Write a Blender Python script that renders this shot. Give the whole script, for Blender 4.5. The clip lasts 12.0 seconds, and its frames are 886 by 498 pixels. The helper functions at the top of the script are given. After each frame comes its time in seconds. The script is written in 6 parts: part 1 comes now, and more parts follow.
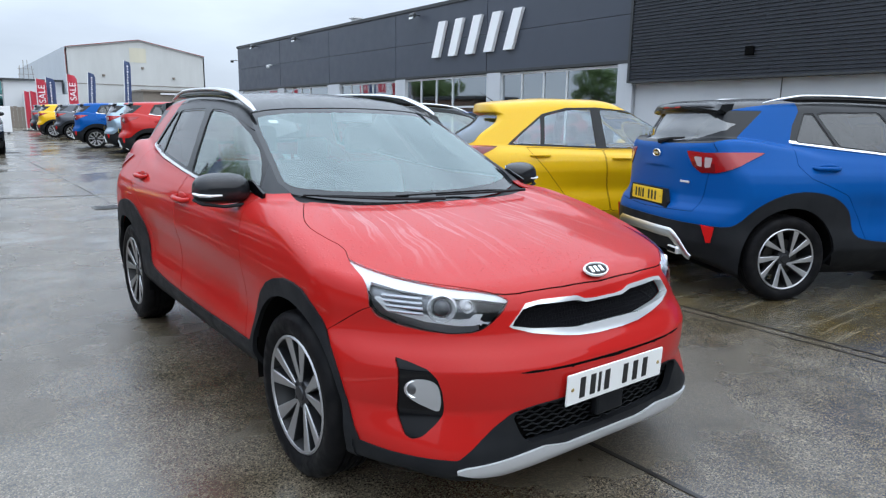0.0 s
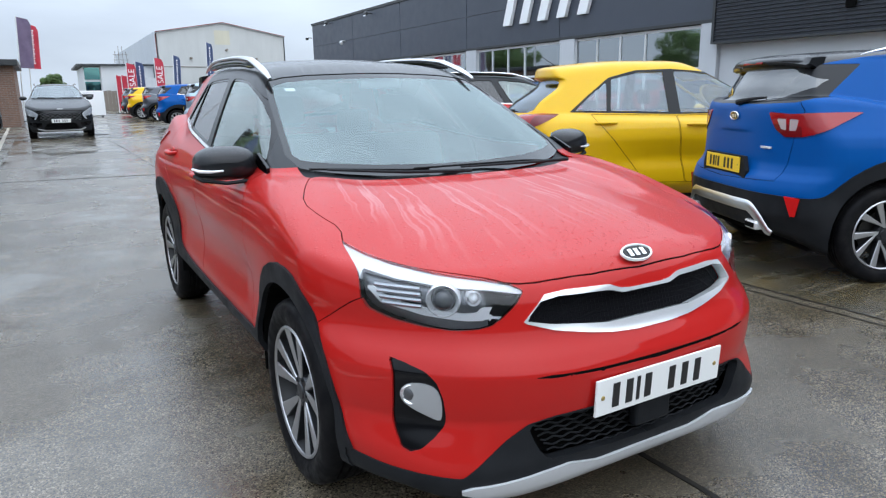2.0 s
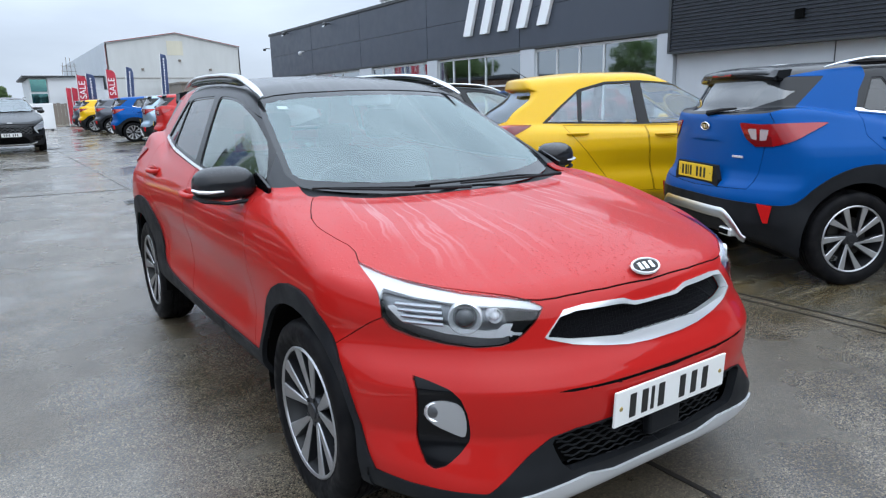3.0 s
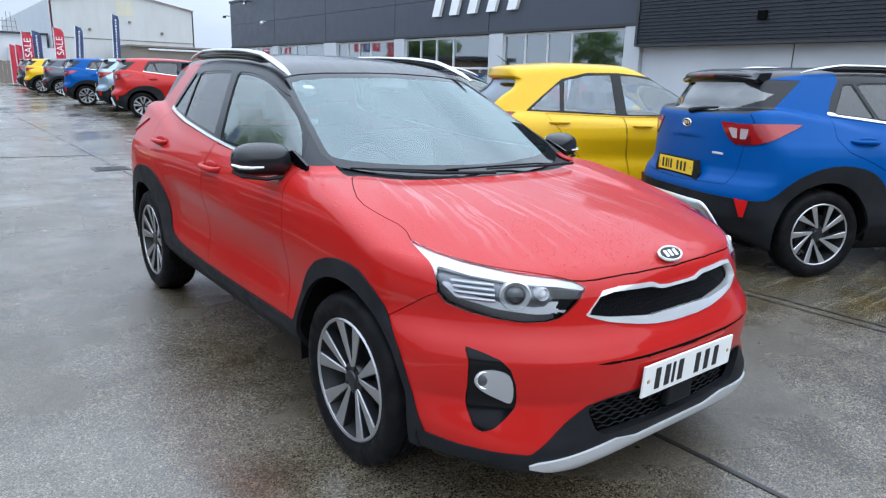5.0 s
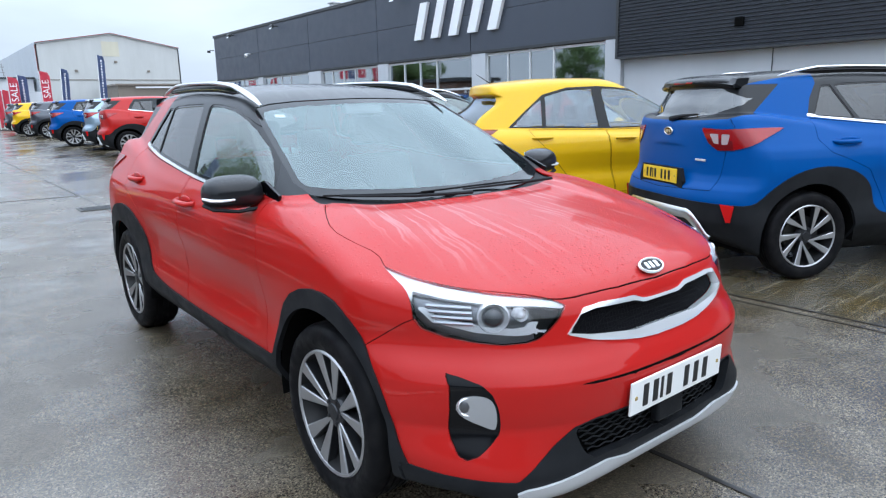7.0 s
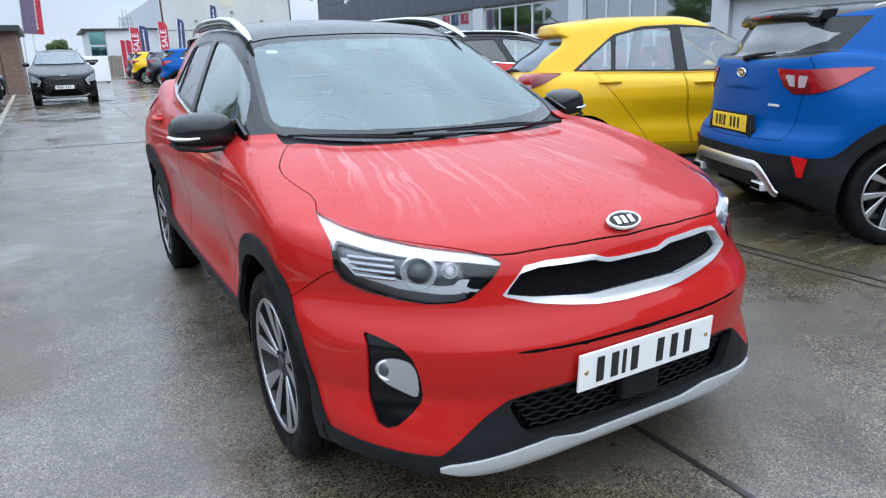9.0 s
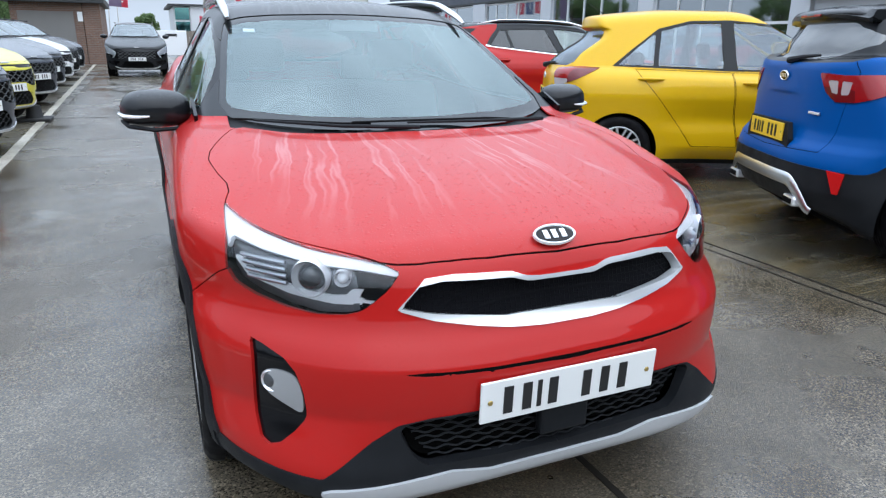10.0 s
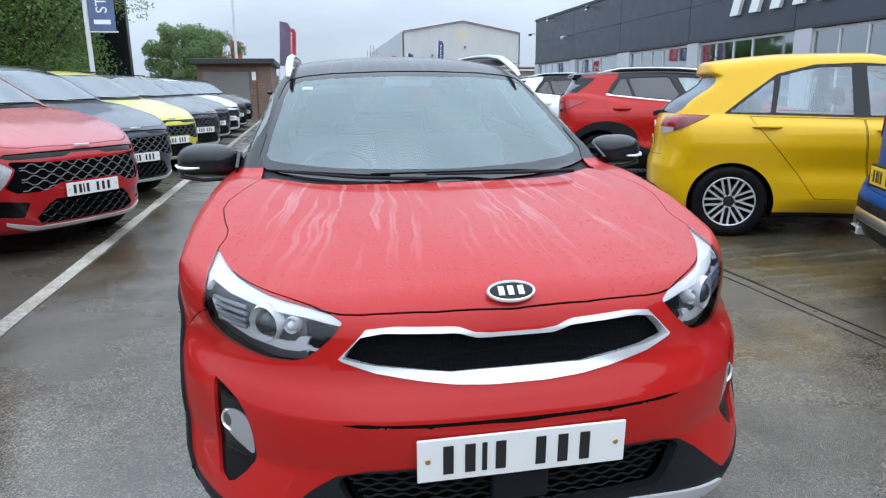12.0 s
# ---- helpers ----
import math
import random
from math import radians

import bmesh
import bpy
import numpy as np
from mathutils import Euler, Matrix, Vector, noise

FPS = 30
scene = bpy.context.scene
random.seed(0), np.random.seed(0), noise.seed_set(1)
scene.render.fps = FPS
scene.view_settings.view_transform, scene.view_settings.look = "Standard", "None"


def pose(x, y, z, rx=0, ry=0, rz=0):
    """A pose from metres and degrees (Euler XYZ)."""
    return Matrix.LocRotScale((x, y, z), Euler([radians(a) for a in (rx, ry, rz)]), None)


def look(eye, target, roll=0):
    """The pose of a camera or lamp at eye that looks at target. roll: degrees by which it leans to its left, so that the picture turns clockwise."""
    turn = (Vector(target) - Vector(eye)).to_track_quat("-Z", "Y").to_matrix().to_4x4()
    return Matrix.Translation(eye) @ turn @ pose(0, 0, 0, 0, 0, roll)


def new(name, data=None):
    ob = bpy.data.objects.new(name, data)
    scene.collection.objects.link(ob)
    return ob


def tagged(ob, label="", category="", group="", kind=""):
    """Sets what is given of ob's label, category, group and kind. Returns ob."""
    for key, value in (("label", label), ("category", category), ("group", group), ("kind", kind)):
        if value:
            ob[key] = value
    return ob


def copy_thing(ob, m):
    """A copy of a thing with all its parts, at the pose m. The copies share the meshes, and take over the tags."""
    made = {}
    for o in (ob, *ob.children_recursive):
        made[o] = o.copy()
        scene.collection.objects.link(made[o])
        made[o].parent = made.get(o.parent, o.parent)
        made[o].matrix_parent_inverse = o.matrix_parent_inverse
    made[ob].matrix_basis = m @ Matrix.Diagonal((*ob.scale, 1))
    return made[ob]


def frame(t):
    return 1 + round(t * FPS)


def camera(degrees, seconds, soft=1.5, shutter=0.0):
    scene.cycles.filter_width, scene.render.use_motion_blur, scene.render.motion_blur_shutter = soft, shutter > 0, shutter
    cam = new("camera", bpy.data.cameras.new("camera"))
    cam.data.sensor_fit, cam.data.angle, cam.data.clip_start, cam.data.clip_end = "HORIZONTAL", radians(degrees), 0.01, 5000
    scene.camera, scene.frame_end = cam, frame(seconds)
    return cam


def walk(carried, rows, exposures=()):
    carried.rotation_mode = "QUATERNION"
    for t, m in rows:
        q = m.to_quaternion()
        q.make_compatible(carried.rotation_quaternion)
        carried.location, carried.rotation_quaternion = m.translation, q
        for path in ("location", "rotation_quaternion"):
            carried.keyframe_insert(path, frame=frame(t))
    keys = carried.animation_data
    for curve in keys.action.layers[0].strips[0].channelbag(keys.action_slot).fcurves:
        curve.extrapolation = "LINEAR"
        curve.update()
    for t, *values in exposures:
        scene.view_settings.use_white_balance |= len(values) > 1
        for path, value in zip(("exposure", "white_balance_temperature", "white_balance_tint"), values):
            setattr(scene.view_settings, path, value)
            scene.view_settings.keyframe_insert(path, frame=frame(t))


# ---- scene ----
cam = camera(67.2, 12.0, 1.25)
PATH = [
    (0, (-1.867, -1.428, 1.368), (-0.681, 0.138, 0.99), 0.8),
    (0.5, (-1.7, -1.37, 1.351), (-0.574, 0.237, 0.962), -0.3),
    (1, (-1.574, -1.312, 1.337), (-0.53, 0.339, 0.905), -0.1),
    (1.5, (-1.505, -1.281, 1.321), (-0.526, 0.408, 0.884), -1.2),
    (2, (-1.487, -1.276, 1.321), (-0.507, 0.404, 0.869), -0.9),
    (2.5, (-1.514, -1.262, 1.332), (-0.46, 0.38, 0.896), -2.1),
    (3, (-1.639, -1.205, 1.359), (-0.554, 0.419, 0.929), -1.4),
    (3.5, (-1.831, -1.148, 1.401), (-0.655, 0.394, 0.91), -6.5),
    (3.7, (-1.876, -1.134, 1.425), (-0.715, 0.401, 0.882), -4.4),
    (5.5, (-1.981, -1.153, 1.386), (-0.78, 0.371, 0.902), 2.0),
    (6, (-1.969, -1.14, 1.384), (-0.768, 0.386, 0.908), 0.8),
    (6.5, (-1.946, -1.134, 1.385), (-0.738, 0.395, 0.932), -1.8),
    (7, (-1.89, -1.149, 1.393), (-0.677, 0.383, 0.966), -1.4),
    (7.5, (-1.771, -1.167, 1.373), (-0.626, 0.406, 0.91), -1.8),
    (7.7, (-1.7, -1.178, 1.369), (-0.626, 0.439, 0.885), -2.2),
    (9.3, (-1.24, -1.251, 1.314), (-0.368, 0.457, 0.747), -1.8),
    (9.5, (-1.141, -1.242, 1.317), (-0.326, 0.497, 0.759), -1.7),
    (10, (-0.916, -1.264, 1.31), (-0.148, 0.485, 0.719), 0.7),
    (10.5, (-0.663, -1.334, 1.301), (-0.251, 0.54, 0.737), -0.2),
    (11, (-0.439, -1.39, 1.321), (-0.226, 0.518, 0.76), 1.3),
    (11.5, (-0.397, -1.415, 1.32), (-0.192, 0.504, 0.797), 1.3),
    (12, (-0.457, -1.399, 1.325), (-0.095, 0.513, 0.869), -0.6),
]
walk(cam, [(t, look(eye, target, roll)) for t, eye, target, roll in PATH], [(0, 0.03, 6500, 8), (2.5, .07, 6450, 8), (3.5, -.01, 6350, 8), (5.5, .19, 6250, 8), (7.5, .19, 6250, 8), (9.5, .13, 6300, 8), (12, .0, 6350, 8)])

# ---- daylight: a bright overcast sky ----
world = bpy.data.worlds.new("overcast")
scene.world = world
world.use_nodes = True
wt = world.node_tree
bg = wt.nodes["Background"]
sky = wt.nodes.new("ShaderNodeTexSky")
sky.sky_type, sky.sun_disc = "NISHITA", False
sky.sun_elevation, sky.sun_rotation = radians(48), radians(200)
sky.air_density, sky.dust_density, sky.ozone_density = .84, 3.05, 1.0
# clouds: a white cover with soft grey bands over the clear sky
tc = wt.nodes.new("ShaderNodeTexCoord")
mp = wt.nodes.new("ShaderNodeMapping")
mp.inputs["Scale"].default_value = (1.2, 1.2, 3.5)
nz = wt.nodes.new("ShaderNodeTexNoise")
nz.inputs["Scale"].default_value, nz.inputs["Detail"].default_value = 2.2, 6
rp = wt.nodes.new("ShaderNodeValToRGB")
rp.color_ramp.elements[0].position, rp.color_ramp.elements[0].color = .32, (5.3, 6.1, 7.4, 1)
rp.color_ramp.elements[1].position, rp.color_ramp.elements[1].color = .66, (7.1, 8.1, 9.6, 1)
# an overcast sky is about three times as bright overhead as at the horizon
sx = wt.nodes.new("ShaderNodeSeparateXYZ")
mr = wt.nodes.new("ShaderNodeMapRange")
mr.inputs["From Min"].default_value, mr.inputs["From Max"].default_value = .05, .95
mr.inputs["To Min"].default_value, mr.inputs["To Max"].default_value = .84, 3.05
ml = wt.nodes.new("ShaderNodeVectorMath")
ml.operation = "SCALE"
mx = wt.nodes.new("ShaderNodeMix")
mx.data_type = "RGBA"
mx.inputs[0].default_value = .93
for a, b in ((tc.outputs["Generated"], mp.inputs[0]), (mp.outputs[0], nz.inputs[0]), (nz.outputs[0], rp.inputs[0]),
             (tc.outputs["Generated"], sx.inputs[0]), (sx.outputs[2], mr.inputs[0]), (mr.outputs[0], ml.inputs["Scale"]), (rp.outputs[0], ml.inputs[0]),
             (sky.outputs[0], mx.inputs[6]), (ml.outputs[0], mx.inputs[7]), (mx.outputs[2], bg.inputs[0])):
    wt.links.new(a, b)
bg.inputs[1].default_value = .125
sun = new("sun", bpy.data.lights.new("sun", "SUN"))
sun.data.energy, sun.data.angle, sun.data.color = .8, radians(100), (1, .97, .92)
sun.matrix_world = look((0, 0, 0), (-.25, .6, -.75))

# ---- materials ----
def material(name, colour, rough=.5, metal=0, coat=0, coat_rough=.03):
    m = bpy.data.materials.new(name)
    m.use_nodes = True
    b = m.node_tree.nodes["Principled BSDF"]
    b.inputs["Base Color"].default_value = (*colour, 1)
    b.inputs["Roughness"].default_value = rough
    b.inputs["Metallic"].default_value = metal
    b.inputs["Coat Weight"].default_value = coat
    b.inputs["Coat Roughness"].default_value = coat_rough
    return m


class Net:
    """Short hand for wiring nodes of one material."""

    def __init__(self, m):
        self.t, self.b = m.node_tree, m.node_tree.nodes["Principled BSDF"]

    def add(self, kind, out=0, **kw):
        n = self.t.nodes.new("ShaderNode" + kind)
        for k, v in kw.items():
            if k[0] == "_":
                key = int(k[1:]) if k[1:].isdigit() else k[1:].replace("_", " ")
                if hasattr(v, "is_linked"):
                    self.t.links.new(v, n.inputs[key])
                else:
                    n.inputs[key].default_value = v
            elif k == "operation":
                n.operation = v
            elif k == "feature":
                n.feature = v
        return n.outputs[out]

    def coords(self, scale=(1, 1, 1), world=False, rot=(0, 0, 0)):
        c = self.add("NewGeometry") if world else self.add("TexCoord", out=3)
        return self.add("Mapping", _Vector=c, _Scale=scale, _Rotation=rot)

    def noise(self, vec, scale, detail=4, rough=.55, out=0):
        return self.add("TexNoise", out=out, _Vector=vec, _Scale=scale, _Detail=detail, _Roughness=rough)

    def ramp(self, fac, stops):
        n = self.t.nodes.new("ShaderNodeValToRGB")
        e = n.color_ramp.elements
        while len(e) < len(stops):
            e.new(.5)
        for s, (p, c) in zip(e, stops):
            s.position = p
            s.color = (*c, 1) if hasattr(c, "__len__") else (c, c, c, 1)
        self.t.links.new(fac, n.inputs[0])
        return n.outputs[0]

    def mix(self, fac, a, b, blend="MIX"):
        n = self.t.nodes.new("ShaderNodeMix")
        n.data_type, n.blend_type = "RGBA", blend
        for key, v in ((0, fac), (6, a), (7, b)):
            if hasattr(v, "is_linked"):
                self.t.links.new(v, n.inputs[key])
            else:
                n.inputs[key].default_value = v if key == 0 else (*v, 1)
        return n.outputs[2]

    def math(self, op, a, b=0.0, clamp=False):
        n = self.t.nodes.new("ShaderNodeMath")
        n.operation, n.use_clamp = op, clamp
        for i, v in enumerate((a, b)):
            if hasattr(v, "is_linked"):
                self.t.links.new(v, n.inputs[i])
            else:
                n.inputs[i].default_value = v
        return n.outputs[0]

    def put(self, **kw):
        for k, v in kw.items():
            key = k.replace("_", " ")
            if hasattr(v, "is_linked"):
                self.t.links.new(v, self.b.inputs[key])
            else:
                self.b.inputs[key].default_value = v
        return self

    def relief(self, height, strength=.3, distance=.01, key="Normal"):
        n = self.add("Bump", _Height=height, _Strength=strength, _Distance=distance)
        self.t.links.new(n, self.b.inputs[key])
        return self

# ---- shape toolkit: smooth curves, implicit bodies, cutting ----
def curve(xs, ys):
    """A smooth curve through a few design values."""
    xs, ys = np.array(xs, float), np.array(ys, float)
    d = np.diff(ys) / np.diff(xs)
    m = np.zeros_like(xs)
    s = d[:-1] * d[1:]
    m[1:-1] = np.where(s > 0, 2 * s / np.where(s > 0, d[:-1] + d[1:], 1), 0)
    m[0], m[-1] = d[0], d[-1]

    def f(x):
        x = np.clip(x, xs[0], xs[-1])
        i = np.clip(np.searchsorted(xs, x) - 1, 0, len(xs) - 2)
        h = xs[i + 1] - xs[i]
        t = (x - xs[i]) / h
        return (ys[i] * (1 + 2 * t) * (1 - t) ** 2 + ys[i + 1] * t * t * (3 - 2 * t)
                + h * (m[i] * t * (1 - t) ** 2 - m[i + 1] * t * t * (1 - t)))
    return f


def smax(a, b, k):
    h = np.maximum(k - np.abs(a - b), 0) / k
    return np.maximum(a, b) + h * h * k / 4


def smin(a, b, k):
    return -smax(-a, -b, k)


def bump(x, c, w):
    return np.exp(-((x - c) / w) ** 2)


def gradient(f, p, h=0.004):
    g = np.empty_like(p)
    for i in range(3):
        e = np.zeros(3)
        e[i] = h
        a, b = p + e, p - e
        g[:, i] = (f(a[:, 0], a[:, 1], a[:, 2]) - f(b[:, 0], b[:, 1], b[:, 2])) / (2 * h)
    return g


def net(f, lo, hi, h):
    """Triangles of the surface f = 0 in a box, on a grid of width h."""
    ax = [np.arange(lo[i], hi[i] + h, h) for i in range(3)]
    X, Y, Z = np.meshgrid(*ax, indexing="ij")
    V = f(X, Y, Z)
    ins = V < 0
    n = [len(a) - 1 for a in ax]
    cnt = np.zeros(n, int)
    pos = np.zeros((*n, 3))
    num = np.zeros(n)

    def sl(o):
        return tuple(slice(o[i], o[i] + n[i]) for i in range(3))
    for a in (0, 1):
        for b in (0, 1):
            for c in (0, 1):
                cnt += ins[sl((a, b, c))]
    act = (cnt > 0) & (cnt < 8)
    for axis in range(3):
        o1, o2 = [i for i in range(3) if i != axis]
        for a in (0, 1):
            for b in (0, 1):
                p, q = [0, 0, 0], [0, 0, 0]
                p[o1] = q[o1] = a
                p[o2] = q[o2] = b
                q[axis] = 1
                va, vb = V[sl(p)], V[sl(q)]
                m = (va < 0) != (vb < 0)
                t = np.where(m, va / np.where(m, va - vb, 1), 0)
                num += m
                pos[..., axis] += np.where(m, t, 0)
                pos[..., o1] += m * a
                pos[..., o2] += m * b
    idx = -np.ones(n, int)
    idx[act] = np.arange(act.sum())
    P = pos[act] / num[act][:, None]
    cell = np.argwhere(act)
    P = np.array(lo) + (cell + P) * h
    quads = []
    for axis in range(3):
        o1, o2 = (axis + 1) % 3, (axis + 2) % 3
        a = np.take(ins, range(n[axis]), axis)
        b = np.take(ins, range(1, n[axis] + 1), axis)
        e = np.argwhere(a != b)
        e = e[(e[:, o1] > 0) & (e[:, o1] < n[o1]) & (e[:, o2] > 0) & (e[:, o2] < n[o2])]
        w = a[tuple(e.T)]
        q = []
        for da, db in ((1, 1), (0, 1), (0, 0), (1, 0)):
            c = e.copy()
            c[:, o1] -= da
            c[:, o2] -= db
            q.append(idx[tuple(c.T)])
        q = np.stack(q, 1)
        q[~w] = q[~w][:, ::-1]
        quads.append(q)
    q = np.concatenate(quads)
    q = q[(q >= 0).all(1)]
    for _ in range(4):
        g = gradient(f, P)
        v = f(P[:, 0], P[:, 1], P[:, 2])
        P = P - np.clip(v / np.maximum((g * g).sum(1), 0.2), -h, h)[:, None] * g
    return P, np.concatenate([q[:, [0, 1, 2]], q[:, [0, 2, 3]]])


def tidy(P, T):
    used, inv = np.unique(T, return_inverse=True)
    return P[used], inv.reshape(-1, 3)


def cut(M, g):
    """Splits a triangle mesh where g changes sign: the part with g < 0, and the rest."""
    P, T = M
    if len(T) == 0:
        return M, M
    v = g(P)
    v = np.where(np.abs(v) < 1e-5, 1e-5, v)
    s = v[T] < 0
    k = s.sum(1)
    keep_in, keep_out = T[k == 3], T[k == 0]
    mix = (k == 1) | (k == 2)
    t, sm, km = T[mix], s[mix], k[mix]
    lone = np.where((km == 1)[:, None], sm, ~sm).argmax(1)
    r = np.arange(len(t))
    a, b, c = t[r, lone], t[r, (lone + 1) % 3], t[r, (lone + 2) % 3]
    e = np.concatenate([np.stack([a, b], 1), np.stack([a, c], 1)])
    e.sort(axis=1)
    u, inv = np.unique(e, axis=0, return_inverse=True)
    inv = inv.reshape(-1)
    w = v[u[:, 0]] / (v[u[:, 0]] - v[u[:, 1]]) if len(u) else np.zeros(0)
    Q = np.concatenate([P, P[u[:, 0]] + w[:, None] * (P[u[:, 1]] - P[u[:, 0]])]) if len(u) else P
    ab, ac = len(P) + inv[:len(t)], len(P) + inv[len(t):]
    one = np.stack([a, ab, ac], 1)
    two = np.concatenate([np.stack([ab, b, c], 1), np.stack([ab, c, ac], 1)])
    li = km == 1
    l2 = np.concatenate([li, li])
    tin = np.concatenate([keep_in, one[li], two[~l2]])
    tout = np.concatenate([keep_out, one[~li], two[l2]])
    return tidy(Q, tin), tidy(Q, tout)


def outline(pts, smooth=0):
    """A closed outline; smooth rounds it by cutting its corners that many times."""
    p = np.array(pts, float)
    for _ in range(smooth):
        q = np.roll(p, -1, 0)
        p = np.stack([0.75 * p + 0.25 * q, 0.25 * p + 0.75 * q], 1).reshape(-1, 2)
    return p


def inside(pts, a, b, where=None, smooth=0):
    """A cutter: below zero within the outline, seen along the axis that is neither a nor b."""
    p = outline(pts, smooth)
    q = np.roll(p, -1, 0)
    lo, hi = p.min(0) - 0.06, p.max(0) + 0.06

    def g(P):
        X = np.stack([np.abs(P[:, 0]) if a == 0 else P[:, a], P[:, b]], 1)
        out = np.full(len(X), 0.2)
        near = ((X > lo) & (X < hi)).all(1)
        if where is not None:
            near &= where(P)
        x = X[near]
        d = q - p
        t = np.clip(((x[:, None] - p) * d).sum(2) / np.maximum((d * d).sum(1), 1e-12), 0, 1)
        dist = np.sqrt((((x[:, None] - p) - t[..., None] * d) ** 2).sum(2)).min(1)
        up = (p[:, 1] > x[:, 1:]) != (q[:, 1] > x[:, 1:])
        cross = p[:, 0] + (x[:, 1:] - p[:, 1]) * d[:, 0] / np.where(d[:, 1] == 0, 1e-9, d[:, 1])
        odd = (up & (x[:, :1] < cross)).sum(1) % 2 == 1
        out[near] = np.where(odd, -dist, dist)
        return out
    return g


def seam(M, g, w=0.0028):
    """Cuts a panel out: panel, the narrow gap round it, the rest."""
    a, rest = cut(M, lambda P: g(P) - w)
    panel, gap = cut(a, lambda P: g(P) + w)
    return panel, gap, rest


def joined(*Ms):
    Ms = [m for m in Ms if len(m[1])]
    if not Ms:
        return np.zeros((0, 3)), np.zeros((0, 3), int)
    k = np.cumsum([0] + [len(m[0]) for m in Ms])
    return np.concatenate([m[0] for m in Ms]), np.concatenate([m[1] + o for m, o in zip(Ms, k)])


def mirrored(M):
    return M[0] * np.array((-1, 1, 1)), M[1][:, ::-1]


def whole(M):
    return joined(M, mirrored(M))


def borders(T):
    e = np.concatenate([T[:, [0, 1]], T[:, [1, 2]], T[:, [2, 0]]])
    s = np.sort(e, axis=1)
    _, inv, n = np.unique(s, axis=0, return_inverse=True, return_counts=True)
    return e[n[inv.reshape(-1)] == 1]


def islands(M):
    """The separate pieces of a triangle mesh."""
    P, T = M
    root = list(range(len(P)))

    def find(a):
        while root[a] != a:
            root[a] = root[root[a]]
            a = root[a]
        return a
    for a, b, c in T.tolist():
        root[find(a)] = find(b)
        root[find(b)] = find(c)
    key = np.array([find(int(t[0])) for t in T])
    return [(P, T[key == k]) for k in np.unique(key) if (key == k).sum() > 6]

# ---- mesh helpers ----
def part(name, bm, mat, parent=None, label="", smooth=False):
    """Links a bmesh as one mesh object under a thing or a part."""
    me = bpy.data.meshes.new(name)
    bm.normal_update()
    bm.to_mesh(me)
    bm.free()
    me.materials.append(mat)
    if smooth:
        me.shade_smooth()
        me.set_sharp_from_angle(angle=radians(40))
    ob = new(name, me)
    if parent is not None:
        ob.parent = parent
    return tagged(ob, label)


def skin(name, M, mat, parent, form=None, off=0.0, label="", hem=0.0):
    """Links a numeric mesh; form gives its smooth normals, off lifts it, hem turns its borders inward."""
    P, T = M
    if len(T) == 0:
        return None
    P, T = tidy(P, T)
    me = bpy.data.meshes.new(name)
    if form is not None:
        N = gradient(form, P)
        N /= np.linalg.norm(N, axis=1)[:, None] + 1e-9
    else:
        N = None
    if off and N is not None:
        P = P + N * off
    if hem and N is not None:
        e = borders(T)
        u, inv = np.unique(e, return_inverse=True)
        inv = inv.reshape(-1, 2) + len(P)
        low = P[u] - N[u] * hem
        walls = np.concatenate([np.stack([e[:, 1], e[:, 0], inv[:, 0]], 1), np.stack([e[:, 1], inv[:, 0], inv[:, 1]], 1)])
        # walls carry their own vertices, so that the rim stays sharp
        base = len(P)
        top = P[u]
        rim = np.concatenate([top, low])
        lut = np.full(base + len(u), -1)
        lut[u] = base + np.arange(len(u))
        lut[base:] = base + len(u) + np.arange(len(u))
        w = lut[walls]
        P = np.concatenate([P, rim])
        mid = np.zeros((len(rim), 3))
        n = np.cross(P[w[:, 1]] - P[w[:, 0]], P[w[:, 2]] - P[w[:, 0]])
        for k in range(3):
            np.add.at(mid, w[:, k] - base, n)
        mid /= np.linalg.norm(mid, axis=1)[:, None] + 1e-12
        N = np.concatenate([N, mid])
        T = np.concatenate([T, w])
    me.from_pydata(P.tolist(), [], T.tolist())
    me.materials.append(mat)
    me.shade_smooth()
    if N is not None:
        me.normals_split_custom_set_from_vertices(N.tolist())
    ob = new(name, me)
    ob.parent = parent
    return tagged(ob, label)


def thing(name, m, label, category, group="", kind=""):
    ob = new(name)
    ob.empty_display_size = .1
    ob.matrix_basis = m
    return tagged(ob, label, category, group, kind)


def box(bm, lo, hi, bevel=0.0, m=None):
    r = bmesh.ops.create_cube(bm, size=1)
    vs = r["verts"]
    c = [(a + b) / 2 for a, b in zip(lo, hi)]
    s = [b - a for a, b in zip(lo, hi)]
    for v in vs:
        v.co = Vector([c[i] + v.co[i] * s[i] for i in range(3)])
    if bevel:
        es = list({e for v in vs for e in v.link_edges})
        r = bmesh.ops.bevel(bm, geom=es, offset=bevel, segments=2, affect="EDGES", profile=.5)
        vs = list({v for f in r["faces"] for v in f.verts} | {v for v in vs if v.is_valid})
    if m is not None:
        bmesh.ops.transform(bm, matrix=m, verts=vs)
    return bm


def solid(lo, hi, bevel=0.0, m=None):
    return box(bmesh.new(), lo, hi, bevel, m)


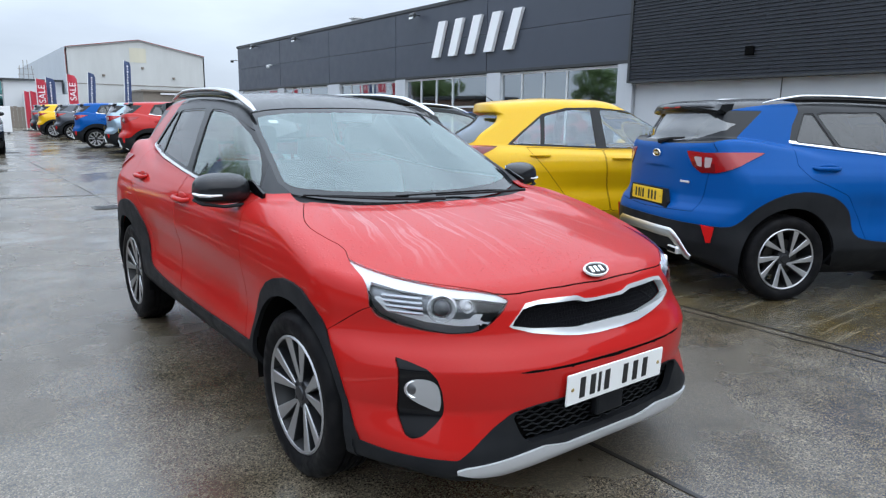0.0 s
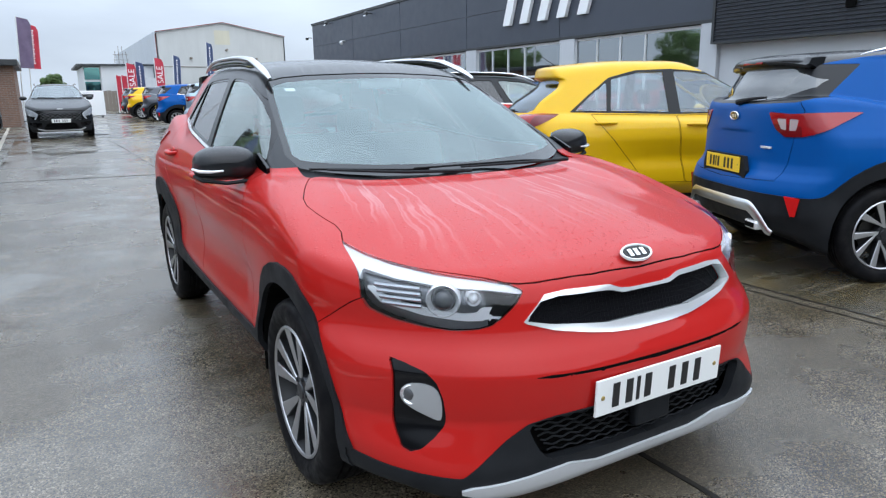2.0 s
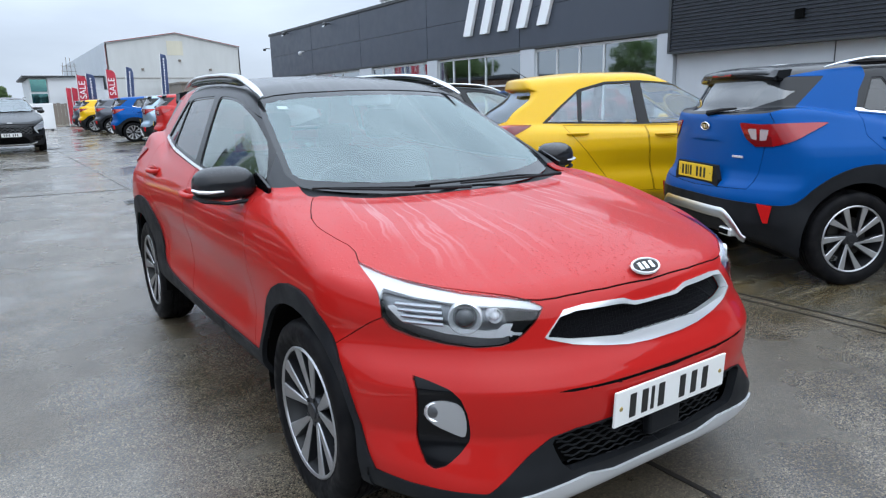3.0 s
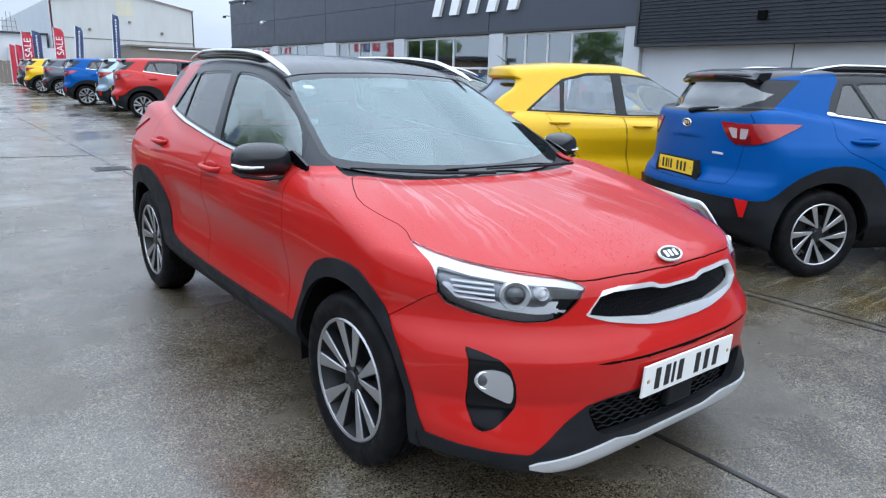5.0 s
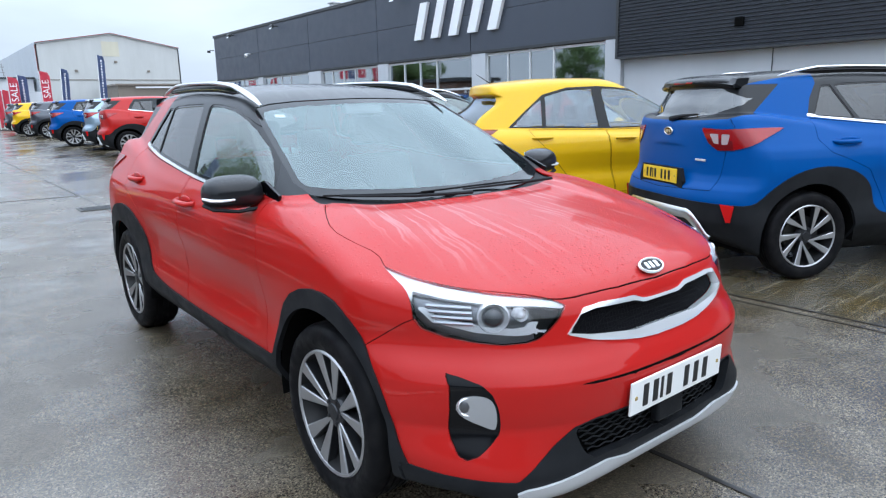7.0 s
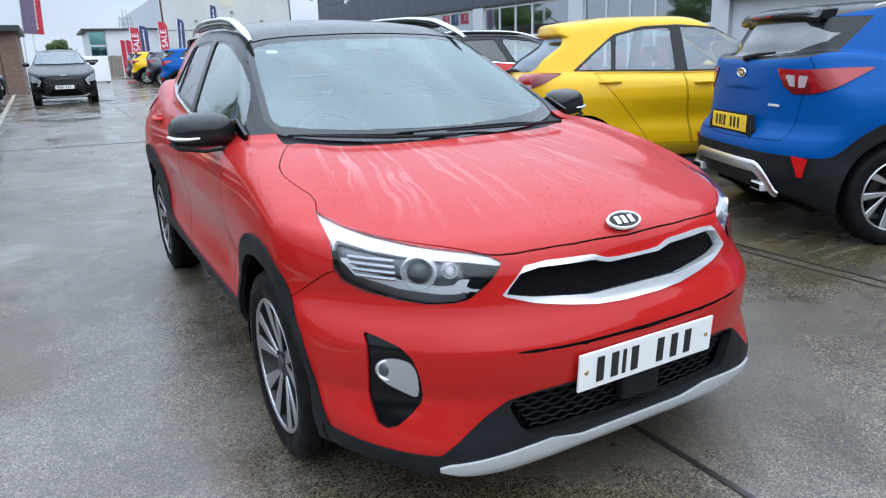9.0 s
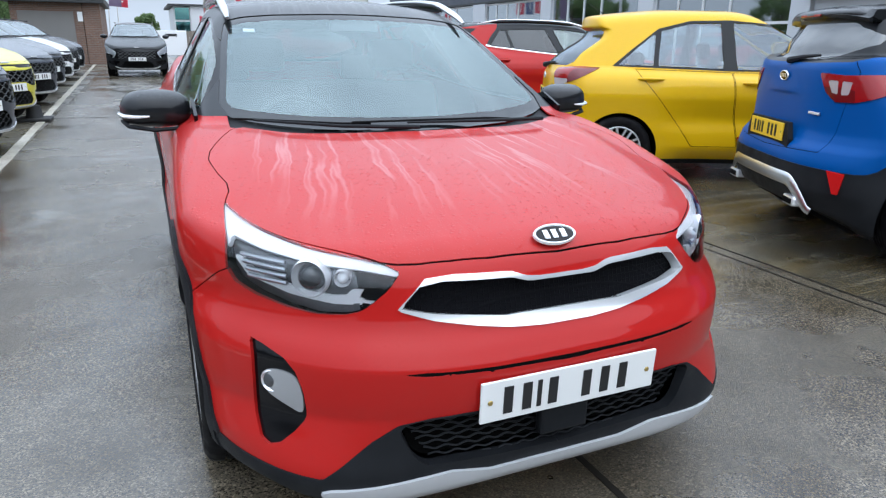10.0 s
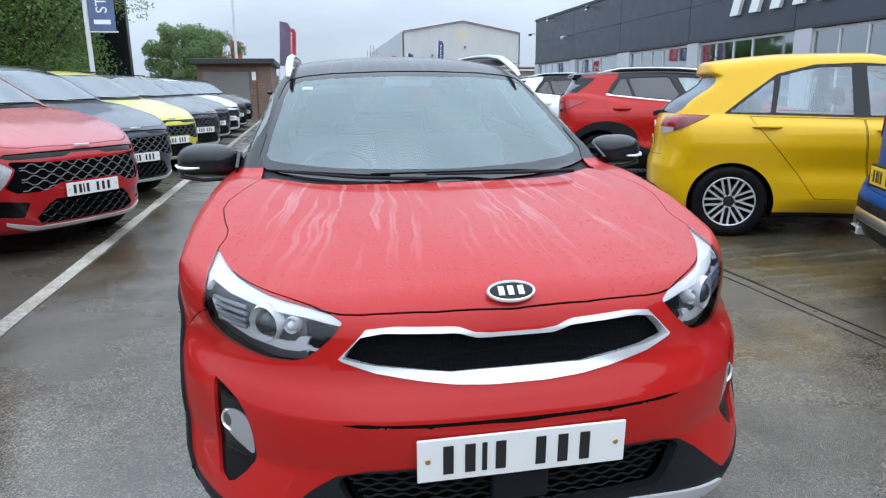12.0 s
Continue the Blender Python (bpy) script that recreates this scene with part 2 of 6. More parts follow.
def ring(bm, outer, m=None, seg=48, closed=False):
    """A turned shape: (radius, height) pairs round the local x axis."""
    loops = []
    for r, h in outer:
        loop = []
        for i in range(seg):
            a = 2 * math.pi * i / seg
            v = Vector((h, r * math.cos(a), r * math.sin(a)))
            loop.append(bm.verts.new(m @ v if m is not None else v))
        loops.append(loop)
    pairs = list(zip(loops, loops[1:])) + ([(loops[-1], loops[0])] if closed else [])
    for a, b in pairs:
        for i in range(seg):
            bm.faces.new((a[i], a[(i + 1) % seg], b[(i + 1) % seg], b[i]))
    return loops


def tube(bm, path, radius, seg=8, flat=1.0, caps=True):
    """A round bar along a path of points; flat squashes it."""
    path = [Vector(p) for p in path]
    loops = []
    for i, p in enumerate(path):
        d = (path[min(i + 1, len(path) - 1)] - path[max(i - 1, 0)]).normalized()
        s = d.cross(Vector((0, 0, 1)))
        s = s.normalized() if s.length > 1e-4 else Vector((1, 0, 0))
        u = s.cross(d).normalized()
        r = radius[i] if hasattr(radius, "__len__") else radius
        loops.append([bm.verts.new(p + s * r * math.cos(2 * math.pi * k / seg) + u * r * flat * math.sin(2 * math.pi * k / seg)) for k in range(seg)])
    for a, b in zip(loops, loops[1:]):
        for k in range(seg):
            bm.faces.new((a[k], b[k], b[(k + 1) % seg], a[(k + 1) % seg]))
    if caps:
        bm.faces.new(loops[0])
        bm.faces.new(loops[-1][::-1])
    return bm


def plate(bm, pts, depth, m=None, bevel=0.0):
    """A flat outline in x and z made solid along y."""
    a = [bm.verts.new((x, 0, z)) for x, z in pts]
    f = bm.faces.new(a)
    r = bmesh.ops.extrude_face_region(bm, geom=[f])
    top = [v for v in r["geom"] if isinstance(v, bmesh.types.BMVert)]
    bmesh.ops.translate(bm, vec=(0, depth, 0), verts=top)
    bmesh.ops.recalc_face_normals(bm, faces=bm.faces)
    if m is not None:
        bmesh.ops.transform(bm, matrix=m, verts=a + top)
    return bm


def writing(text, size, mat, parent, m, name="lettering", depth=.001, wide=1.0):
    c = bpy.data.curves.new(name, "FONT")
    c.body, c.size, c.extrude, c.align_x, c.align_y = text, size, depth, "CENTER", "CENTER"
    ob = new(name, c)
    dg = bpy.context.evaluated_depsgraph_get()
    me = bpy.data.meshes.new_from_object(ob.evaluated_get(dg))
    bpy.data.objects.remove(ob)
    bpy.data.curves.remove(c)
    me.transform(Matrix.Diagonal((wide, 1, 1, 1)))
    me.materials.clear()
    me.materials.append(mat)
    ob = new(name, me)
    ob.parent = parent
    ob.matrix_basis = m
    return ob

def rise(v, k=.6):
    return k * np.logaddexp(0, v / k)


def level(x, y):
    """Height of the yard: it climbs gently away from the drain line and towards the showroom."""
    x, y = np.asarray(x, float), np.asarray(y, float)
    return .007 * (rise(y - 3.6) - rise(y - 75)) + .026 * (rise(x - 1.0, .3) - rise(x - 12))

# ---- the small crossover: its form ----
CF0 = curve((.14, .19, .24, .30, .36, .43, .50, .57, .60, .66, .72, .77, .81, .85, 1.0), (.17, .10, .055, .04, .035, .015, .004, .0, .012, .045, .065, .078, .088, .10, .16))
CTC = curve((0, .1, .2, .4, .6, .8, 1.0, 1.2, 1.5, 2.0, 3.0, 3.4, 3.8, 4.2), (.80, .838, .87, .918, .95, .975, 1.0, 1.02, 1.03, 1.05, 1.09, 1.16, 1.21, 1.16))
CDR = curve((0, .3, .5, .67, .9, 1.2, 1.6), (.09, .09, .075, .05, .02, 0, 0))
CWM = curve((0, .5, .9, 1.3, 2.0, 3.0, 3.5, 3.9, 4.2), (.872, .873, .874, .874, .876, .876, .874, .85, .80))
CWZ = curve((.14, .22, .32, .45, .58, .70, .80, .88, .94, 1.0, 1.06, 1.12, 1.2), (.07, .03, .012, .004, .014, .008, .002, .006, .018, .05, .085, .12, .16))
CRZ = curve((.14, .25, .36, .45, .58, .66, .72, .78, .9, 1.05, 1.2), (3.95, 4.05, 4.10, 4.135, 4.14, 4.12, 4.075, 4.055, 4.052, 4.05, 4.035))
CTR = curve((1.4, 1.8, 2.0, 2.2, 2.5, 2.9, 3.3, 3.6, 3.85, 4.0), (1.3, 1.432, 1.474, 1.500, 1.524, 1.532, 1.524, 1.510, 1.488, 1.462))
CGT = curve((1.0, 1.3, 1.6, 2.2, 2.8, 3.35, 3.8, 4.0), (-.07, -.045, -.015, .008, .004, -.035, -.09, -.13))
CRG = curve((1.0, 1.12, 1.25, 1.41, 1.44, 1.5), (4.06, 4.03, 3.98, 3.90, 3.96, 3.95))
CFC = curve((.18, .26, .36, .45, .60, .68, .76, .9), (1.05, 1.0, .77, .75, .78, .85, .80, .77))
CFE = curve((.18, .26, .36, .45, .9), (5.5, 5.5, 4.3, 3.4, 3.4))
FRONT_AXLE, REAR_AXLE, HUB_Z = .83, 3.41, .322


def ease(t):
    t = np.clip(t, 0, 1)
    return t * t * (3 - 2 * t)


def crossover(x, y, z):
    a = np.abs(x)
    side = a - CWM(y) + CWZ(z) - .012 * bump(y, .83, .42) * bump(z, .66, .2) - .016 * bump(y, 3.41, .45) * bump(z, .72, .22)
    mid = np.clip((y - 1.12) / .3, 0, 1) * np.clip((3.05 - y) / .3, 0, 1)
    low = np.clip((y - .95) / .2, 0, 1) * np.clip((3.25 - y) / .2, 0, 1)
    side = side + mid * (.015 * ease((.800 + .055 * (y - 2) - z) / .14) * (1 - ease((.63 + .02 * (y - 2) - z) / .18))) + low * 1.15 * np.clip(.40 - z, 0, .3) ** 1.3
    top = z - CTC(y) + CDR(y) * (a / .75) ** 2.2 - .012 * bump(a, .60, .09) * bump(y, .85, .4)
    front = CF0(z) + CFC(z) * (a + 1e-6) ** CFE(z) - y
    rear = y - CRZ(z) + .42 * a ** 3.6
    body = smax(smax(side, top, .06), smax(front, rear, .02), .07)
    body = smax(body, .17 + .15 * ease((y - 3.68) / .35) + .075 * ease((a - .50) / .28) * ease((.78 - y) / .3) - z, .03)
    roof = z - CTR(y) + .042 * (a / .55) ** 2.4
    gside = a - .790 - CGT(y) + .56 * (z - 1.05) + .10 * (z - 1.05) * (z - 1.42)
    ws = (1.0 + (z - 1.0) * 2.08 + .20 * (a / .7) ** 2 - y - .14 * (z - 1.0) * (1.42 - z) / .42) * .43
    rg = (y - CRG(z) + .16 * (a / .6) ** 2.2) * .9
    cab = smax(smax(roof, gside, .07), smax(ws, rg, .01), .035)
    cab = smax(cab, .975 - z, .01)
    return smin(body, cab, .02)

# ---- two more car forms, from one recipe ----
def car_form(s):
    F0, TC, WM, WZ = curve(*s["front"]), curve(*s["deck"]), curve(*s["plan"]), curve(*s["section"])
    RZ, TR, RG = curve(*s["rear"]), curve(*s["roof"]), curve(*s["rear_glass"])
    fy, ry = s["axles"]
    wy, wz, wk = s["screen"]
    gz, gx, lean = s["side_glass"]

    def f(x, y, z):
        a = np.abs(x)
        side = a - WM(y) + WZ(z) - .014 * bump(y, fy, .42) * bump(z, .62, .2) - .016 * bump(y, ry, .45) * bump(z, .66, .2)
        mid = np.clip((y - fy - .3) / .3, 0, 1) * np.clip((ry - .36 - y) / .3, 0, 1)
        side = side + mid * (.022 * bump(z, .60, .10) + 1.0 * np.clip(.36 - z, 0, .3) ** 1.35)
        top = z - TC(y) + s["drop"] * (a / .8) ** 2.4 * np.clip(1.4 - y, 0, 1.2)
        front = F0(z) + s["nose"] * a ** 3.6 - y
        rear = y - RZ(z) + s["tail"] * a ** 3.4
        body = smax(smax(side, top, .07), smax(front, rear, .02), .07)
        body = smax(body, s["low"] - z, .03)
        roof = z - TR(y) + .05 * (a / .56) ** 2.4
        taper = .03 * np.clip(1.7 - y, 0, 1) / .5 + .10 * np.clip(y - (ry - .2), 0, 1) ** 1.5 / .5
        gs = a - gx + taper + lean * (z - gz)
        ws = (wy + (z - wz) * wk + .20 * (a / .7) ** 2 - y - .12 * (z - wz)) * .43
        rg = (y - RG(z) + .15 * (a / .6) ** 2.2) * .9
        cab = smax(smax(roof, gs, .08), smax(ws, rg, .01), .04)
        cab = smax(cab, gz - .075 - z, .01)
        return smin(body, cab, .02)
    return f


HATCH = dict(
    front=((.14, .2, .3, .5, .6, .7, .8), (.15, .08, .02, .0, .02, .08, .12)),
    deck=((0, .15, .4, .8, 1.0, 1.3, 2, 3, 3.5, 4.1), (.66, .74, .83, .91, .94, .965, .985, 1.025, 1.05, 1.03)),
    plan=((0, .5, .9, 2.0, 3.0, 3.6, 4.1), (.845, .852, .858, .862, .862, .85, .80)),
    section=((.14, .22, .34, .46, .60, .72, .80, .88, .95, 1.02, 1.1), (.07, .025, .004, .006, .018, .010, .0, .008, .03, .075, .13)),
    rear=((.14, .3, .45, .58, .66, .76, .95, 1.1), (3.95, 4.03, 4.07, 4.07, 4.05, 4.025, 4.01, 3.97)),
    roof=((1.3, 1.7, 2.0, 2.4, 2.9, 3.4, 3.75, 4.0), (1.27, 1.44, 1.525, 1.575, 1.578, 1.545, 1.495, 1.44)),
    rear_glass=((.95, 1.05, 1.15, 1.38, 1.41, 1.48), (4.0, 3.985, 3.90, 3.62, 3.665, 3.655)),
    axles=(.80, 3.38), screen=(.93, .94, 2.1), side_glass=(1.02, .765, .52), drop=.05, nose=.8, tail=.44, low=.18)
SUV = dict(
    front=((.12, .20, .30, .5, .60, .72, .82, .92, 1.0), (.16, .06, .03, .0, .0, .02, .055, .11, .17)),
    deck=((0, .12, .3, .6, .9, 1.15, 1.5, 2, 3, 3.8, 4.5), (.80, .855, .92, 1.005, 1.07, 1.12, 1.145, 1.15, 1.18, 1.22, 1.19)),
    plan=((0, .5, .95, 2.2, 3.2, 3.9, 4.5), (.91, .92, .926, .93, .93, .91, .84)),
    section=((.16, .25, .36, .5, .65, .8, .9, .98, 1.05, 1.12, 1.2), (.08, .03, .01, .006, .02, .01, .0, .01, .03, .075, .13)),
    rear=((.16, .3, .45, .6, .7, .85, 1.0, 1.15), (4.35, 4.46, 4.51, 4.51, 4.46, 4.44, 4.43, 4.38)),
    roof=((1.4, 1.8, 2.1, 2.5, 3.0, 3.6, 4.0, 4.3), (1.38, 1.53, 1.59, 1.63, 1.635, 1.605, 1.56, 1.52)),
    rear_glass=((1.05, 1.15, 1.3, 1.48, 1.5, 1.6), (4.42, 4.37, 4.26, 4.10, 4.18, 4.16)),
    axles=(.905, 3.585), screen=(1.14, 1.125, 1.95), side_glass=(1.12, .82, .50), drop=.05, nose=.72, tail=.40, low=.14)

def car_paint(name, colour, flake=.25, wet=1.0, coat=.9, ior=1.5, haze=.06):
    """Glossy lacquered paint: rain beads, run-off trails, and sky shine painted into the colour of upward faces."""
    m = material(name, colour, .42, flake, coat, .02)
    m.node_tree.nodes["Principled BSDF"].inputs["Specular IOR Level"].default_value = .08
    m.node_tree.nodes["Principled BSDF"].inputs["Coat IOR"].default_value = ior
    n = Net(m)
    v = n.coords()
    up = n.add("SeparateXYZ", out=2, _0=n.add("NewGeometry", out=1))
    flat = n.ramp(up, ((.50, 0), (.84, 1)))
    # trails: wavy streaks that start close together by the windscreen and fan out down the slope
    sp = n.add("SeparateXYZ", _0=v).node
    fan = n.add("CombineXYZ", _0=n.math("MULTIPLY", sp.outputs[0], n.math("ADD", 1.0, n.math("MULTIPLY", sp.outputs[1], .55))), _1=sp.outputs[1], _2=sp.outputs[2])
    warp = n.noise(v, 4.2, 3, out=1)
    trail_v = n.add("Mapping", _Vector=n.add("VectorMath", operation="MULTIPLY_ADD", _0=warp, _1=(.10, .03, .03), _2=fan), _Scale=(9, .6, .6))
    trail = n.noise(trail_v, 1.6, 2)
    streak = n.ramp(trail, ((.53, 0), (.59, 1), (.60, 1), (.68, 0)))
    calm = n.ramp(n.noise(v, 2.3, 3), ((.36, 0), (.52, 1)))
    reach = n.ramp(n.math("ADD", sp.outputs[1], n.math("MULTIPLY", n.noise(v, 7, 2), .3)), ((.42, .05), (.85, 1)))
    bead_a = n.add("TexVoronoi", _Vector=v, _Scale=120, _Randomness=1.0)
    bead_b = n.add("TexVoronoi", _Vector=v, _Scale=48, _Randomness=1.0)
    ba = n.ramp(bead_a, ((.16, 1), (.36, 0)))
    bb = n.ramp(bead_b, ((.10, 1), (.30, 0)))
    beads = n.math("ADD", n.math("MULTIPLY", ba, .35), bb)
    dry = n.math("SUBTRACT", 1.0, n.math("MULTIPLY", streak, .9))
    h = n.math("MULTIPLY", n.math("MULTIPLY", beads, flat), dry)
    ripple = n.noise(v, 26, 2)
    h2 = n.math("ADD", h, n.math("MULTIPLY", n.math("MULTIPLY", ripple, flat), .05))
    n.relief(h2, .8 * wet, .0040, "Coat Normal")
    n.relief(h2, .25 * wet, .0018, "Normal")
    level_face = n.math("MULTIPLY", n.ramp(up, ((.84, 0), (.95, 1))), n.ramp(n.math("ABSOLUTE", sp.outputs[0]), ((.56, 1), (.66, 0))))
    # where the pale shine along the trails is painted in
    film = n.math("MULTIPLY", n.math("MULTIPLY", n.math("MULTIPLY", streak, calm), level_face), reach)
    rough = n.math("ADD", .03, n.math("MULTIPLY", n.math("MULTIPLY", dry, flat), .05))
    n.put(Coat_Roughness=rough)
    dust = n.ramp(n.noise(v, 3.2, 5), ((.3, .0), (.75, .02)))
    base = n.mix(dust, colour, tuple(min(1, c * .6 + .12) for c in colour))
    # sky mirrored in the running water, put into the colour as paler streaks
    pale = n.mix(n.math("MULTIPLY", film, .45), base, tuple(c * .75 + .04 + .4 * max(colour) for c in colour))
    # pale haze painted on upward faces, for sky light scattered by rain beads
    sky_haze = n.math("MULTIPLY", n.math("ADD", n.math("MULTIPLY", ba, .6), .7), n.math("MULTIPLY", flat, haze))
    n.put(Base_Color=n.mix(sky_haze, pale, (.72, .73, .75)))
    return m


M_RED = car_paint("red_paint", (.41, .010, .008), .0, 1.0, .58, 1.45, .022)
M_BLUE = car_paint("blue_paint", (.0, .070, .28), .0, .6, .10, 1.4, .0)
M_YELLOW = car_paint("yellow_paint", (.68, .40, .003), .05, 1.0, .65, 1.45, .03)
M_SUVRED = car_paint("deep_red_paint", (.38, .008, .012), .0, 1.0, .9, 1.5, .15)
M_GREY = car_paint("graphite_paint", (.055, .061, .076), .4, 1.0, .8, 1.5, .10)
M_BLACKPAINT = car_paint("black_paint", (.010, .011, .013), .0, 1.0, .6, 1.5, .06)
M_PILLAR = material("satin_black_pillar", (.007, .008, .010), .3)
M_PILLAR.node_tree.nodes["Principled BSDF"].inputs["Specular IOR Level"].default_value = .32
M_FRIT = material("black_glass_border", (.006, .007, .008), .05)
M_ALLOY_FACE = material("machined_grey_alloy", (.46, .46, .47), .32, .85)
M_LENSBALL = material("clear_projector_lens", (.03, .034, .04), .06, 0, 1.0)
M_FOGBOWL = material("bright_fog_lamp_bowl", (.50, .51, .53), .2, .6)
M_SILVERBLUE = car_paint("silver_blue_paint", (.27, .36, .44), .6)
M_WHITE = car_paint("white_paint", (.72, .73, .73), .0)
M_LIME = car_paint("lime_yellow_paint", (.62, .55, .05), .1, 1.0, .9, 1.5, .18)
M_GLOSSBLACK = material("gloss_black_plastic", (.003, .003, .004), .12, 0, .0)
M_GLOSSBLACK.node_tree.nodes["Principled BSDF"].inputs["Specular IOR Level"].default_value = .28
M_DEEP = material("deep_black_trim", (.003, .003, .004), .6)
M_DEEP.node_tree.nodes["Principled BSDF"].inputs["Specular IOR Level"].default_value = .15
M_GAP = material("dark_gap", (.004, .004, .004), .95)
M_GAP.node_tree.nodes["Principled BSDF"].inputs["Specular IOR Level"].default_value = .05
M_CHROME = material("satin_chrome", (.90, .91, .92), .18, .6)
M_BOWL = material("silvered_lamp_bowl", (.15, .155, .165), .28, .8)
M_SILVER = material("silver_painted_trim", (.62, .63, .65), .35, .35)
M_RAIL = material("satin_aluminium", (.66, .67, .68), .28, 1)
M_GUNMETAL = material("gunmetal_grille", (.12, .122, .126), .3, .7)
M_DRL = material("pale_light_guide", (.78, .80, .82), .25, .0)
M_MIRRORBACK = material("pale_mirror_housing", (.28, .31, .33), .6)
M_MIRROR = material("mirror_glass", (.9, .9, .9), .02, 1)
M_LENS_RED = material("red_lamp_lens", (.28, .004, .006), .15, 0, .2)
M_LENS_DARK = material("smoked_red_lens", (.13, .004, .006), .15, 0, .2)
M_LENS_SMOKED = material("smoked_clear_cell", (.42, .36, .36), .2, 0, .8)
M_LENS_WHITE = material("clear_lamp_cell", (.82, .83, .85), .22, .0, .8)
M_PLATE_W = material("white_reflective_plate", (.80, .80, .78), .35)
M_PLATE_Y = material("yellow_reflective_plate", (.85, .55, .03), .35)
M_INK = material("black_ink", (.012, .012, .013), .45)
M_SCREW = material("brass_screw_cap", (.45, .33, .12), .35, .8)
M_SEAT = material("dark_grey_upholstery", (.045, .046, .05), .85)
M_DASH = material("black_soft_dashboard", (.02, .021, .023), .6)
M_FIN = material("lamp_reflector", (.5, .52, .55), .3, .9)
M_ALLOY_SILVER = material("silver_painted_alloy", (.62, .63, .64), .3, .45)
M_DISC = material("brake_steel", (.06, .058, .055), .45, .8)
M_BARREL = material("dark_wheel_barrel", (.012, .012, .013), .5)
M_REFLECTOR = material("red_reflector", (.55, .012, .012), .2, 0, .2)
M_ALLOY_DARK = material("graphite_alloy", (.035, .036, .04), .35, .6)


def plastic():
    m = material("textured_black_plastic", (.014, .015, .018), .55)
    m.node_tree.nodes["Principled BSDF"].inputs["Specular IOR Level"].default_value = .13
    n = Net(m)
    v = n.coords()
    n.put(Roughness=n.ramp(n.noise(v, 9, 4), ((.3, .42), (.7, .62))))
    n.put(Base_Color=n.mix(n.ramp(n.noise(v, 4, 5), ((.35, 0), (.8, 1))), (.010, .011, .013), (.021, .022, .024)))
    n.relief(n.noise(v, 420, 2), .25, .001)
    return m


M_PLASTIC = plastic()


def rubber():
    m = material("tyre_rubber", (.012, .012, .013), .62)
    m.node_tree.nodes["Principled BSDF"].inputs["Specular IOR Level"].default_value = .08
    n = Net(m)
    v = n.coords()
    n.put(Base_Color=n.mix(n.ramp(n.noise(v, 14, 4), ((.4, 0), (.8, 1))), (.006, .006, .007), (.016, .015, .015)))
    n.put(Roughness=n.ramp(n.noise(v, 22, 3), ((.3, .35), (.7, .7))))
    n.relief(n.noise(v, 160, 2), .2, .001)
    return m


M_TYRE = rubber()


def alloy():
    m = material("machined_alloy", (.62, .62, .63), .24, 1)
    n = Net(m)
    v = n.coords()
    n.put(Roughness=n.ramp(n.noise(v, 30, 3), ((.3, .18), (.7, .36))))
    return m


M_ALLOY = alloy()


def pane(name, tint, film=0.06, drops=1.0, gain=1.5, sheen=(1, 1, 1)):
    """Window glass: clear with a tint, glossy by its angle, beaded with rain."""
    m = bpy.data.materials.new(name)
    m.use_nodes = True
    t = m.node_tree
    n = Net(m)
    t.nodes.remove(n.b)
    v = n.coords()
    bead = n.add("TexVoronoi", _Vector=v, _Scale=85, _Randomness=1.0)
    h = n.math("MULTIPLY", n.ramp(bead, ((.14, 1), (.33, 0))), n.ramp(n.noise(v, 6, 2), ((.30, 0), (.46, 1))))
    nor = n.add("Bump", _Height=h, _Strength=.35 * drops, _Distance=.002)
    fr = n.add("Fresnel", _IOR=1.52)
    fac = n.math("ADD", n.math("MULTIPLY", fr, gain), film, clamp=True)
    tr = n.add("BsdfTransparent", _Color=(*tint, 1))
    gl = n.add("BsdfGlossy", _Roughness=.03, _Normal=nor, _Color=(*sheen, 1))
    mx = n.add("MixShader", _0=fac, _1=tr, _2=gl)
    t.links.new(mx, t.nodes["Material Output"].inputs[0])
    return m


M_WINDSCREEN = pane("windscreen_glass", (.88, .95, .94), .115, .0, 1.0, (.83, .97, .97))
M_SUVSCREEN = pane("raked_windscreen_glass", (.75, .82, .82), .16, .0, 1.0, (.92, .98, 1.0))
M_SIDEGLASS = pane("side_window_glass", (.74, .84, .80), .09, 1.5, 1.2, (.92, 1.0, .98))
M_HATCHGLASS = pane("hatch_window_glass", (.74, .82, .84), .09, .0, .9, (.85, .93, 1.0))
M_REARGLASS = pane("rear_window_glass", (.12, .13, .135), .10, .0, 1.0)
M_PRIVACY = pane("tinted_window_glass", (.10, .11, .115), .03, 1.3, 1.0)
M_LENS = pane("clear_lamp_lens", (.94, .95, .96), .01, .15, .8)
M_LENS.name = "clear_lamp_lens"


def wire_mesh(name, scale, rot=0.0):
    """Glossy black grille with a fine raised lattice."""
    m = material(name, (.003, .003, .004), .6)
    m.node_tree.nodes["Principled BSDF"].inputs["Specular IOR Level"].default_value = .06
    n = Net(m)
    v = n.coords()
    w = n.add("TexVoronoi", _Vector=v, _Scale=scale, _Randomness=0.0, feature="DISTANCE_TO_EDGE")
    n.relief(n.ramp(w, ((.03, 1), (.12, 0))), .6, .004)
    return m


M_GRILLE = wire_mesh("black_grille_mesh", 70)

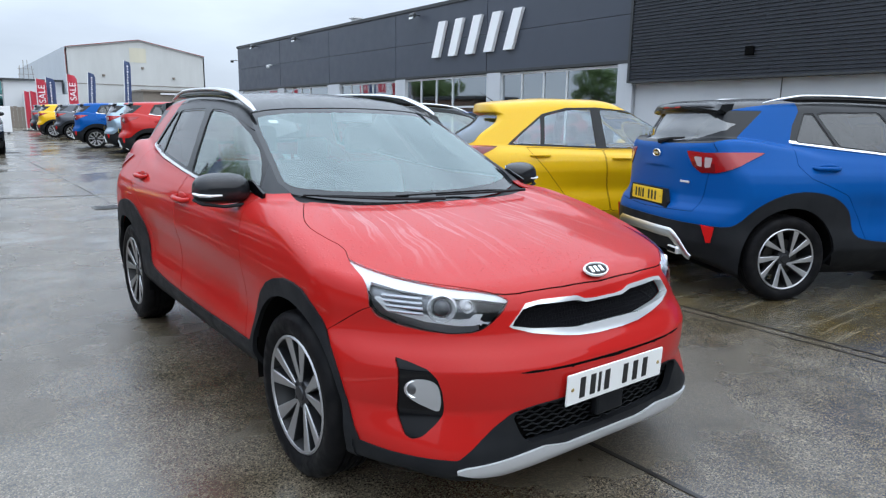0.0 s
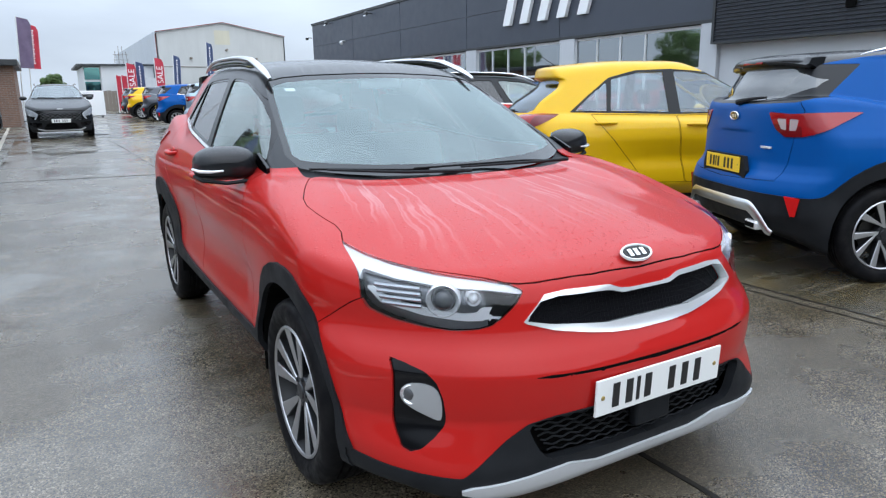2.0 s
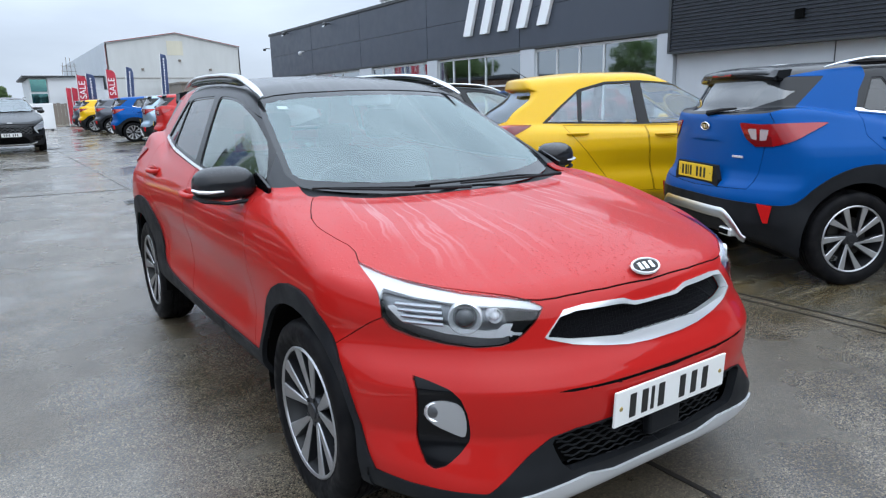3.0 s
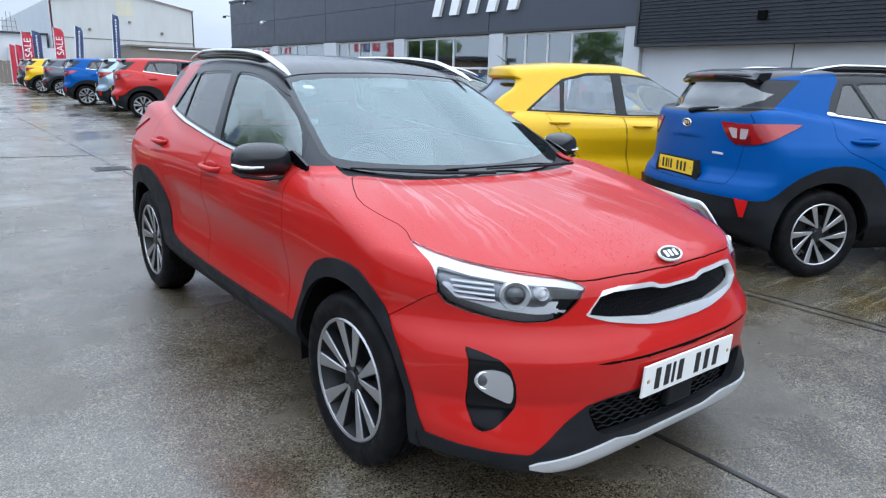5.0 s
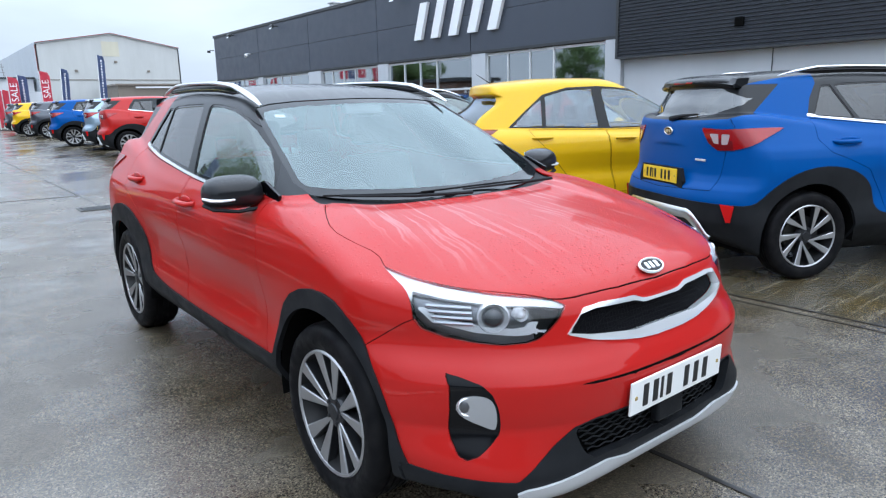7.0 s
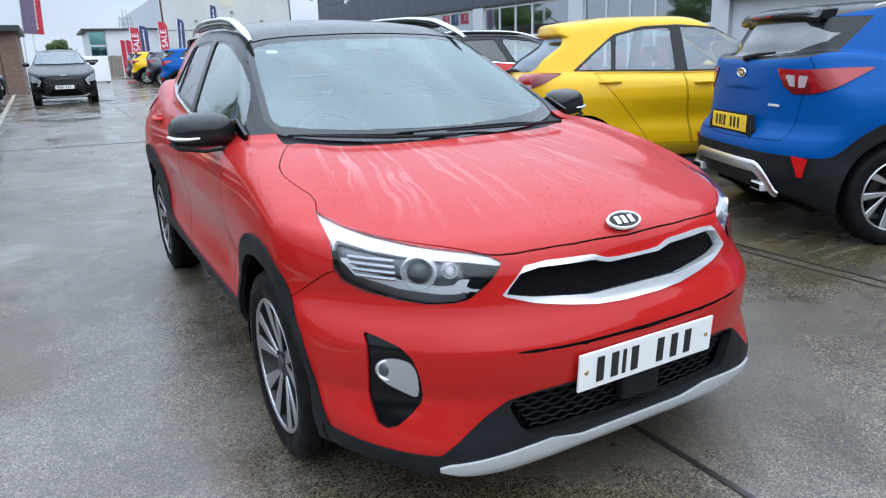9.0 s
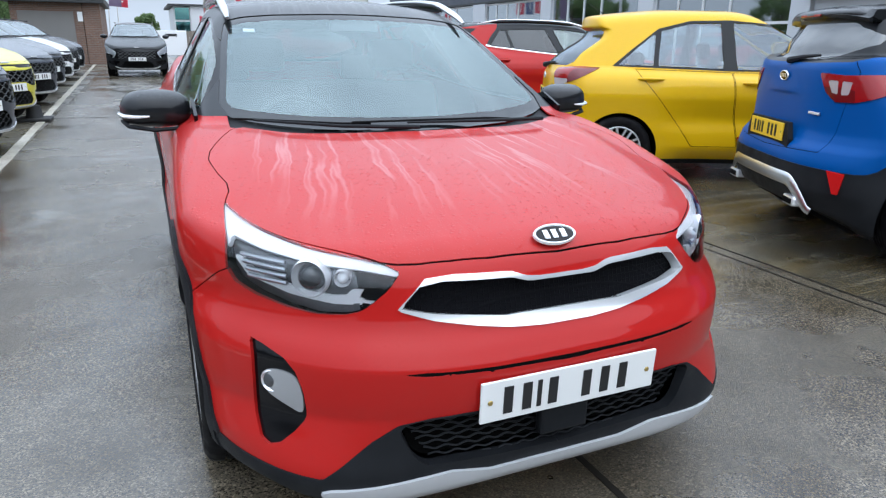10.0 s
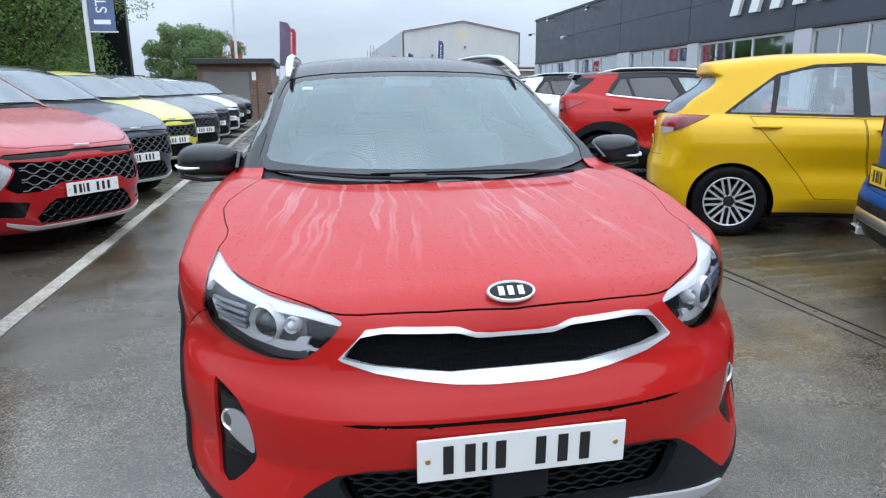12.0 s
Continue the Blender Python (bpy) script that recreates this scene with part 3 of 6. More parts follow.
def wet_concrete(name, dark, pale, stain):
    """Brushed concrete under a thin film of rain."""
    m = material(name, dark, .3)
    n = Net(m)
    v = n.coords(world=True)
    big = n.noise(v, .35, 5, .6)
    mid = n.noise(v, 1.9, 5, .65)
    grit = n.noise(v, 190, 2, .7)
    stone = n.add("TexVoronoi", out=1, _Vector=v, _Scale=185)
    tone = n.mix(n.ramp(big, ((.35, 0), (.65, 1))), dark, pale)
    tone = n.mix(n.ramp(mid, ((.43, 0), (.66, .9))), tone, stain)
    if name.startswith("stained"):
        marks = n.noise(n.add("Mapping", _Vector=v, _Scale=(.35, 5.5, 1), _Rotation=(0, 0, radians(25))), 1.6, 4, .6)
        tone = n.mix(n.ramp(marks, ((.52, 0), (.60, .8), (.68, 0))), tone, (.17, .145, .10))
    speck = n.ramp(n.add("SeparateColor", _0=stone), ((.0, .25), (.40, .85), (.80, 1.12), (.95, 2.0)))
    n.put(Base_Color=n.mix(1.0, tone, speck, "MULTIPLY"))
    # standing film of water: smooth where it lies, rough where the grit stands out
    pool = n.ramp(n.noise(v, .55, 4, .6), ((.42, 0), (.60, 1)))
    n.put(Roughness=n.mix(pool, (.30, .30, .30), (.13, .13, .13)), Specular_IOR_Level=.95)
    pebble = n.add("TexVoronoi", _Vector=v, _Scale=210)
    g = n.math("ADD", n.math("MULTIPLY", grit, .5), n.math("ADD", n.math("MULTIPLY", n.noise(v, 45, 3), .5), n.math("MULTIPLY", pebble, .5)))
    h = n.math("ADD", n.math("MULTIPLY", g, n.math("SUBTRACT", 1.15, pool)), n.math("MULTIPLY", n.noise(v, 4, 3), .6))
    n.relief(h, .48, .006)
    return m


def wet_tarmac():
    m = material("wet_brown_tarmac", (.07, .063, .05), .3)
    n = Net(m)
    v = n.coords(world=True)
    tone = n.mix(n.ramp(n.noise(v, .9, 5, .65), ((.38, 0), (.66, 1))), (.080, .068, .050), (.135, .120, .092))
    stone = n.add("TexVoronoi", out=1, _Vector=v, _Scale=110)
    n.put(Base_Color=n.mix(1.0, tone, n.ramp(n.add("SeparateColor", _0=stone), ((0, .6), (.9, 1.1), (.98, 1.8))), "MULTIPLY"))
    n.put(Roughness=n.ramp(n.noise(v, .8, 4), ((.4, .40), (.62, .14))), Specular_IOR_Level=.6)
    n.relief(n.add("TexVoronoi", _Vector=v, _Scale=95), .35, .006)
    return m


def worn_paint():
    m = material("worn_white_line_paint", (.62, .58, .50), .4)
    n = Net(m)
    v = n.coords(world=True)
    wear = n.ramp(n.math("ADD", n.math("MULTIPLY", n.noise(v, 30, 4, .7), .6), n.math("MULTIPLY", n.noise(v, 3, 4), .4)), ((.42, 0), (.60, 1)))
    n.put(Base_Color=n.mix(wear, (.36, .32, .25), (.70, .66, .58)), Roughness=.28)
    n.relief(n.noise(v, 120, 2), .3, .003)
    return m


def panel_metal(name, colour, ribs=0, along="z", stain=.12):
    m = material(name, colour, .42)
    n = Net(m)
    v = n.coords(world=True)
    st = n.ramp(n.noise(n.add("Mapping", _Vector=v, _Scale=(.6, .6, .12)), 1.3, 5, .6), ((.35, 0), (.75, 1)))
    n.put(Base_Color=n.mix(st, colour, tuple(c * (1 - stain) + .03 * stain for c in colour)))
    n.put(Roughness=n.ramp(n.noise(v, 2.5, 3), ((.3, .36), (.7, .5))))
    if ribs:
        w = n.add("TexWave", _Vector=v, _Scale=ribs)
        w.node.bands_direction = along.upper()
        n.relief(w, .5, .02)
    else:
        n.relief(n.noise(v, 1.1, 3), .12, .03)
    return m


def masonry(name, a, b, mortar, w=.225, h=.075):
    m = material(name, a, .8)
    n = Net(m)
    v = n.coords(world=True)
    sp = n.add("SeparateXYZ", _0=v)
    sep = sp.node
    flat = n.add("CombineXYZ", _0=n.math("ADD", sep.outputs[0], sep.outputs[1]), _1=sep.outputs[2], _2=0.0)
    br = n.add("TexBrick", _Vector=flat, _Color1=(*a, 1), _Color2=(*b, 1), _Mortar=(*mortar, 1), _Scale=1.0)
    br.node.inputs["Brick Width"].default_value = w
    br.node.inputs["Row Height"].default_value = h
    br.node.inputs["Mortar Size"].default_value = .008
    n.put(Base_Color=n.mix(n.ramp(n.noise(v, 5, 4), ((.4, 0), (.8, .5))), br, (.10, .075, .06)))
    n.relief(br.node.outputs[1], -.4, .01)
    return m


def leafy(name, a, b):
    m = material(name, a, .55)
    n = Net(m)
    r = n.add("NewGeometry", out=8)
    n.put(Base_Color=n.mix(r, a, b))
    tone = n.mix(r, a, b)
    through_leaf = n.add("BsdfTranslucent", _Color=tone)
    t = m.node_tree
    mx = n.add("MixShader", _0=.45, _1=n.b.outputs[0], _2=through_leaf)
    t.links.new(mx, t.nodes["Material Output"].inputs[0])
    return m


def cloth(name, colour, rough=.6):
    m = material(name, colour, rough)
    n = Net(m)
    v = n.coords()
    n.put(Base_Color=n.mix(n.ramp(n.noise(v, 3, 4), ((.35, 0), (.75, 1))), colour, tuple(c * .8 for c in colour)))
    return m


M_CONCRETE, M_TARMAC, M_LINE = wet_concrete("wet_concrete", (.088, .070, .046), (.148, .128, .098), (.055, .041, .022)), wet_tarmac(), worn_paint()
M_BAY = wet_concrete("stained_bay_concrete", (.058, .049, .034), (.098, .085, .060), (.098, .066, .020))
M_BACKDROP = material("dark_backdrop", (.05, .06, .045), .9)
M_JOINT = material("dark_wet_joint", (.022, .020, .017), .35)
M_CLAD_DARK = panel_metal("dark_grey_cladding", (.048, .057, .078))
M_CLAD_RIB = panel_metal("dark_ribbed_cladding", (.022, .026, .036), 0)
M_WALL_GREY = panel_metal("light_grey_wall_panel", (.52, .54, .57))
M_SHED = panel_metal("pale_grey_sheet_cladding", (.50, .51, .50), 0, "x", .12)
M_SHED_SIDE = panel_metal("pale_side_cladding", (.46, .49, .52), 0, "y", .12)
M_PATCH = panel_metal("cream_patch_sheet", (.56, .53, .42))
M_TRIM_RED = material("red_edge_trim", (.26, .09, .08), .5)
M_FRAME = material("white_window_frame", (.60, .61, .62), .4)
M_SHOP = pane("shop_window_glass", (.30, .34, .34), .34, 0, 1.5, (.9, .96, 1.0))
M_TEAL = pane("teal_window_glass", (.10, .34, .33), .22, 0, 1.5, (.40, .85, .82))
M_SIGN = material("white_sign_face", (.84, .85, .86), .4)
M_BRICK = masonry("brown_brick", (.20, .105, .07), (.15, .08, .055), (.22, .20, .18))
M_SHUTTER = panel_metal("grey_shutter", (.20, .19, .18), 12, "z")
M_FASCIA = material("dark_fascia", (.03, .033, .036), .5)
M_BARK = material("bark", (.09, .07, .05), .9)
M_LEAF_A = leafy("green_leaves", (.085, .165, .04), (.20, .31, .08))
M_LEAF_B = leafy("far_leaves", (.09, .15, .055), (.17, .25, .09))
M_FLAG_RED, M_FLAG_NAVY = cloth("red_flag_cloth", (.70, .085, .13)), cloth("navy_flag_cloth", (.11, .15, .29))
M_FLAG_PLUM = cloth("plum_flag_cloth", (.27, .21, .31))
M_POLE = material("white_pole", (.65, .66, .66), .35)
M_TOTEM = material("black_totem_panel", (.010, .011, .013), .25)
M_RUBBERBASE = material("black_rubber", (.016, .016, .017), .7)
M_GRASS = leafy("grass", (.05, .08, .02), (.09, .12, .04))
M_INTERIOR = material("dim_showroom_interior", (.10, .10, .10), .7)
M_POSTER = material("poster_orange", (.55, .16, .07), .5)
M_POSTER2 = material("poster_teal", (.10, .38, .42), .5)
M_FENCE = panel_metal("weathered_fence", (.20, .17, .14), 0)

# ---- ground ----
def sheet(name, xs, ys, mat, lift=0.0, kind="structure", label=""):
    bm = bmesh.new()
    v = [[bm.verts.new((x, y, float(level(x, y)) + lift)) for x in xs] for y in ys]
    for i in range(len(ys) - 1):
        for j in range(len(xs) - 1):
            bm.faces.new((v[i][j], v[i][j + 1], v[i + 1][j + 1], v[i + 1][j]))
    return tagged(part(name, bm, mat, smooth=True), label, "", "", kind)


def ribbon(name, pts, width, mat, lift, thick=.003, label=""):
    """A strip that follows the ground along a line of points."""
    bm = bmesh.new()
    steps = []
    for (x0, y0), (x1, y1) in zip(pts, pts[1:]):
        n = max(1, int(math.hypot(x1 - x0, y1 - y0) / .5))
        steps += [(x0 + (x1 - x0) * k / n, y0 + (y1 - y0) * k / n) for k in range(n)]
    steps.append(pts[-1])
    rows = []
    for i, (x, y) in enumerate(steps):
        a, b = steps[max(i - 1, 0)], steps[min(i + 1, len(steps) - 1)]
        d = Vector((b[0] - a[0], b[1] - a[1], 0)).normalized()
        s = Vector((d.y, -d.x, 0)) * width / 2
        j = 1 + .30 * noise.noise(Vector((x * 2, y * 2.6, 3)))
        l, r = Vector((x, y, 0)) - s * j, Vector((x, y, 0)) + s * j
        rows.append([bm.verts.new((p.x, p.y, float(level(p.x, p.y)) + lift + h)) for p, h in ((l, -.002), (l, thick), (r, thick), (r, -.002))])
    for a, b in zip(rows, rows[1:]):
        for k in range(3):
            bm.faces.new((a[k], a[k + 1], b[k + 1], b[k]))
    bmesh.ops.recalc_face_normals(bm, faces=bm.faces)
    return tagged(part(name, bm, mat), label, "", "", "structure")


far = lambda a, b, n: list(np.linspace(a, b, n))
sheet("ground", far(-600, -40, 8) + far(-30, 20, 51) + far(40, 600, 8), far(-80, -10, 6) + far(-6, 80, 87) + far(100, 900, 8), M_CONCRETE, 0)
sheet("bay_concrete", far(2.46, 11.9, 20), far(-20, 58, 79), M_BAY, .003)
sheet("parking_tarmac", far(-14, -2.34, 12), far(-20, 60, 81), M_TARMAC, .004)
LINE = [(-2.32 - .0165 * (y - 2.6), y) for y in (-6, 2.6, 12, 25, 45, 60)]
ribbon("lane_line", LINE, .11, M_LINE, .006, label="worn white painted lane line on wet ground")
for x, wide in ((.27, .022), (2.46, .011), (2.36, .006), (5.9, .018)):
    crack = [-12 + .22 * k for k in range(120)] + [20, 30, 58]
    ribbon("slab_joint", [(x - .006 * y + .012 * noise.noise(Vector((x, y * 1.7, 0))), y) for y in crack], wide, M_JOINT, .004, .0015)
for y in (-6.3, 11.05, 22.6, 34.0, 46.0):
    ribbon("slab_joint", [(-2.3, y + .35), (.27, y), (5.9, y - .7)], .022, M_JOINT, .0035, .0015)
# drain covers on the joint line
for y in (9.35, 24.5):
    dg = thing("drain_cover", Matrix.Translation((.12, y, float(level(.12, y)) + .004)), "dark iron drain cover set in wet concrete", "drain cover", "drain covers")
    part("drain_frame", solid((-.24, -.2, -.01), (.24, .2, .004), .003), M_JOINT, dg)
    for k in range(6):
        part("drain_bar", solid((-.20, -.165 + .058 * k, .003), (.20, -.135 + .058 * k, .009), .002), M_FASCIA, dg)

# ---- showroom ----
SX = 12.0
show = thing("showroom", pose(0, 0, 0), "long dark grey car showroom with a glazed front", "showroom")
NEAR, BREAK, END = -22.0, 9.22, 35.9


def wall(name, lo, hi, mat, parent, bevel=0.0, label=""):
    return part(name, solid(lo, hi, bevel), mat, parent, label)


joints = [9.24, 14.8, 19.92, 25.15, 30.26, END]
for a, b in zip(joints, joints[1:]):
    for z0, z1 in ((2.90, 3.98), (3.99, 5.10)):
        wall("cladding_panel", (SX, a + .012, z0), (SX + .12, b - .012, z1), M_CLAD_DARK, show, .006)
wall("wall_core", (SX + .09, NEAR, .0), (SX + .11, BREAK, 5.0), M_WALL_GREY, show)
wall("wall_core", (SX + .10, BREAK, 2.92), (SX + .3, END, 5.0), M_FASCIA, show)
wall("roof_edge", (SX - .04, BREAK, 5.10), (SX + .5, END + .05, 5.22), M_FASCIA, show, .01, "thin dark roof edge trim")
wall("roof", (SX + .2, NEAR, 5.0), (SX + 22, END, 5.1), M_FASCIA, show)
wall("end_wall", (SX + .3, END - .2, 0), (SX + 22, END, 5.1), M_CLAD_DARK, show)
wall("soffit_strip", (SX - .03, BREAK + .02, 2.82), (SX + .2, END, 2.90), M_FASCIA, show, .006)
# ribbed upper band over the plain lower wall
b = bmesh.new()
n = int((6.2 - 2.36) / .075)
prof = []
for k in range(n):
    z = 2.36 + .075 * k
    prof += [(SX - .20, z + .004), (SX - .172, z + .012), (SX - .172, z + .060), (SX - .20, z + .068)]
va = [b.verts.new((x, NEAR, z)) for x, z in prof]
vb = [b.verts.new((x, BREAK - .0, z)) for x, z in prof]
for i in range(len(prof) - 1):
    b.faces.new((va[i], va[i + 1], vb[i + 1], vb[i]))
bmesh.ops.recalc_face_normals(b, faces=b.faces)
part("ribbed_band", b, M_CLAD_RIB, show, "dark horizontally ribbed cladding")
wall("band_edge", (SX - .21, BREAK - .01, 2.33), (SX + .12, BREAK + .06, 6.25), M_FASCIA, show, .004)
wall("band_sill", (SX - .215, NEAR, 2.325), (SX + .1, BREAK, 2.365), M_FASCIA, show, .004)
wall("band_back", (SX - .165, NEAR, 2.37), (SX + .08, BREAK - .02, 6.2), M_FASCIA, show)
for a in (-10.0, -4.0, 1.5, 5.6):
    wall("wall_joint", (SX + .082, a, .2), (SX + .088, a + .02, 2.33), M_FASCIA, show)
# piers and glazing
piers = [(9.24, 9.72), (14.12, 14.75), (19.28, 19.94), (24.22, 25.30), (29.9, 30.5), (35.3, 35.9)]
for a, c in piers:
    wall("pier", (SX - .02, a, 0), (SX + .25, c, 2.83), M_WALL_GREY, show, .01, "pale grey pier")
random.seed(4)
for (a0, a1), (b0, b1) in zip(piers, piers[1:]):
    lo, hi = a1, b0
    cuts = (0, .40, .60, .80, 1)
    win = new("shop_window")
    win.parent = show
    for u in cuts:
        y = lo + (hi - lo) * u
        part("mullion", solid((SX + .05, y - .024, .25), (SX + .13, y + .024, 2.82), .004), M_FRAME, win)
    for z, t in ((.25, .05), (1.82, .03), (2.77, .035)):
        part("transom", solid((SX + .06, lo, z - t), (SX + .12, hi, z + t), .003), M_FRAME, win)
    for u, w in zip(cuts, cuts[1:]):
        y0, y1 = lo + (hi - lo) * u + .024, lo + (hi - lo) * w - .024
        for z0, z1 in ((.30, 1.79), (1.85, 2.735)):
            g = part("pane", solid((SX + .085, y0, z0), (SX + .095, y1, z1)), M_SHOP, win)
            g.visible_shadow = False
wall("showroom_back", (SX + 7, BREAK, 0), (SX + 7.1, END, 2.9), M_INTERIOR, show)
wall("showroom_floor", (SX + .1, BREAK, .2), (SX + 7, END, .24), M_INTERIOR, show)
wall("showroom_ceiling", (SX + .25, BREAK, 2.86), (SX + 7, END, 2.9), M_INTERIOR, show)
for y, w, mt in ((22.2, 1.2, M_POSTER), (20.7, .8, M_POSTER2), (26.5, 1.5, M_POSTER2), (28.3, 1.3, M_POSTER), (15.6, 1.1, M_POSTER2)):
    pst = thing("poster", Matrix.Translation((SX + .2, y, 2.35)), "bright poster hung inside the showroom window", "poster", "window posters")
    part("poster_sheet", solid((-.004, -w / 2, -.4), (.004, w / 2, .38)), mt, pst)
# the pale sign: plain slanted plates standing off the wall
sign = thing("wall_sign", Matrix.Translation((SX - .12, 0, 0)), "large white sign of slanted plates on dark cladding", "sign")


def slant(name, quad):
    bm = bmesh.new()
    front = [bm.verts.new((0, y, z)) for y, z in quad]
    f = bm.faces.new(front)
    r = bmesh.ops.extrude_face_region(bm, geom=[f])
    bmesh.ops.translate(bm, vec=(.11, 0, 0), verts=[v for v in r["geom"] if isinstance(v, bmesh.types.BMVert)])
    bmesh.ops.recalc_face_normals(bm, faces=bm.faces)
    return part(name, bm, M_SIGN, sign)


for y in (17.25, 16.35, 15.45, 14.55, 13.65):
    slant("sign_plate", [(y + .28, 3.45), (y - .12, 4.58), (y - .50, 4.58), (y - .10, 3.45)])


def floodlight(x, y, z, name="floodlight", big=1.0):
    t = thing(name, Matrix.Translation((x, y, z)), "small wall floodlight on a bracket", "floodlight", "wall floodlights")
    part("bracket", solid((-.22 * big, -.015, -.02), (.1, .015, .02), .004), M_FASCIA, t)
    bm = bmesh.new()
    box(bm, (-.10, -.13, -.07), (.04, .13, .07), .02, Matrix.Translation((-.26 * big, 0, -.03)) @ Matrix.Rotation(radians(35), 4, "Y"))
    part("lamp_head", bm, M_FASCIA, t, smooth=True)
    part("lamp_glass", solid((-.006, -.11, -.055), (.0, .11, .055), 0, Matrix.Translation((-.35 * big, 0, -.095)) @ Matrix.Rotation(radians(35), 4, "Y")), M_LENS_WHITE, t)
    return t


for y, z in ((18.42, 4.92), (27.98, 4.95), (33.03, 5.0)):
    floodlight(SX, y, z)
cam_ = thing("security_camera", Matrix.Translation((SX, 31.2, 3.95)), "white dome security camera on dark cladding", "camera")
part("mount", solid((-.20, -.03, .0), (.0, .03, .05), .008), M_FRAME, cam_)
bm = bmesh.new()
bmesh.ops.create_uvsphere(bm, u_segments=16, v_segments=10, radius=.10, matrix=Matrix.Translation((-.22, 0, -.06)))
part("dome", bm, M_FRAME, cam_, smooth=True)
rv = thing("roof_vent", Matrix.Translation((SX + 1.6, 25.6, 5.1)), "small pale roof vent on the showroom", "vent")
part("vent_stack", solid((-.16, -.16, 0), (.16, .16, .62), .02), M_FRAME, rv)
part("vent_cap", solid((-.22, -.22, .62), (.22, .22, .70), .02), M_FRAME, rv)
ec = thing("security_camera", Matrix.Translation((SX - .02, END + .02, 4.45)), "small dark security camera on the building corner", "camera")
part("mount", solid((-.25, -.02, .0), (.0, .02, .04), .006), M_FASCIA, ec)
part("camera_body", solid((-.38, -.05, -.10), (-.22, .05, .02), .02), M_FASCIA, ec)
pv = thing("wall_vent", Matrix.Translation((SX - .2, 6.2, 2.88)), "small dark square wall vent", "vent")
part("vent_box", solid((-.05, -.09, -.09), (.02, .09, .09), .01), M_GAP, pv)

# ---- warehouse beyond the yard ----
FAR = Matrix.Translation((-1.87, -1.43, 1.37)) @ Matrix.Scale(1.6, 4) @ Matrix.Translation((1.87, 1.43, -1.37))
shed = thing("warehouse", FAR @ Matrix.Translation((0, 70, 0)), "pale grey gabled warehouse with sheet cladding", "warehouse")
b = bmesh.new()
outl = [(8.52, 0), (8.52, 7.46), (14.85, 8.52), (21.1, 7.35), (21.1, 0)]
va = [b.verts.new((x, 0, z)) for x, z in outl]
b.faces.new(va)
part("gable_wall", b, M_SHED, shed)
wall("side_wall", (8.52, .0, 0), (8.64, 40, 7.46), M_SHED_SIDE, shed)
wall("side_wall", (20.98, .0, 0), (21.1, 40, 7.35), M_SHED_SIDE, shed)
for (x0, z0), (x1, z1) in ((outl[1], outl[2]), (outl[2], outl[3])):
    b = bmesh.new()
    q = [b.verts.new(p) for p in ((x0, -.15, z0), (x1, -.15, z1), (x1, 40, z1), (x0, 40, z0))]
    f = b.faces.new(q)
    r = bmesh.ops.extrude_face_region(b, geom=[f])
    bmesh.ops.translate(b, vec=(0, 0, .14), verts=[v for v in r["geom"] if isinstance(v, bmesh.types.BMVert)])
    bmesh.ops.recalc_face_normals(b, faces=b.faces)
    part("roof", b, M_SHED_SIDE, shed)
    b = bmesh.new()
    tube(b, [(x0, -.2, z0 + .09), (x1, -.2, z1 + .09)], .035, 6)
    part("verge_trim", b, M_TRIM_RED, shed)
b = bmesh.new()
tube(b, [(8.50, -.08, .3), (8.50, -.08, 7.35)], .03, 8)
part("downpipe", b, M_TRIM_RED, shed)
wall("cream_patch", (14.0, -.02, 6.5), (15.5, .0, 7.85), M_PATCH, shed)
wall("wall_rail", (8.4, -.05, 4.3), (21.0, .0, 4.36), M_FENCE, shed)
for x, z in ((11.6, 5.15), (18.0, 5.15), (15.1, 6.0)):
    wall("wall_lamp", (x - .12, -.2, z - .1), (x + .12, .0, z + .1), M_FENCE, shed, .03)
wall("low_store", (13.6, -6, 0), (21.3, -1, 3.6), M_FENCE, shed)
wall("low_store_roof", (13.4, -6.3, 3.6), (21.5, -.8, 3.75), M_FENCE, shed)
wall("low_store_stripe", (15.0, -6.33, 3.35), (21.4, -6.31, 3.5), M_FRAME, shed)

# ---- small office block with a teal corner window ----
off = thing("office", FAR @ Matrix.Translation((0, 72, 0)), "small white office with a teal glazed corner", "office")
wall("body", (3.6, 0, 0), (8.3, 12, 4.45), M_FRAME, off)
wall("stair_core", (2.1, .3, 0), (3.6, 12, 4.4), M_FRAME, off)
for z0, z1 in ((1.9, 3.0), (3.2, 4.3)):
    wall("teal_pane", (2.2, .22, z0), (3.5, .28, z1), M_TEAL, off)
wall("roof", (1.6, -.4, 4.45), (8.4, 12, 4.62), M_FASCIA, off)
wall("lean_to", (5.0, -5, 0), (8.3, -.5, 3.2), M_WALL_GREY, off)
wall("yard_fence", (5.2, -9, .2), (9.0, -8.9, 1.9), M_FENCE, off)
mast = thing("roof_mast", FAR @ Matrix.Translation((5.7, 74, 4.62)), "thin steel aerial frame on a flat roof", "aerial")
for x in (-.6, -.2, .2, .6):
    b = bmesh.new()
    tube(b, [(x, 0, 0), (x * .8, 0, 1.3 + .5 * (abs(x) < .3))], .025, 5)
    part("mast_pole", b, M_FENCE, mast)
for z in (.5, 1.0):
    b = bmesh.new()
    tube(b, [(-.65, 0, z), (.65, 0, z)], .02, 5)
    part("mast_rung", b, M_FENCE, mast)

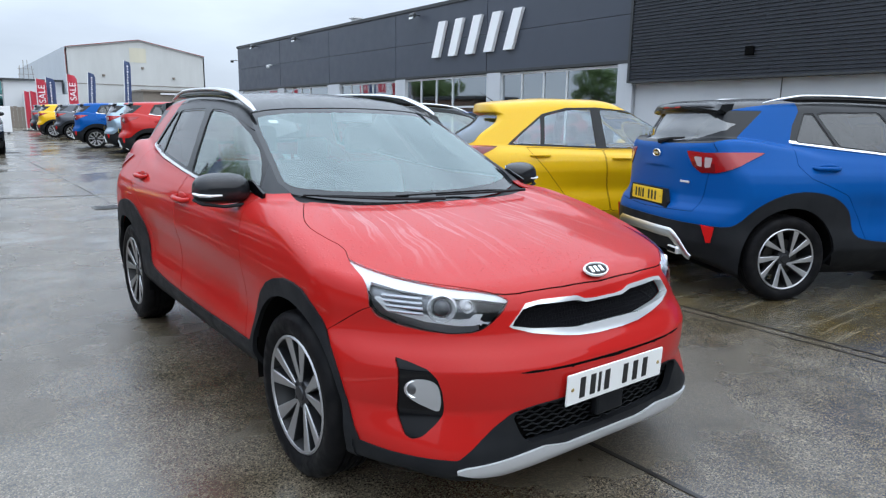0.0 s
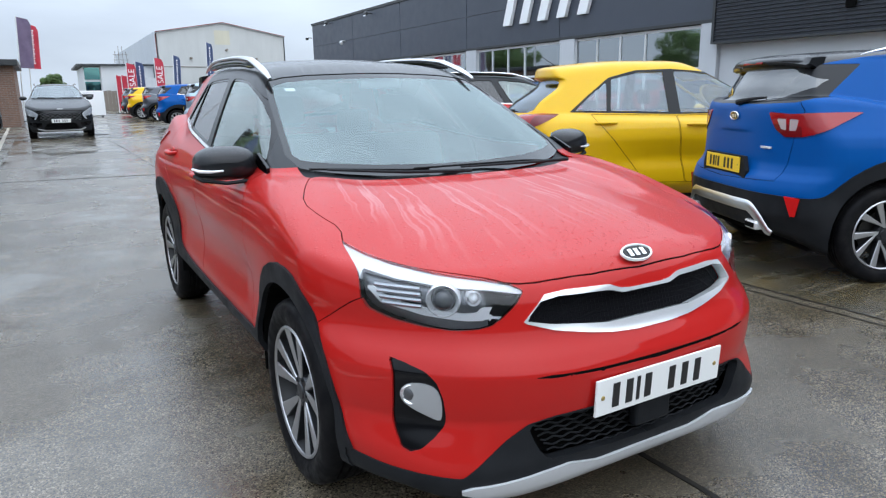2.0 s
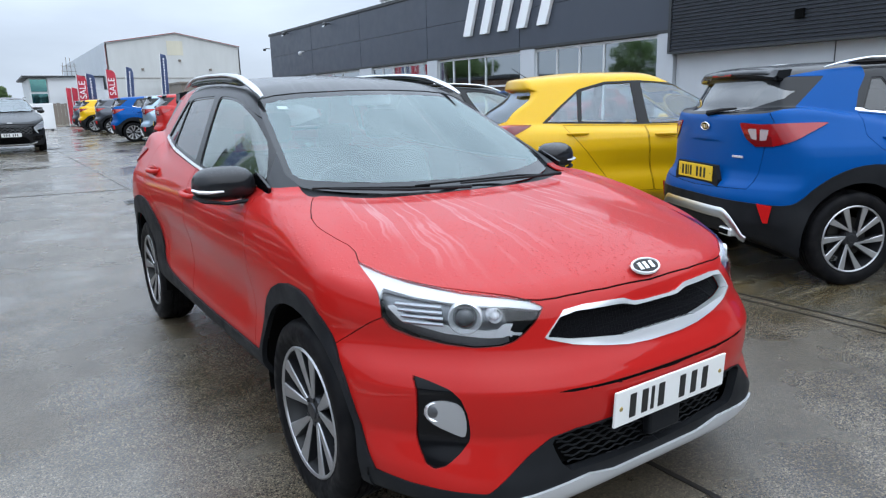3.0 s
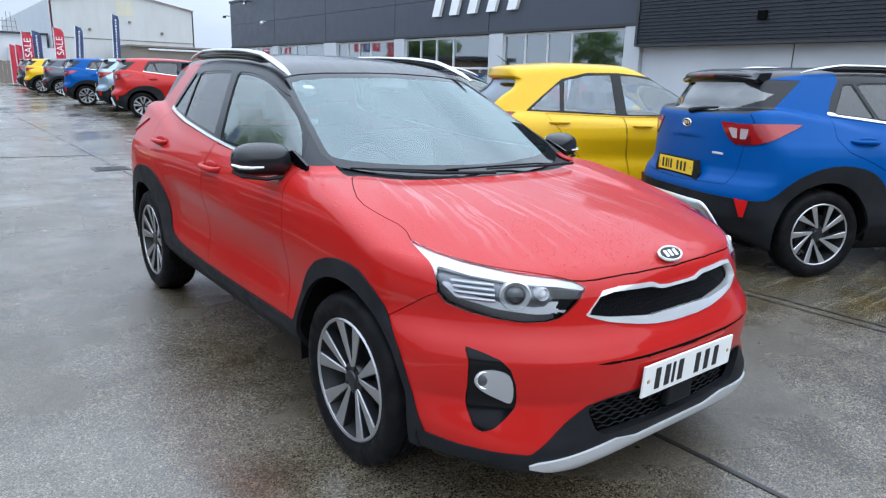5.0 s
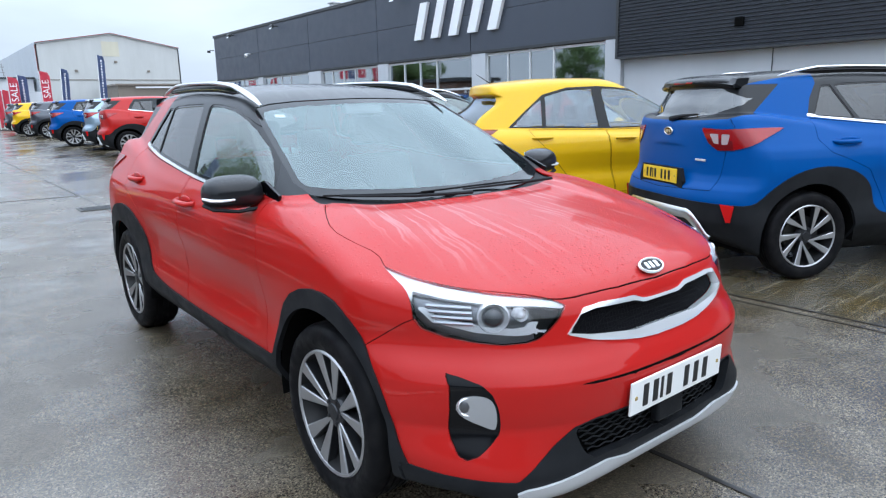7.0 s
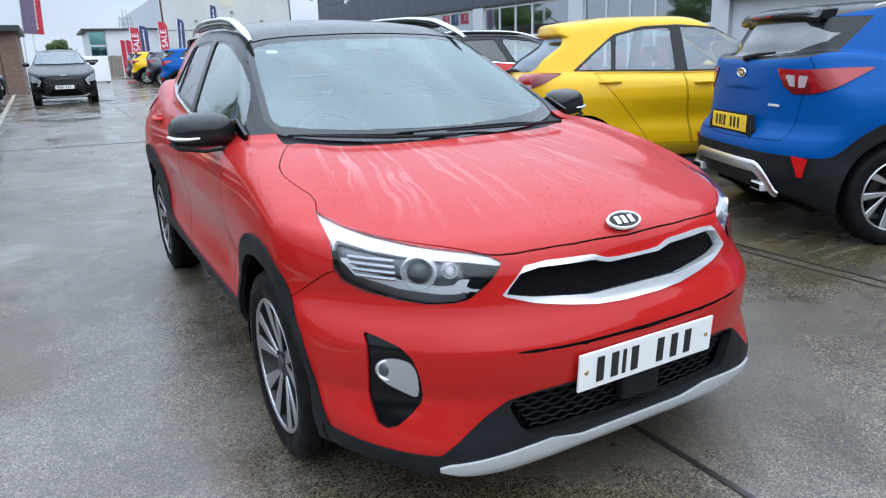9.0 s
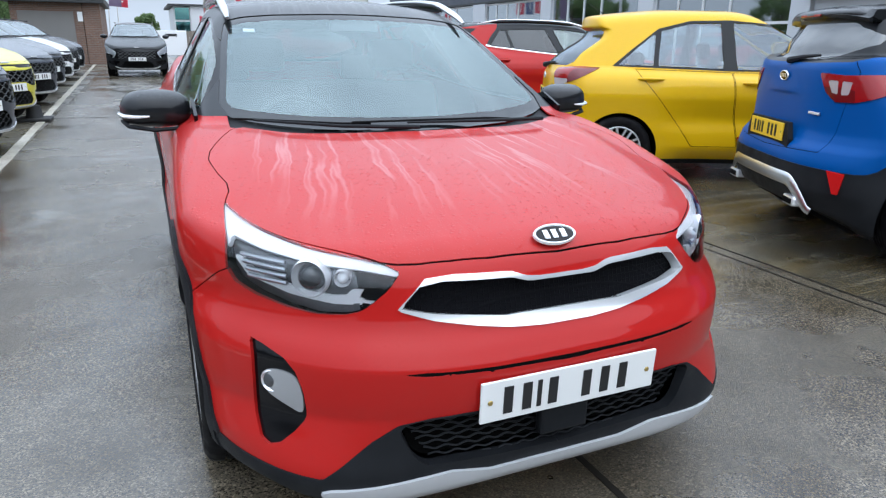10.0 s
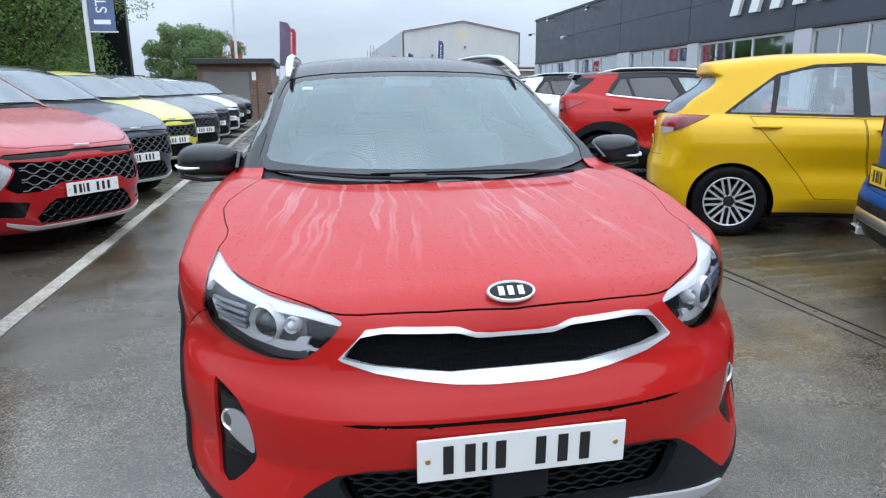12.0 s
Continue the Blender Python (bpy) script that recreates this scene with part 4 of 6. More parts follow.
# ---- white board on the yard ----
wb = thing("sign_board", Matrix.Translation((0, 44, float(level(2, 44)))), "tall white free-standing board on the yard", "board")
wall("board_face", (-.05, -.06, .08), (1.75, .06, 1.52), M_SIGN, wb, .02)
for x in (.15, 1.55):
    wall("foot", (x - .05, -.35, 0), (x + .05, .35, .09), M_FASCIA, wb)
wall("plain_mark", (.55, -.066, 1.17), (1.2, -.058, 1.32), M_INK, wb)
yf = thing("yard_fence", Matrix.Translation((0, 58, float(level(3, 58)))), "low weathered brown boarded fence", "fence")
for k in range(14):
    wall("fence_board", (1.75 + .26 * k, 0, 0), (2.0 + .26 * k, .03, 1.5 + .03 * (k % 3)), M_FENCE, yf)
for z in (.35, 1.2):
    wall("fence_rail", (1.75, .03, z), (5.4, .08, z + .09), M_FENCE, yf)

# ---- flags ----
def feather_flag(x, y, h, cloth_mat, word="", lean=0.0, wide=.52, z0=None, colour="red", bars=5):
    z0 = 1.35 if z0 is None else z0
    t = thing("flag", Matrix.Translation((x, y, float(level(x, y)))) @ Matrix.Rotation(radians(lean), 4, "Y"), f"tall {colour} feather flag on a white pole", "flag", "feather flags")
    bm = bmesh.new()
    tube(bm, [(0, 0, 0), (0, 0, h)], .03, 8)
    part("pole", bm, M_POLE, t)
    part("pole_base", solid((-.25, -.25, 0), (.25, .25, .05), .01), M_FASCIA, t)
    bm = bmesh.new()
    nx, nz = 6, 14
    rows = []
    for j in range(nz + 1):
        u = j / nz
        w = wide * (1 if u < .9 else 1 - (u - .9) * 2)
        rows.append([bm.verts.new((.03 + w * i / nx, .03 * math.sin(i * 1.1 + j * .6 + x), z0 + (h - z0) * u - .1 * (i / nx) * (u > .9))) for i in range(nx + 1)])
    for a, c in zip(rows, rows[1:]):
        for i in range(nx):
            bm.faces.new((a[i], a[i + 1], c[i + 1], c[i]))
    g = bmesh.ops.solidify(bm, geom=bm.faces[:], thickness=.006)
    part("flag_cloth", bm, cloth_mat, t, smooth=True)
    if word:
        for side in (-1,):
            o = writing(word, .52, M_SIGN, t, Matrix.Translation((.03 + wide / 2, -.06, (z0 + h) / 2)) @ Matrix.Rotation(radians(90), 4, "X") @ Matrix.Rotation(radians(90), 4, "Z"))
    else:
        for k in range(bars * 3):
            part("plain_bar", solid((.03 + wide * (.36 + .04 * (k % 3 == 1)), -.055, z0 + .25 + k * (h - z0 - .5) / bars / 3), (.03 + wide * (.56 - .05 * (k % 2)), -.045, z0 + .25 + (k + .6) * (h - z0 - .5) / bars / 3)), M_SIGN, t)
    return t


feather_flag(3.45, 47, 3.2, M_FLAG_RED, "SALE", colour="red")
feather_flag(4.05, 47.6, 3.3, M_FLAG_NAVY, "", colour="navy", wide=.48)
feather_flag(5.15, 47, 3.5, M_FLAG_RED, "SALE", colour="red")
feather_flag(6.15, 47, 3.65, M_FLAG_NAVY, "", 3, colour="navy", wide=.42)
feather_flag(8.35, 47, 4.45, M_FLAG_NAVY, "", 2, colour="navy", wide=.40)
for x in (2.95, 3.28):
    feather_flag(x, 49, 2.5, M_FLAG_RED, "", 0, .40, .2, "plain red", 0)
feather_flag(-2.35, 40, 5.2, M_FLAG_PLUM, "", 3, .6, 2.7, "plum", 0)
feather_flag(-1.95, 41, 4.95, M_FLAG_RED, "", 3, .5, 2.7, "red")
feather_flag(-7.6, 52, 5.4, M_FLAG_RED, "", 0, .8, 3.5, "red")
feather_flag(-6.3, 53, 5.0, M_FLAG_RED, "", 0, .8, 3.4, "red")
feather_flag(-8.4, 55, 5.6, M_FLAG_NAVY, "", 0, .8, 3.5, "navy")

# ---- navy banner on a lamp post, black totem ----
bn = thing("lamp_post", Matrix.Translation((-5.46, 16, float(level(-5.4, 16)))), "white post carrying a navy banner", "post")
bm = bmesh.new()
tube(bm, [(0, 0, 0), (0, 0, 6.5)], [.06, .045], 10)
part("post", bm, M_POLE, bn)
part("banner", solid((.06, -.01, 2.72), (.62, .01, 5.2), .003), M_FLAG_NAVY, bn, "navy banner")
part("plain_bar", solid((.16, -.016, 2.86), (.52, -.011, 2.96)), M_SIGN, bn)
writing("STO", .34, M_SIGN, bn, Matrix.Translation((.36, -.016, 3.42)) @ Matrix.Rotation(radians(90), 4, "X") @ Matrix.Rotation(radians(90), 4, "Z"))
part("banner_arm", solid((.0, -.015, 2.68), (.66, .015, 2.71)), M_POLE, bn)
tt = thing("totem", Matrix.Translation((-6.5, 22, float(level(-6.5, 22)))), "tall black sign totem behind the cars", "totem")
part("totem_slab", solid((-.62, -.15, 0), (.50, .15, 6.0), .03), M_TOTEM, tt)
part("totem_panel", solid((-.56, -.16, .2), (.44, -.15, 5.9), .004), M_TOTEM, tt)
lp = thing("street_lamp", Matrix.Translation((-4.3, 37, float(level(-4.3, 37)))), "thin grey street lamp column", "street lamp")
bm = bmesh.new()
tube(bm, [(0, 0, 0), (0, 0, 8)], [.09, .05], 10)
part("column", bm, M_FRAME, lp)
part("lantern", solid((-.1, -.9, 7.95), (.1, .1, 8.07), .03), M_FRAME, lp)

# ---- brick hut ----
hut = thing("hut", Matrix.Translation((0, 33, float(level(-4, 33)))), "small flat-roofed brick hut with a grey shutter", "hut")
wall("front_wall", (-5.75, 0, 0), (-3.05, .25, 2.55), M_BRICK, hut)
wall("shutter", (-5.5, -.03, .1), (-3.4, .0, 2.2), M_SHUTTER, hut, .01, "closed grey roller shutter")
wall("corner_pier", (-3.02, -.05, 0), (-2.35, .5, 2.55), M_BRICK, hut)
wall("side_wall", (-2.6, .5, 0), (-2.36, 6, 2.55), M_BRICK, hut)
wall("back_wall", (-5.75, 5.8, 0), (-2.6, 6, 2.55), M_BRICK, hut)
wall("roof", (-6.0, -.4, 2.55), (-2.15, 6.3, 2.80), M_FASCIA, hut, .02, "dark flat roof with a deep fascia")
wall("notice", (-3.25, -.05, 1.8), (-3.05, -.03, 2.2), M_SIGN, hut)

# ---- rubber base beside the line ----
rb = thing("barrier_base", Matrix.Translation((-2.56, 11.1, float(level(-2.5, 11)) + .004)), "black rubber barrier base on the ground", "base")
part("foot", solid((-.24, -.24, 0), (.24, .24, .05), .015), M_RUBBERBASE, rb)
bm = bmesh.new()
ring(bm, [(.0001, .24), (.10, .24), (.125, .05), (.13, .04)], Matrix.Rotation(radians(-90), 4, "Y"), 20)
bmesh.ops.recalc_face_normals(bm, faces=bm.faces)
part("socket", bm, M_RUBBERBASE, rb, smooth=True)


# ---- trees ----
def tree(x, y, height, spread, leaf, count, seed, label, base=.35, clumps=26, size=.16, z=None):
    rnd = random.Random(seed)
    z0 = float(level(x, y)) if z is None else z
    t = thing("tree", Matrix.Translation((x, y, z0)), label, "tree")
    bm = bmesh.new()
    top = height * .82
    trunk = [(0.06 * height * .1 * math.sin(k * 1.3 + seed), .05 * math.cos(k + seed), top * k / 7) for k in range(8)]
    tube(bm, trunk, [.035 * height * (1 - k / 9) for k in range(8)], 9)
    part("trunk", bm, M_BARK, t, smooth=True)
    centres = []
    bm = bmesh.new()
    for k in range(clumps):
        a, u = rnd.uniform(0, 2 * math.pi), rnd.uniform(base, .98)
        r = spread * math.sqrt(max(0, 1 - ((u - .58) / .46) ** 2)) * rnd.uniform(.35, 1.0)
        c = Vector((r * math.cos(a), r * math.sin(a), height * u))
        centres.append((c, spread * rnd.uniform(.20, .36)))
        s = Vector((0, 0, max(.12, u - .22) * height * .85))
        mid = (s + c) / 2 + Vector((0, 0, -.05 * height))
        tube(bm, [s, mid, c], [.012 * height, .008 * height, .003 * height], 5, caps=False)
    part("branchwork", bm, M_BARK, t)
    P, T = [], []
    per = max(1, count // clumps)
    for c, r in centres:
        for _ in range(per):
            d = Vector((rnd.gauss(0, 1), rnd.gauss(0, 1), rnd.gauss(0, .8)))
            d = d.normalized() * r * rnd.random() ** .45
            p = c + d
            n1 = Vector((rnd.gauss(0, 1), rnd.gauss(0, 1), rnd.gauss(0, 1))).normalized()
            n2 = n1.orthogonal().normalized()
            L, W = size * rnd.uniform(.6, 1.3), size * rnd.uniform(.3, .6)
            i = len(P)
            P += [tuple(p - n1 * L / 2), tuple(p + n2 * W / 2), tuple(p + n1 * L / 2), tuple(p - n2 * W / 2)]
            T += [(i, i + 1, i + 2), (i, i + 2, i + 3)]
    me = bpy.data.meshes.new("crown")
    me.from_pydata(P, [], T)
    me.materials.append(leaf)
    cr = new("crown", me)
    cr.parent = t
    return t


tree(-8.3, 18.6, 7.0, 3.2, M_LEAF_A, 90000, 3, "leafy green tree behind the parked cars", .18, 130, .095)
tree(-11.5, 19.5, 6.8, 3.2, M_LEAF_A, 36000, 5, "broad green tree behind the parked cars", .2, 70, .13)
tree(-10.5, 29.5, 5.0, 1.8, M_LEAF_B, 14000, 6, "green tree behind the row of parked cars", .15, 36, .14)
tree(-8.3, 45, 5.2, 2.2, M_LEAF_B, 34000, 8, "rounded green tree beyond the hut", .12, 60, .16)
tree(-6.6, 46, 5.0, 2.0, M_LEAF_B, 16000, 9, "smaller green tree beyond the hut", .12, 36, .16)
tree(.4, 130, 4.6, 2.1, M_LEAF_B, 7000, 11, "distant rounded green tree", .1, 40, .4)
rnd = random.Random(2)
P, T = [], []
for k in range(9000):
    x = -70 + 62 * rnd.random()
    y = 150 + 20 * rnd.random()
    z = .5 + (4.5 + 2.5 * noise.noise(Vector((x * .08, 0, 1)))) * rnd.random() ** .7
    n1 = Vector((rnd.gauss(0, 1), rnd.gauss(0, 1), rnd.gauss(0, 1))).normalized()
    n2 = n1.orthogonal().normalized()
    p = Vector((x, y, z))
    i = len(P)
    P += [tuple(p - n1 * .6), tuple(p + n2 * .4), tuple(p + n1 * .6), tuple(p - n2 * .4)]
    T += [(i, i + 1, i + 2), (i, i + 2, i + 3)]
me = bpy.data.meshes.new("far_woods")
me.from_pydata(P, [], T)
me.materials.append(M_LEAF_B)
tagged(new("far_woods", me), "distant band of green trees", "trees", "", "stuff")
# unseen dark walls added behind and left of the camera, to darken low reflections
for nm, lo, hi in (("reflection_wall", (-24, -24.5, 0), (34, -24, 6.0)), ("reflection_wall", (-24, -24, 0), (-23.5, 22, 2.4))):
    tagged(part(nm, solid(lo, hi), M_BACKDROP), "", "", "", "structure")
bank = thing("grass_bank", Matrix.Translation((0, 0, 0)), "low grassy bank beyond the yard", "bank", "", "structure")
bm = bmesh.new()
plate(bm, [(-120, 0), (-120, 1.6), (-8, 1.9), (-4.2, .4), (-4, 0)], 30, Matrix.Translation((0, 95, 0)))
part("bank_earth", bm, M_GRASS, bank)

# ---- the small crossover: panels, lamps, glass, wheels ----
def halves(h):
    H = net(crossover, (-.4, -.06, .12), (1.0, 4.22, 1.56), h)
    return cut(H, lambda P: -P[:, 0])[0]


def circle(y, z, r):
    return lambda P: np.where(P[:, 0] > .45, np.hypot(P[:, 1] - y, P[:, 2] - z) - r, .5)


FRONTAL = lambda P: P[:, 1] < .8
LATERAL = lambda P: P[:, 0] > .3
REARWARD = lambda P: P[:, 1] > 3.5
LAMP = ((.752, .890), (.722, .869), (.68, .853), (.59, .835), (.49, .821), (.44, .809), (.413, .793), (.442, .757), (.477, .726), (.507, .704),
        (.54, .694), (.60, .689), (.66, .696), (.72, .710), (.762, .731), (.777, .765), (.774, .81), (.766, .85))
GRILLE = ((-.4, .760), (.061, .760), (.103, .764), (.144, .779), (.293, .784), (.36, .778), (.394, .744), (.430, .707), (.347, .681), (.24, .661), (.159, .649), (.07, .643), (-.4, .642))
MESH = ((-.4, .749), (.096, .750), (.144, .764), (.32, .770), (.374, .761), (.422, .711), (.347, .697), (.266, .689), (.165, .677), (.124, .678), (-.4, .677))
SLOT = ((-.4, .566), (.24, .571), (.348, .572), (.415, .575), (.452, .582), (.43, .568), (.348, .560), (.215, .557), (-.4, .552))
FOG = ((.746, .614), (.718, .604), (.680, .584), (.660, .555), (.647, .51), (.640, .455), (.641, .432), (.668, .398), (.704, .362), (.730, .350), (.744, .362), (.748, .41), (.748, .53))
FOG_LAMP = ((.737, .512), (.727, .540), (.695, .550), (.664, .540), (.652, .508), (.648, .450), (.654, .438), (.672, .446), (.708, .466), (.731, .488))
VALANCE = ((-.4, .462), (.28, .452), (.37, .447), (.445, .431), (.505, .390), (.572, .332), (.623, .290), (.714, .297), (.775, .303), (.83, .315), (1.0, .32), (1.0, .1), (-.4, .1))
INTAKE = ((-.4, .456), (.36, .449), (.447, .428), (.431, .384), (.403, .332), (.361, .306), (-.4, .281))
SKID = ((-.4, .262), (.20, .262), (.31, .286), (.40, .282), (.60, .266), (.635, .25), (.56, .226), (.45, .208), (-.4, .192))
BONNET = ((-.4, .095), (.143, .098), (.346, .122), (.439, .15), (.49, .19), (.54, .232), (.59, .279), (.64, .342), (.684, .416), (.726, .507), (.757, .575), (.724, .67),
          (.752, .786), (.765, .903), (.705, 1.05), (.640, 1.165), (.56, 1.10), (.40, 1.045), (.28, 1.022), (.10, 1.0), (-.4, .990))
SCREEN = ((-.4, 1.004), (.318, 1.012), (.55, 1.03), (.684, 1.055), (.640, 1.2), (.585, 1.365), (.545, 1.405), (.30, 1.427), (-.4, 1.435))
BLACKTOP = ((1.25, 1.051), (1.31, 1.047), (2.024, 1.053), (2.371, 1.081), (2.925, 1.137), (3.20, 1.168), (3.355, 1.186), (3.30, 1.31), (3.22, 1.415), (3.20, 1.6), (1.2, 1.6))
FRONT_WINDOW = ((1.40, 1.072), (1.45, 1.12), (1.53, 1.175), (1.63, 1.232), (1.78, 1.302), (1.90, 1.343), (2.02, 1.373), (2.14, 1.393), (2.28, 1.406), (2.41, 1.410), (2.425, 1.395), (2.385, 1.32), (2.32, 1.21), (2.25, 1.10), (2.225, 1.082), (2.14, 1.076), (1.9, 1.070))
REAR_WINDOW = ((2.56, 1.414), (2.80, 1.412), (3.02, 1.406), (3.07, 1.395), (3.03, 1.30), (2.98, 1.20), (2.955, 1.160), (2.93, 1.155), (2.6, 1.120), (2.37, 1.098), (2.36, 1.105), (2.42, 1.21), (2.50, 1.34), (2.535, 1.40))
QUARTER_WINDOW = ((3.11, 1.398), (3.18, 1.394), (3.24, 1.29), (3.295, 1.196), (3.285, 1.188), (3.10, 1.170), (3.00, 1.162), (3.005, 1.175), (3.06, 1.29))
BELT_STRIP = ((1.40, 1.043), (2.024, 1.047), (2.371, 1.074), (2.925, 1.129), (3.20, 1.160), (3.365, 1.180), (3.355, 1.20), (3.2, 1.176), (2.925, 1.143), (2.371, 1.087), (2.024, 1.059), (1.4, 1.053))
FRONT_DOOR = ((1.37, 1.05), (1.335, .9), (1.31, .6), (1.295, .44), (1.31, .412), (2.24, .412), (2.27, .6), (2.30, .9), (2.27, 1.06), (2.0, 1.045))
REAR_DOOR = ((2.285, 1.064), (2.312, .9), (2.282, .6), (2.252, .412), (2.74, .412), (2.83, .62), (2.96, .80), (3.12, .87), (3.28, .93), (3.36, 1.02), (3.345, 1.165), (2.9, 1.12))
CLADDING = ((.345, .10), (.380, .305), (.428, .40), (.478, .54), (.562, .665), (.638, .745), (.73, .787), (.90, .785), (1.06, .72), (1.17, .58), (1.215, .47), (1.24, .432), (1.35, .432), (1.9, .428), (2.42, .436), (2.66, .45), (2.82, .475), (2.885, .52), (2.905, .60), (2.93, .675),
            (3.0, .745), (3.12, .808), (3.30, .836), (3.46, .822), (3.60, .775), (3.73, .69), (3.82, .60), (3.90, .568), (4.02, .57), (4.3, .58), (4.3, .1))
TAIL_GLASS = ((-.4, 1.415), (.52, 1.42), (.63, 1.405), (.665, 1.32), (.690, 1.20), (.58, 1.165), (-.4, 1.155))
TAIL_LAMP = ((.42, 1.11), (.60, 1.10), (.92, 1.115), (.92, .98), (.80, .975), (.70, .955), (.58, .95), (.50, 1.0))
TAIL_SWEEP = ((3.60, 1.105), (4.3, 1.13), (4.3, .93), (3.95, .95), (3.78, 1.03))


def stroke_wheel(parent, s, y, z, x, radius, rim, spokes, twin, face, inner, width=.19, broad=.026, root=.8, swirl=0.0, slim=.010):
    """A wheel: tyre with grooves, rim, hub and spokes; s is the side it stands on."""
    m = Matrix.Translation((s * x, y, z)) @ Matrix.Diagonal((s, 1, 1, 1))
    wheel = new("wheel")
    wheel.parent = parent
    k = radius
    bm = bmesh.new()
    prof = [(rim - .012, -.02), (rim + .006, .0), (rim + .03, .012), (k - .035, .012), (k - .012, .0), (k - .003, -.018)]
    for g in range(1, 5):
        c = -.018 - (width - .036) * g / 5
        prof += [(k, c + .006), (k - .008, c + .004), (k - .008, c - .004), (k, c - .006)]
    prof += [(k - .003, -width + .02), (k - .02, -width), (rim + .02, -width + .005), (rim - .01, -width + .03)]
    ring(bm, prof, m, 64)
    bmesh.ops.recalc_face_normals(bm, faces=bm.faces)
    part("tyre", bm, M_TYRE, wheel, smooth=True)
    bm = bmesh.new()
    ring(bm, [(rim - .009, .000), (rim - .014, -.03), (rim - .03, -.06), (rim - .035, -width + .02)], m, 64)
    bmesh.ops.recalc_face_normals(bm, faces=bm.faces)
    rm = part("rim", bm, M_BARREL, wheel, "dark inner wheel rim", smooth=True)
    bm = bmesh.new()
    ring(bm, [(rim + .004, .001), (rim - .002, .006), (rim - .009, .002), (rim - .010, -.002)], m, 64)
    bmesh.ops.recalc_face_normals(bm, faces=bm.faces)
    part("rim_lip", bm, face, rm, smooth=True)
    bm = bmesh.new()
    ring(bm, [(.0001, -.075), (.145, -.075), (.145, -.09), (.0001, -.09)], m, 40)
    bmesh.ops.recalc_face_normals(bm, faces=bm.faces)
    part("brake_disc", bm, M_DISC, wheel, smooth=True)
    bm = bmesh.new()
    ring(bm, [(.0001, -.012), (.028, -.013), (.031, -.018), (.058, -.022), (.066, -.034), (.068, -.06)], m, 32)
    for i in range(5):
        a = 2 * math.pi * (i + .5) / 5
        c = Vector((-.018, .046 * math.cos(a), .046 * math.sin(a)))
        ring(bm, [(.0001, .004), (.008, .003), (.009, -.006)], m @ Matrix.Translation(c), 8)
    bmesh.ops.recalc_face_normals(bm, faces=bm.faces)
    part("hub", bm, inner, wheel, smooth=True)
    for i in range(spokes):
        a0 = 2 * math.pi * i / spokes + .3
        bm, bf = bmesh.new(), bmesh.new()
        for side in ((-1, 1) if twin else (0,)):
            aa, ab = a0 + side * twin * root, a0 + side * twin + swirl
            r0, r1 = .045, rim - .006
            w0, w1 = (slim, broad) if twin else (.02, .03)
            d0, d1 = Vector((0, math.cos(aa), math.sin(aa))), Vector((0, math.cos(ab), math.sin(ab)))
            n0, n1 = Vector((0, -d0.z, d0.y)), Vector((0, -d1.z, d1.y))
            st = []
            for f in (0, .35, .7, 1):
                p = d0 * r0 * (1 - f) + d1 * r1 * f
                q = (n0 * (1 - f) + n1 * f).normalized()
                w = w0 * (1 - f) + w1 * f
                dx = -.022 + .020 * f
                st.append((p, q, w, dx))
            for b, lift, thick, shrink in ((bm, 0, .035, 1.0), (bf, .0025, .004, .9)):
                loops = []
                for p, q, w, dx in st:
                    loops.append([b.verts.new(m @ (p + q * w * shrink * e + Vector((dx + g, 0, 0)))) for e, g in ((-1, lift - thick), (-1, lift - .003), (-.8, lift), (.8, lift), (1, lift - .003), (1, lift - thick))])
                for la, lb in zip(loops, loops[1:]):
                    for j in range(6):
                        b.faces.new((la[j], la[(j + 1) % 6], lb[(j + 1) % 6], lb[j]))
                b.faces.new(loops[0])
                b.faces.new(loops[-1][::-1])
        for b in (bm, bf):
            bmesh.ops.recalc_face_normals(b, faces=b.faces)
        sp = part("spoke", bm, inner, wheel)
        part("spoke_face", bf, face, wheel)
    return wheel


def trim_low(bm, z):
    bmesh.ops.bisect_plane(bm, geom=bm.verts[:] + bm.edges[:] + bm.faces[:], plane_co=(0, 0, z), plane_no=(0, 0, 1), clear_inner=True)


def number_plate(parent, m, face, name="number_plate"):
    """A plate with seven plain dark bars in two groups."""
    bm = solid((-.26, -.004, -.0555), (.26, .004, .0555), .002, m)
    p = part(name, bm, face, parent)
    for i, x in enumerate((-.186, -.133, -.098, -.058, .042, .098, .154)):
        w = .0125 if i != 2 else .006
        part("plate_bar", solid((x - w + .0, -.0065, -.037), (x + w, -.0035, .037), 0, m), M_INK, p)
    for x in (-.235, .235):
        bm = bmesh.new()
        ring(bm, [(.0001, 0), (.006, .0), (.008, -.003)], m @ Matrix.Translation((x, -.0062, 0)) @ Matrix.Rotation(radians(-90), 4, "Z"), 10)
        part("screw_cap", bm, M_SCREW, p)
    return p


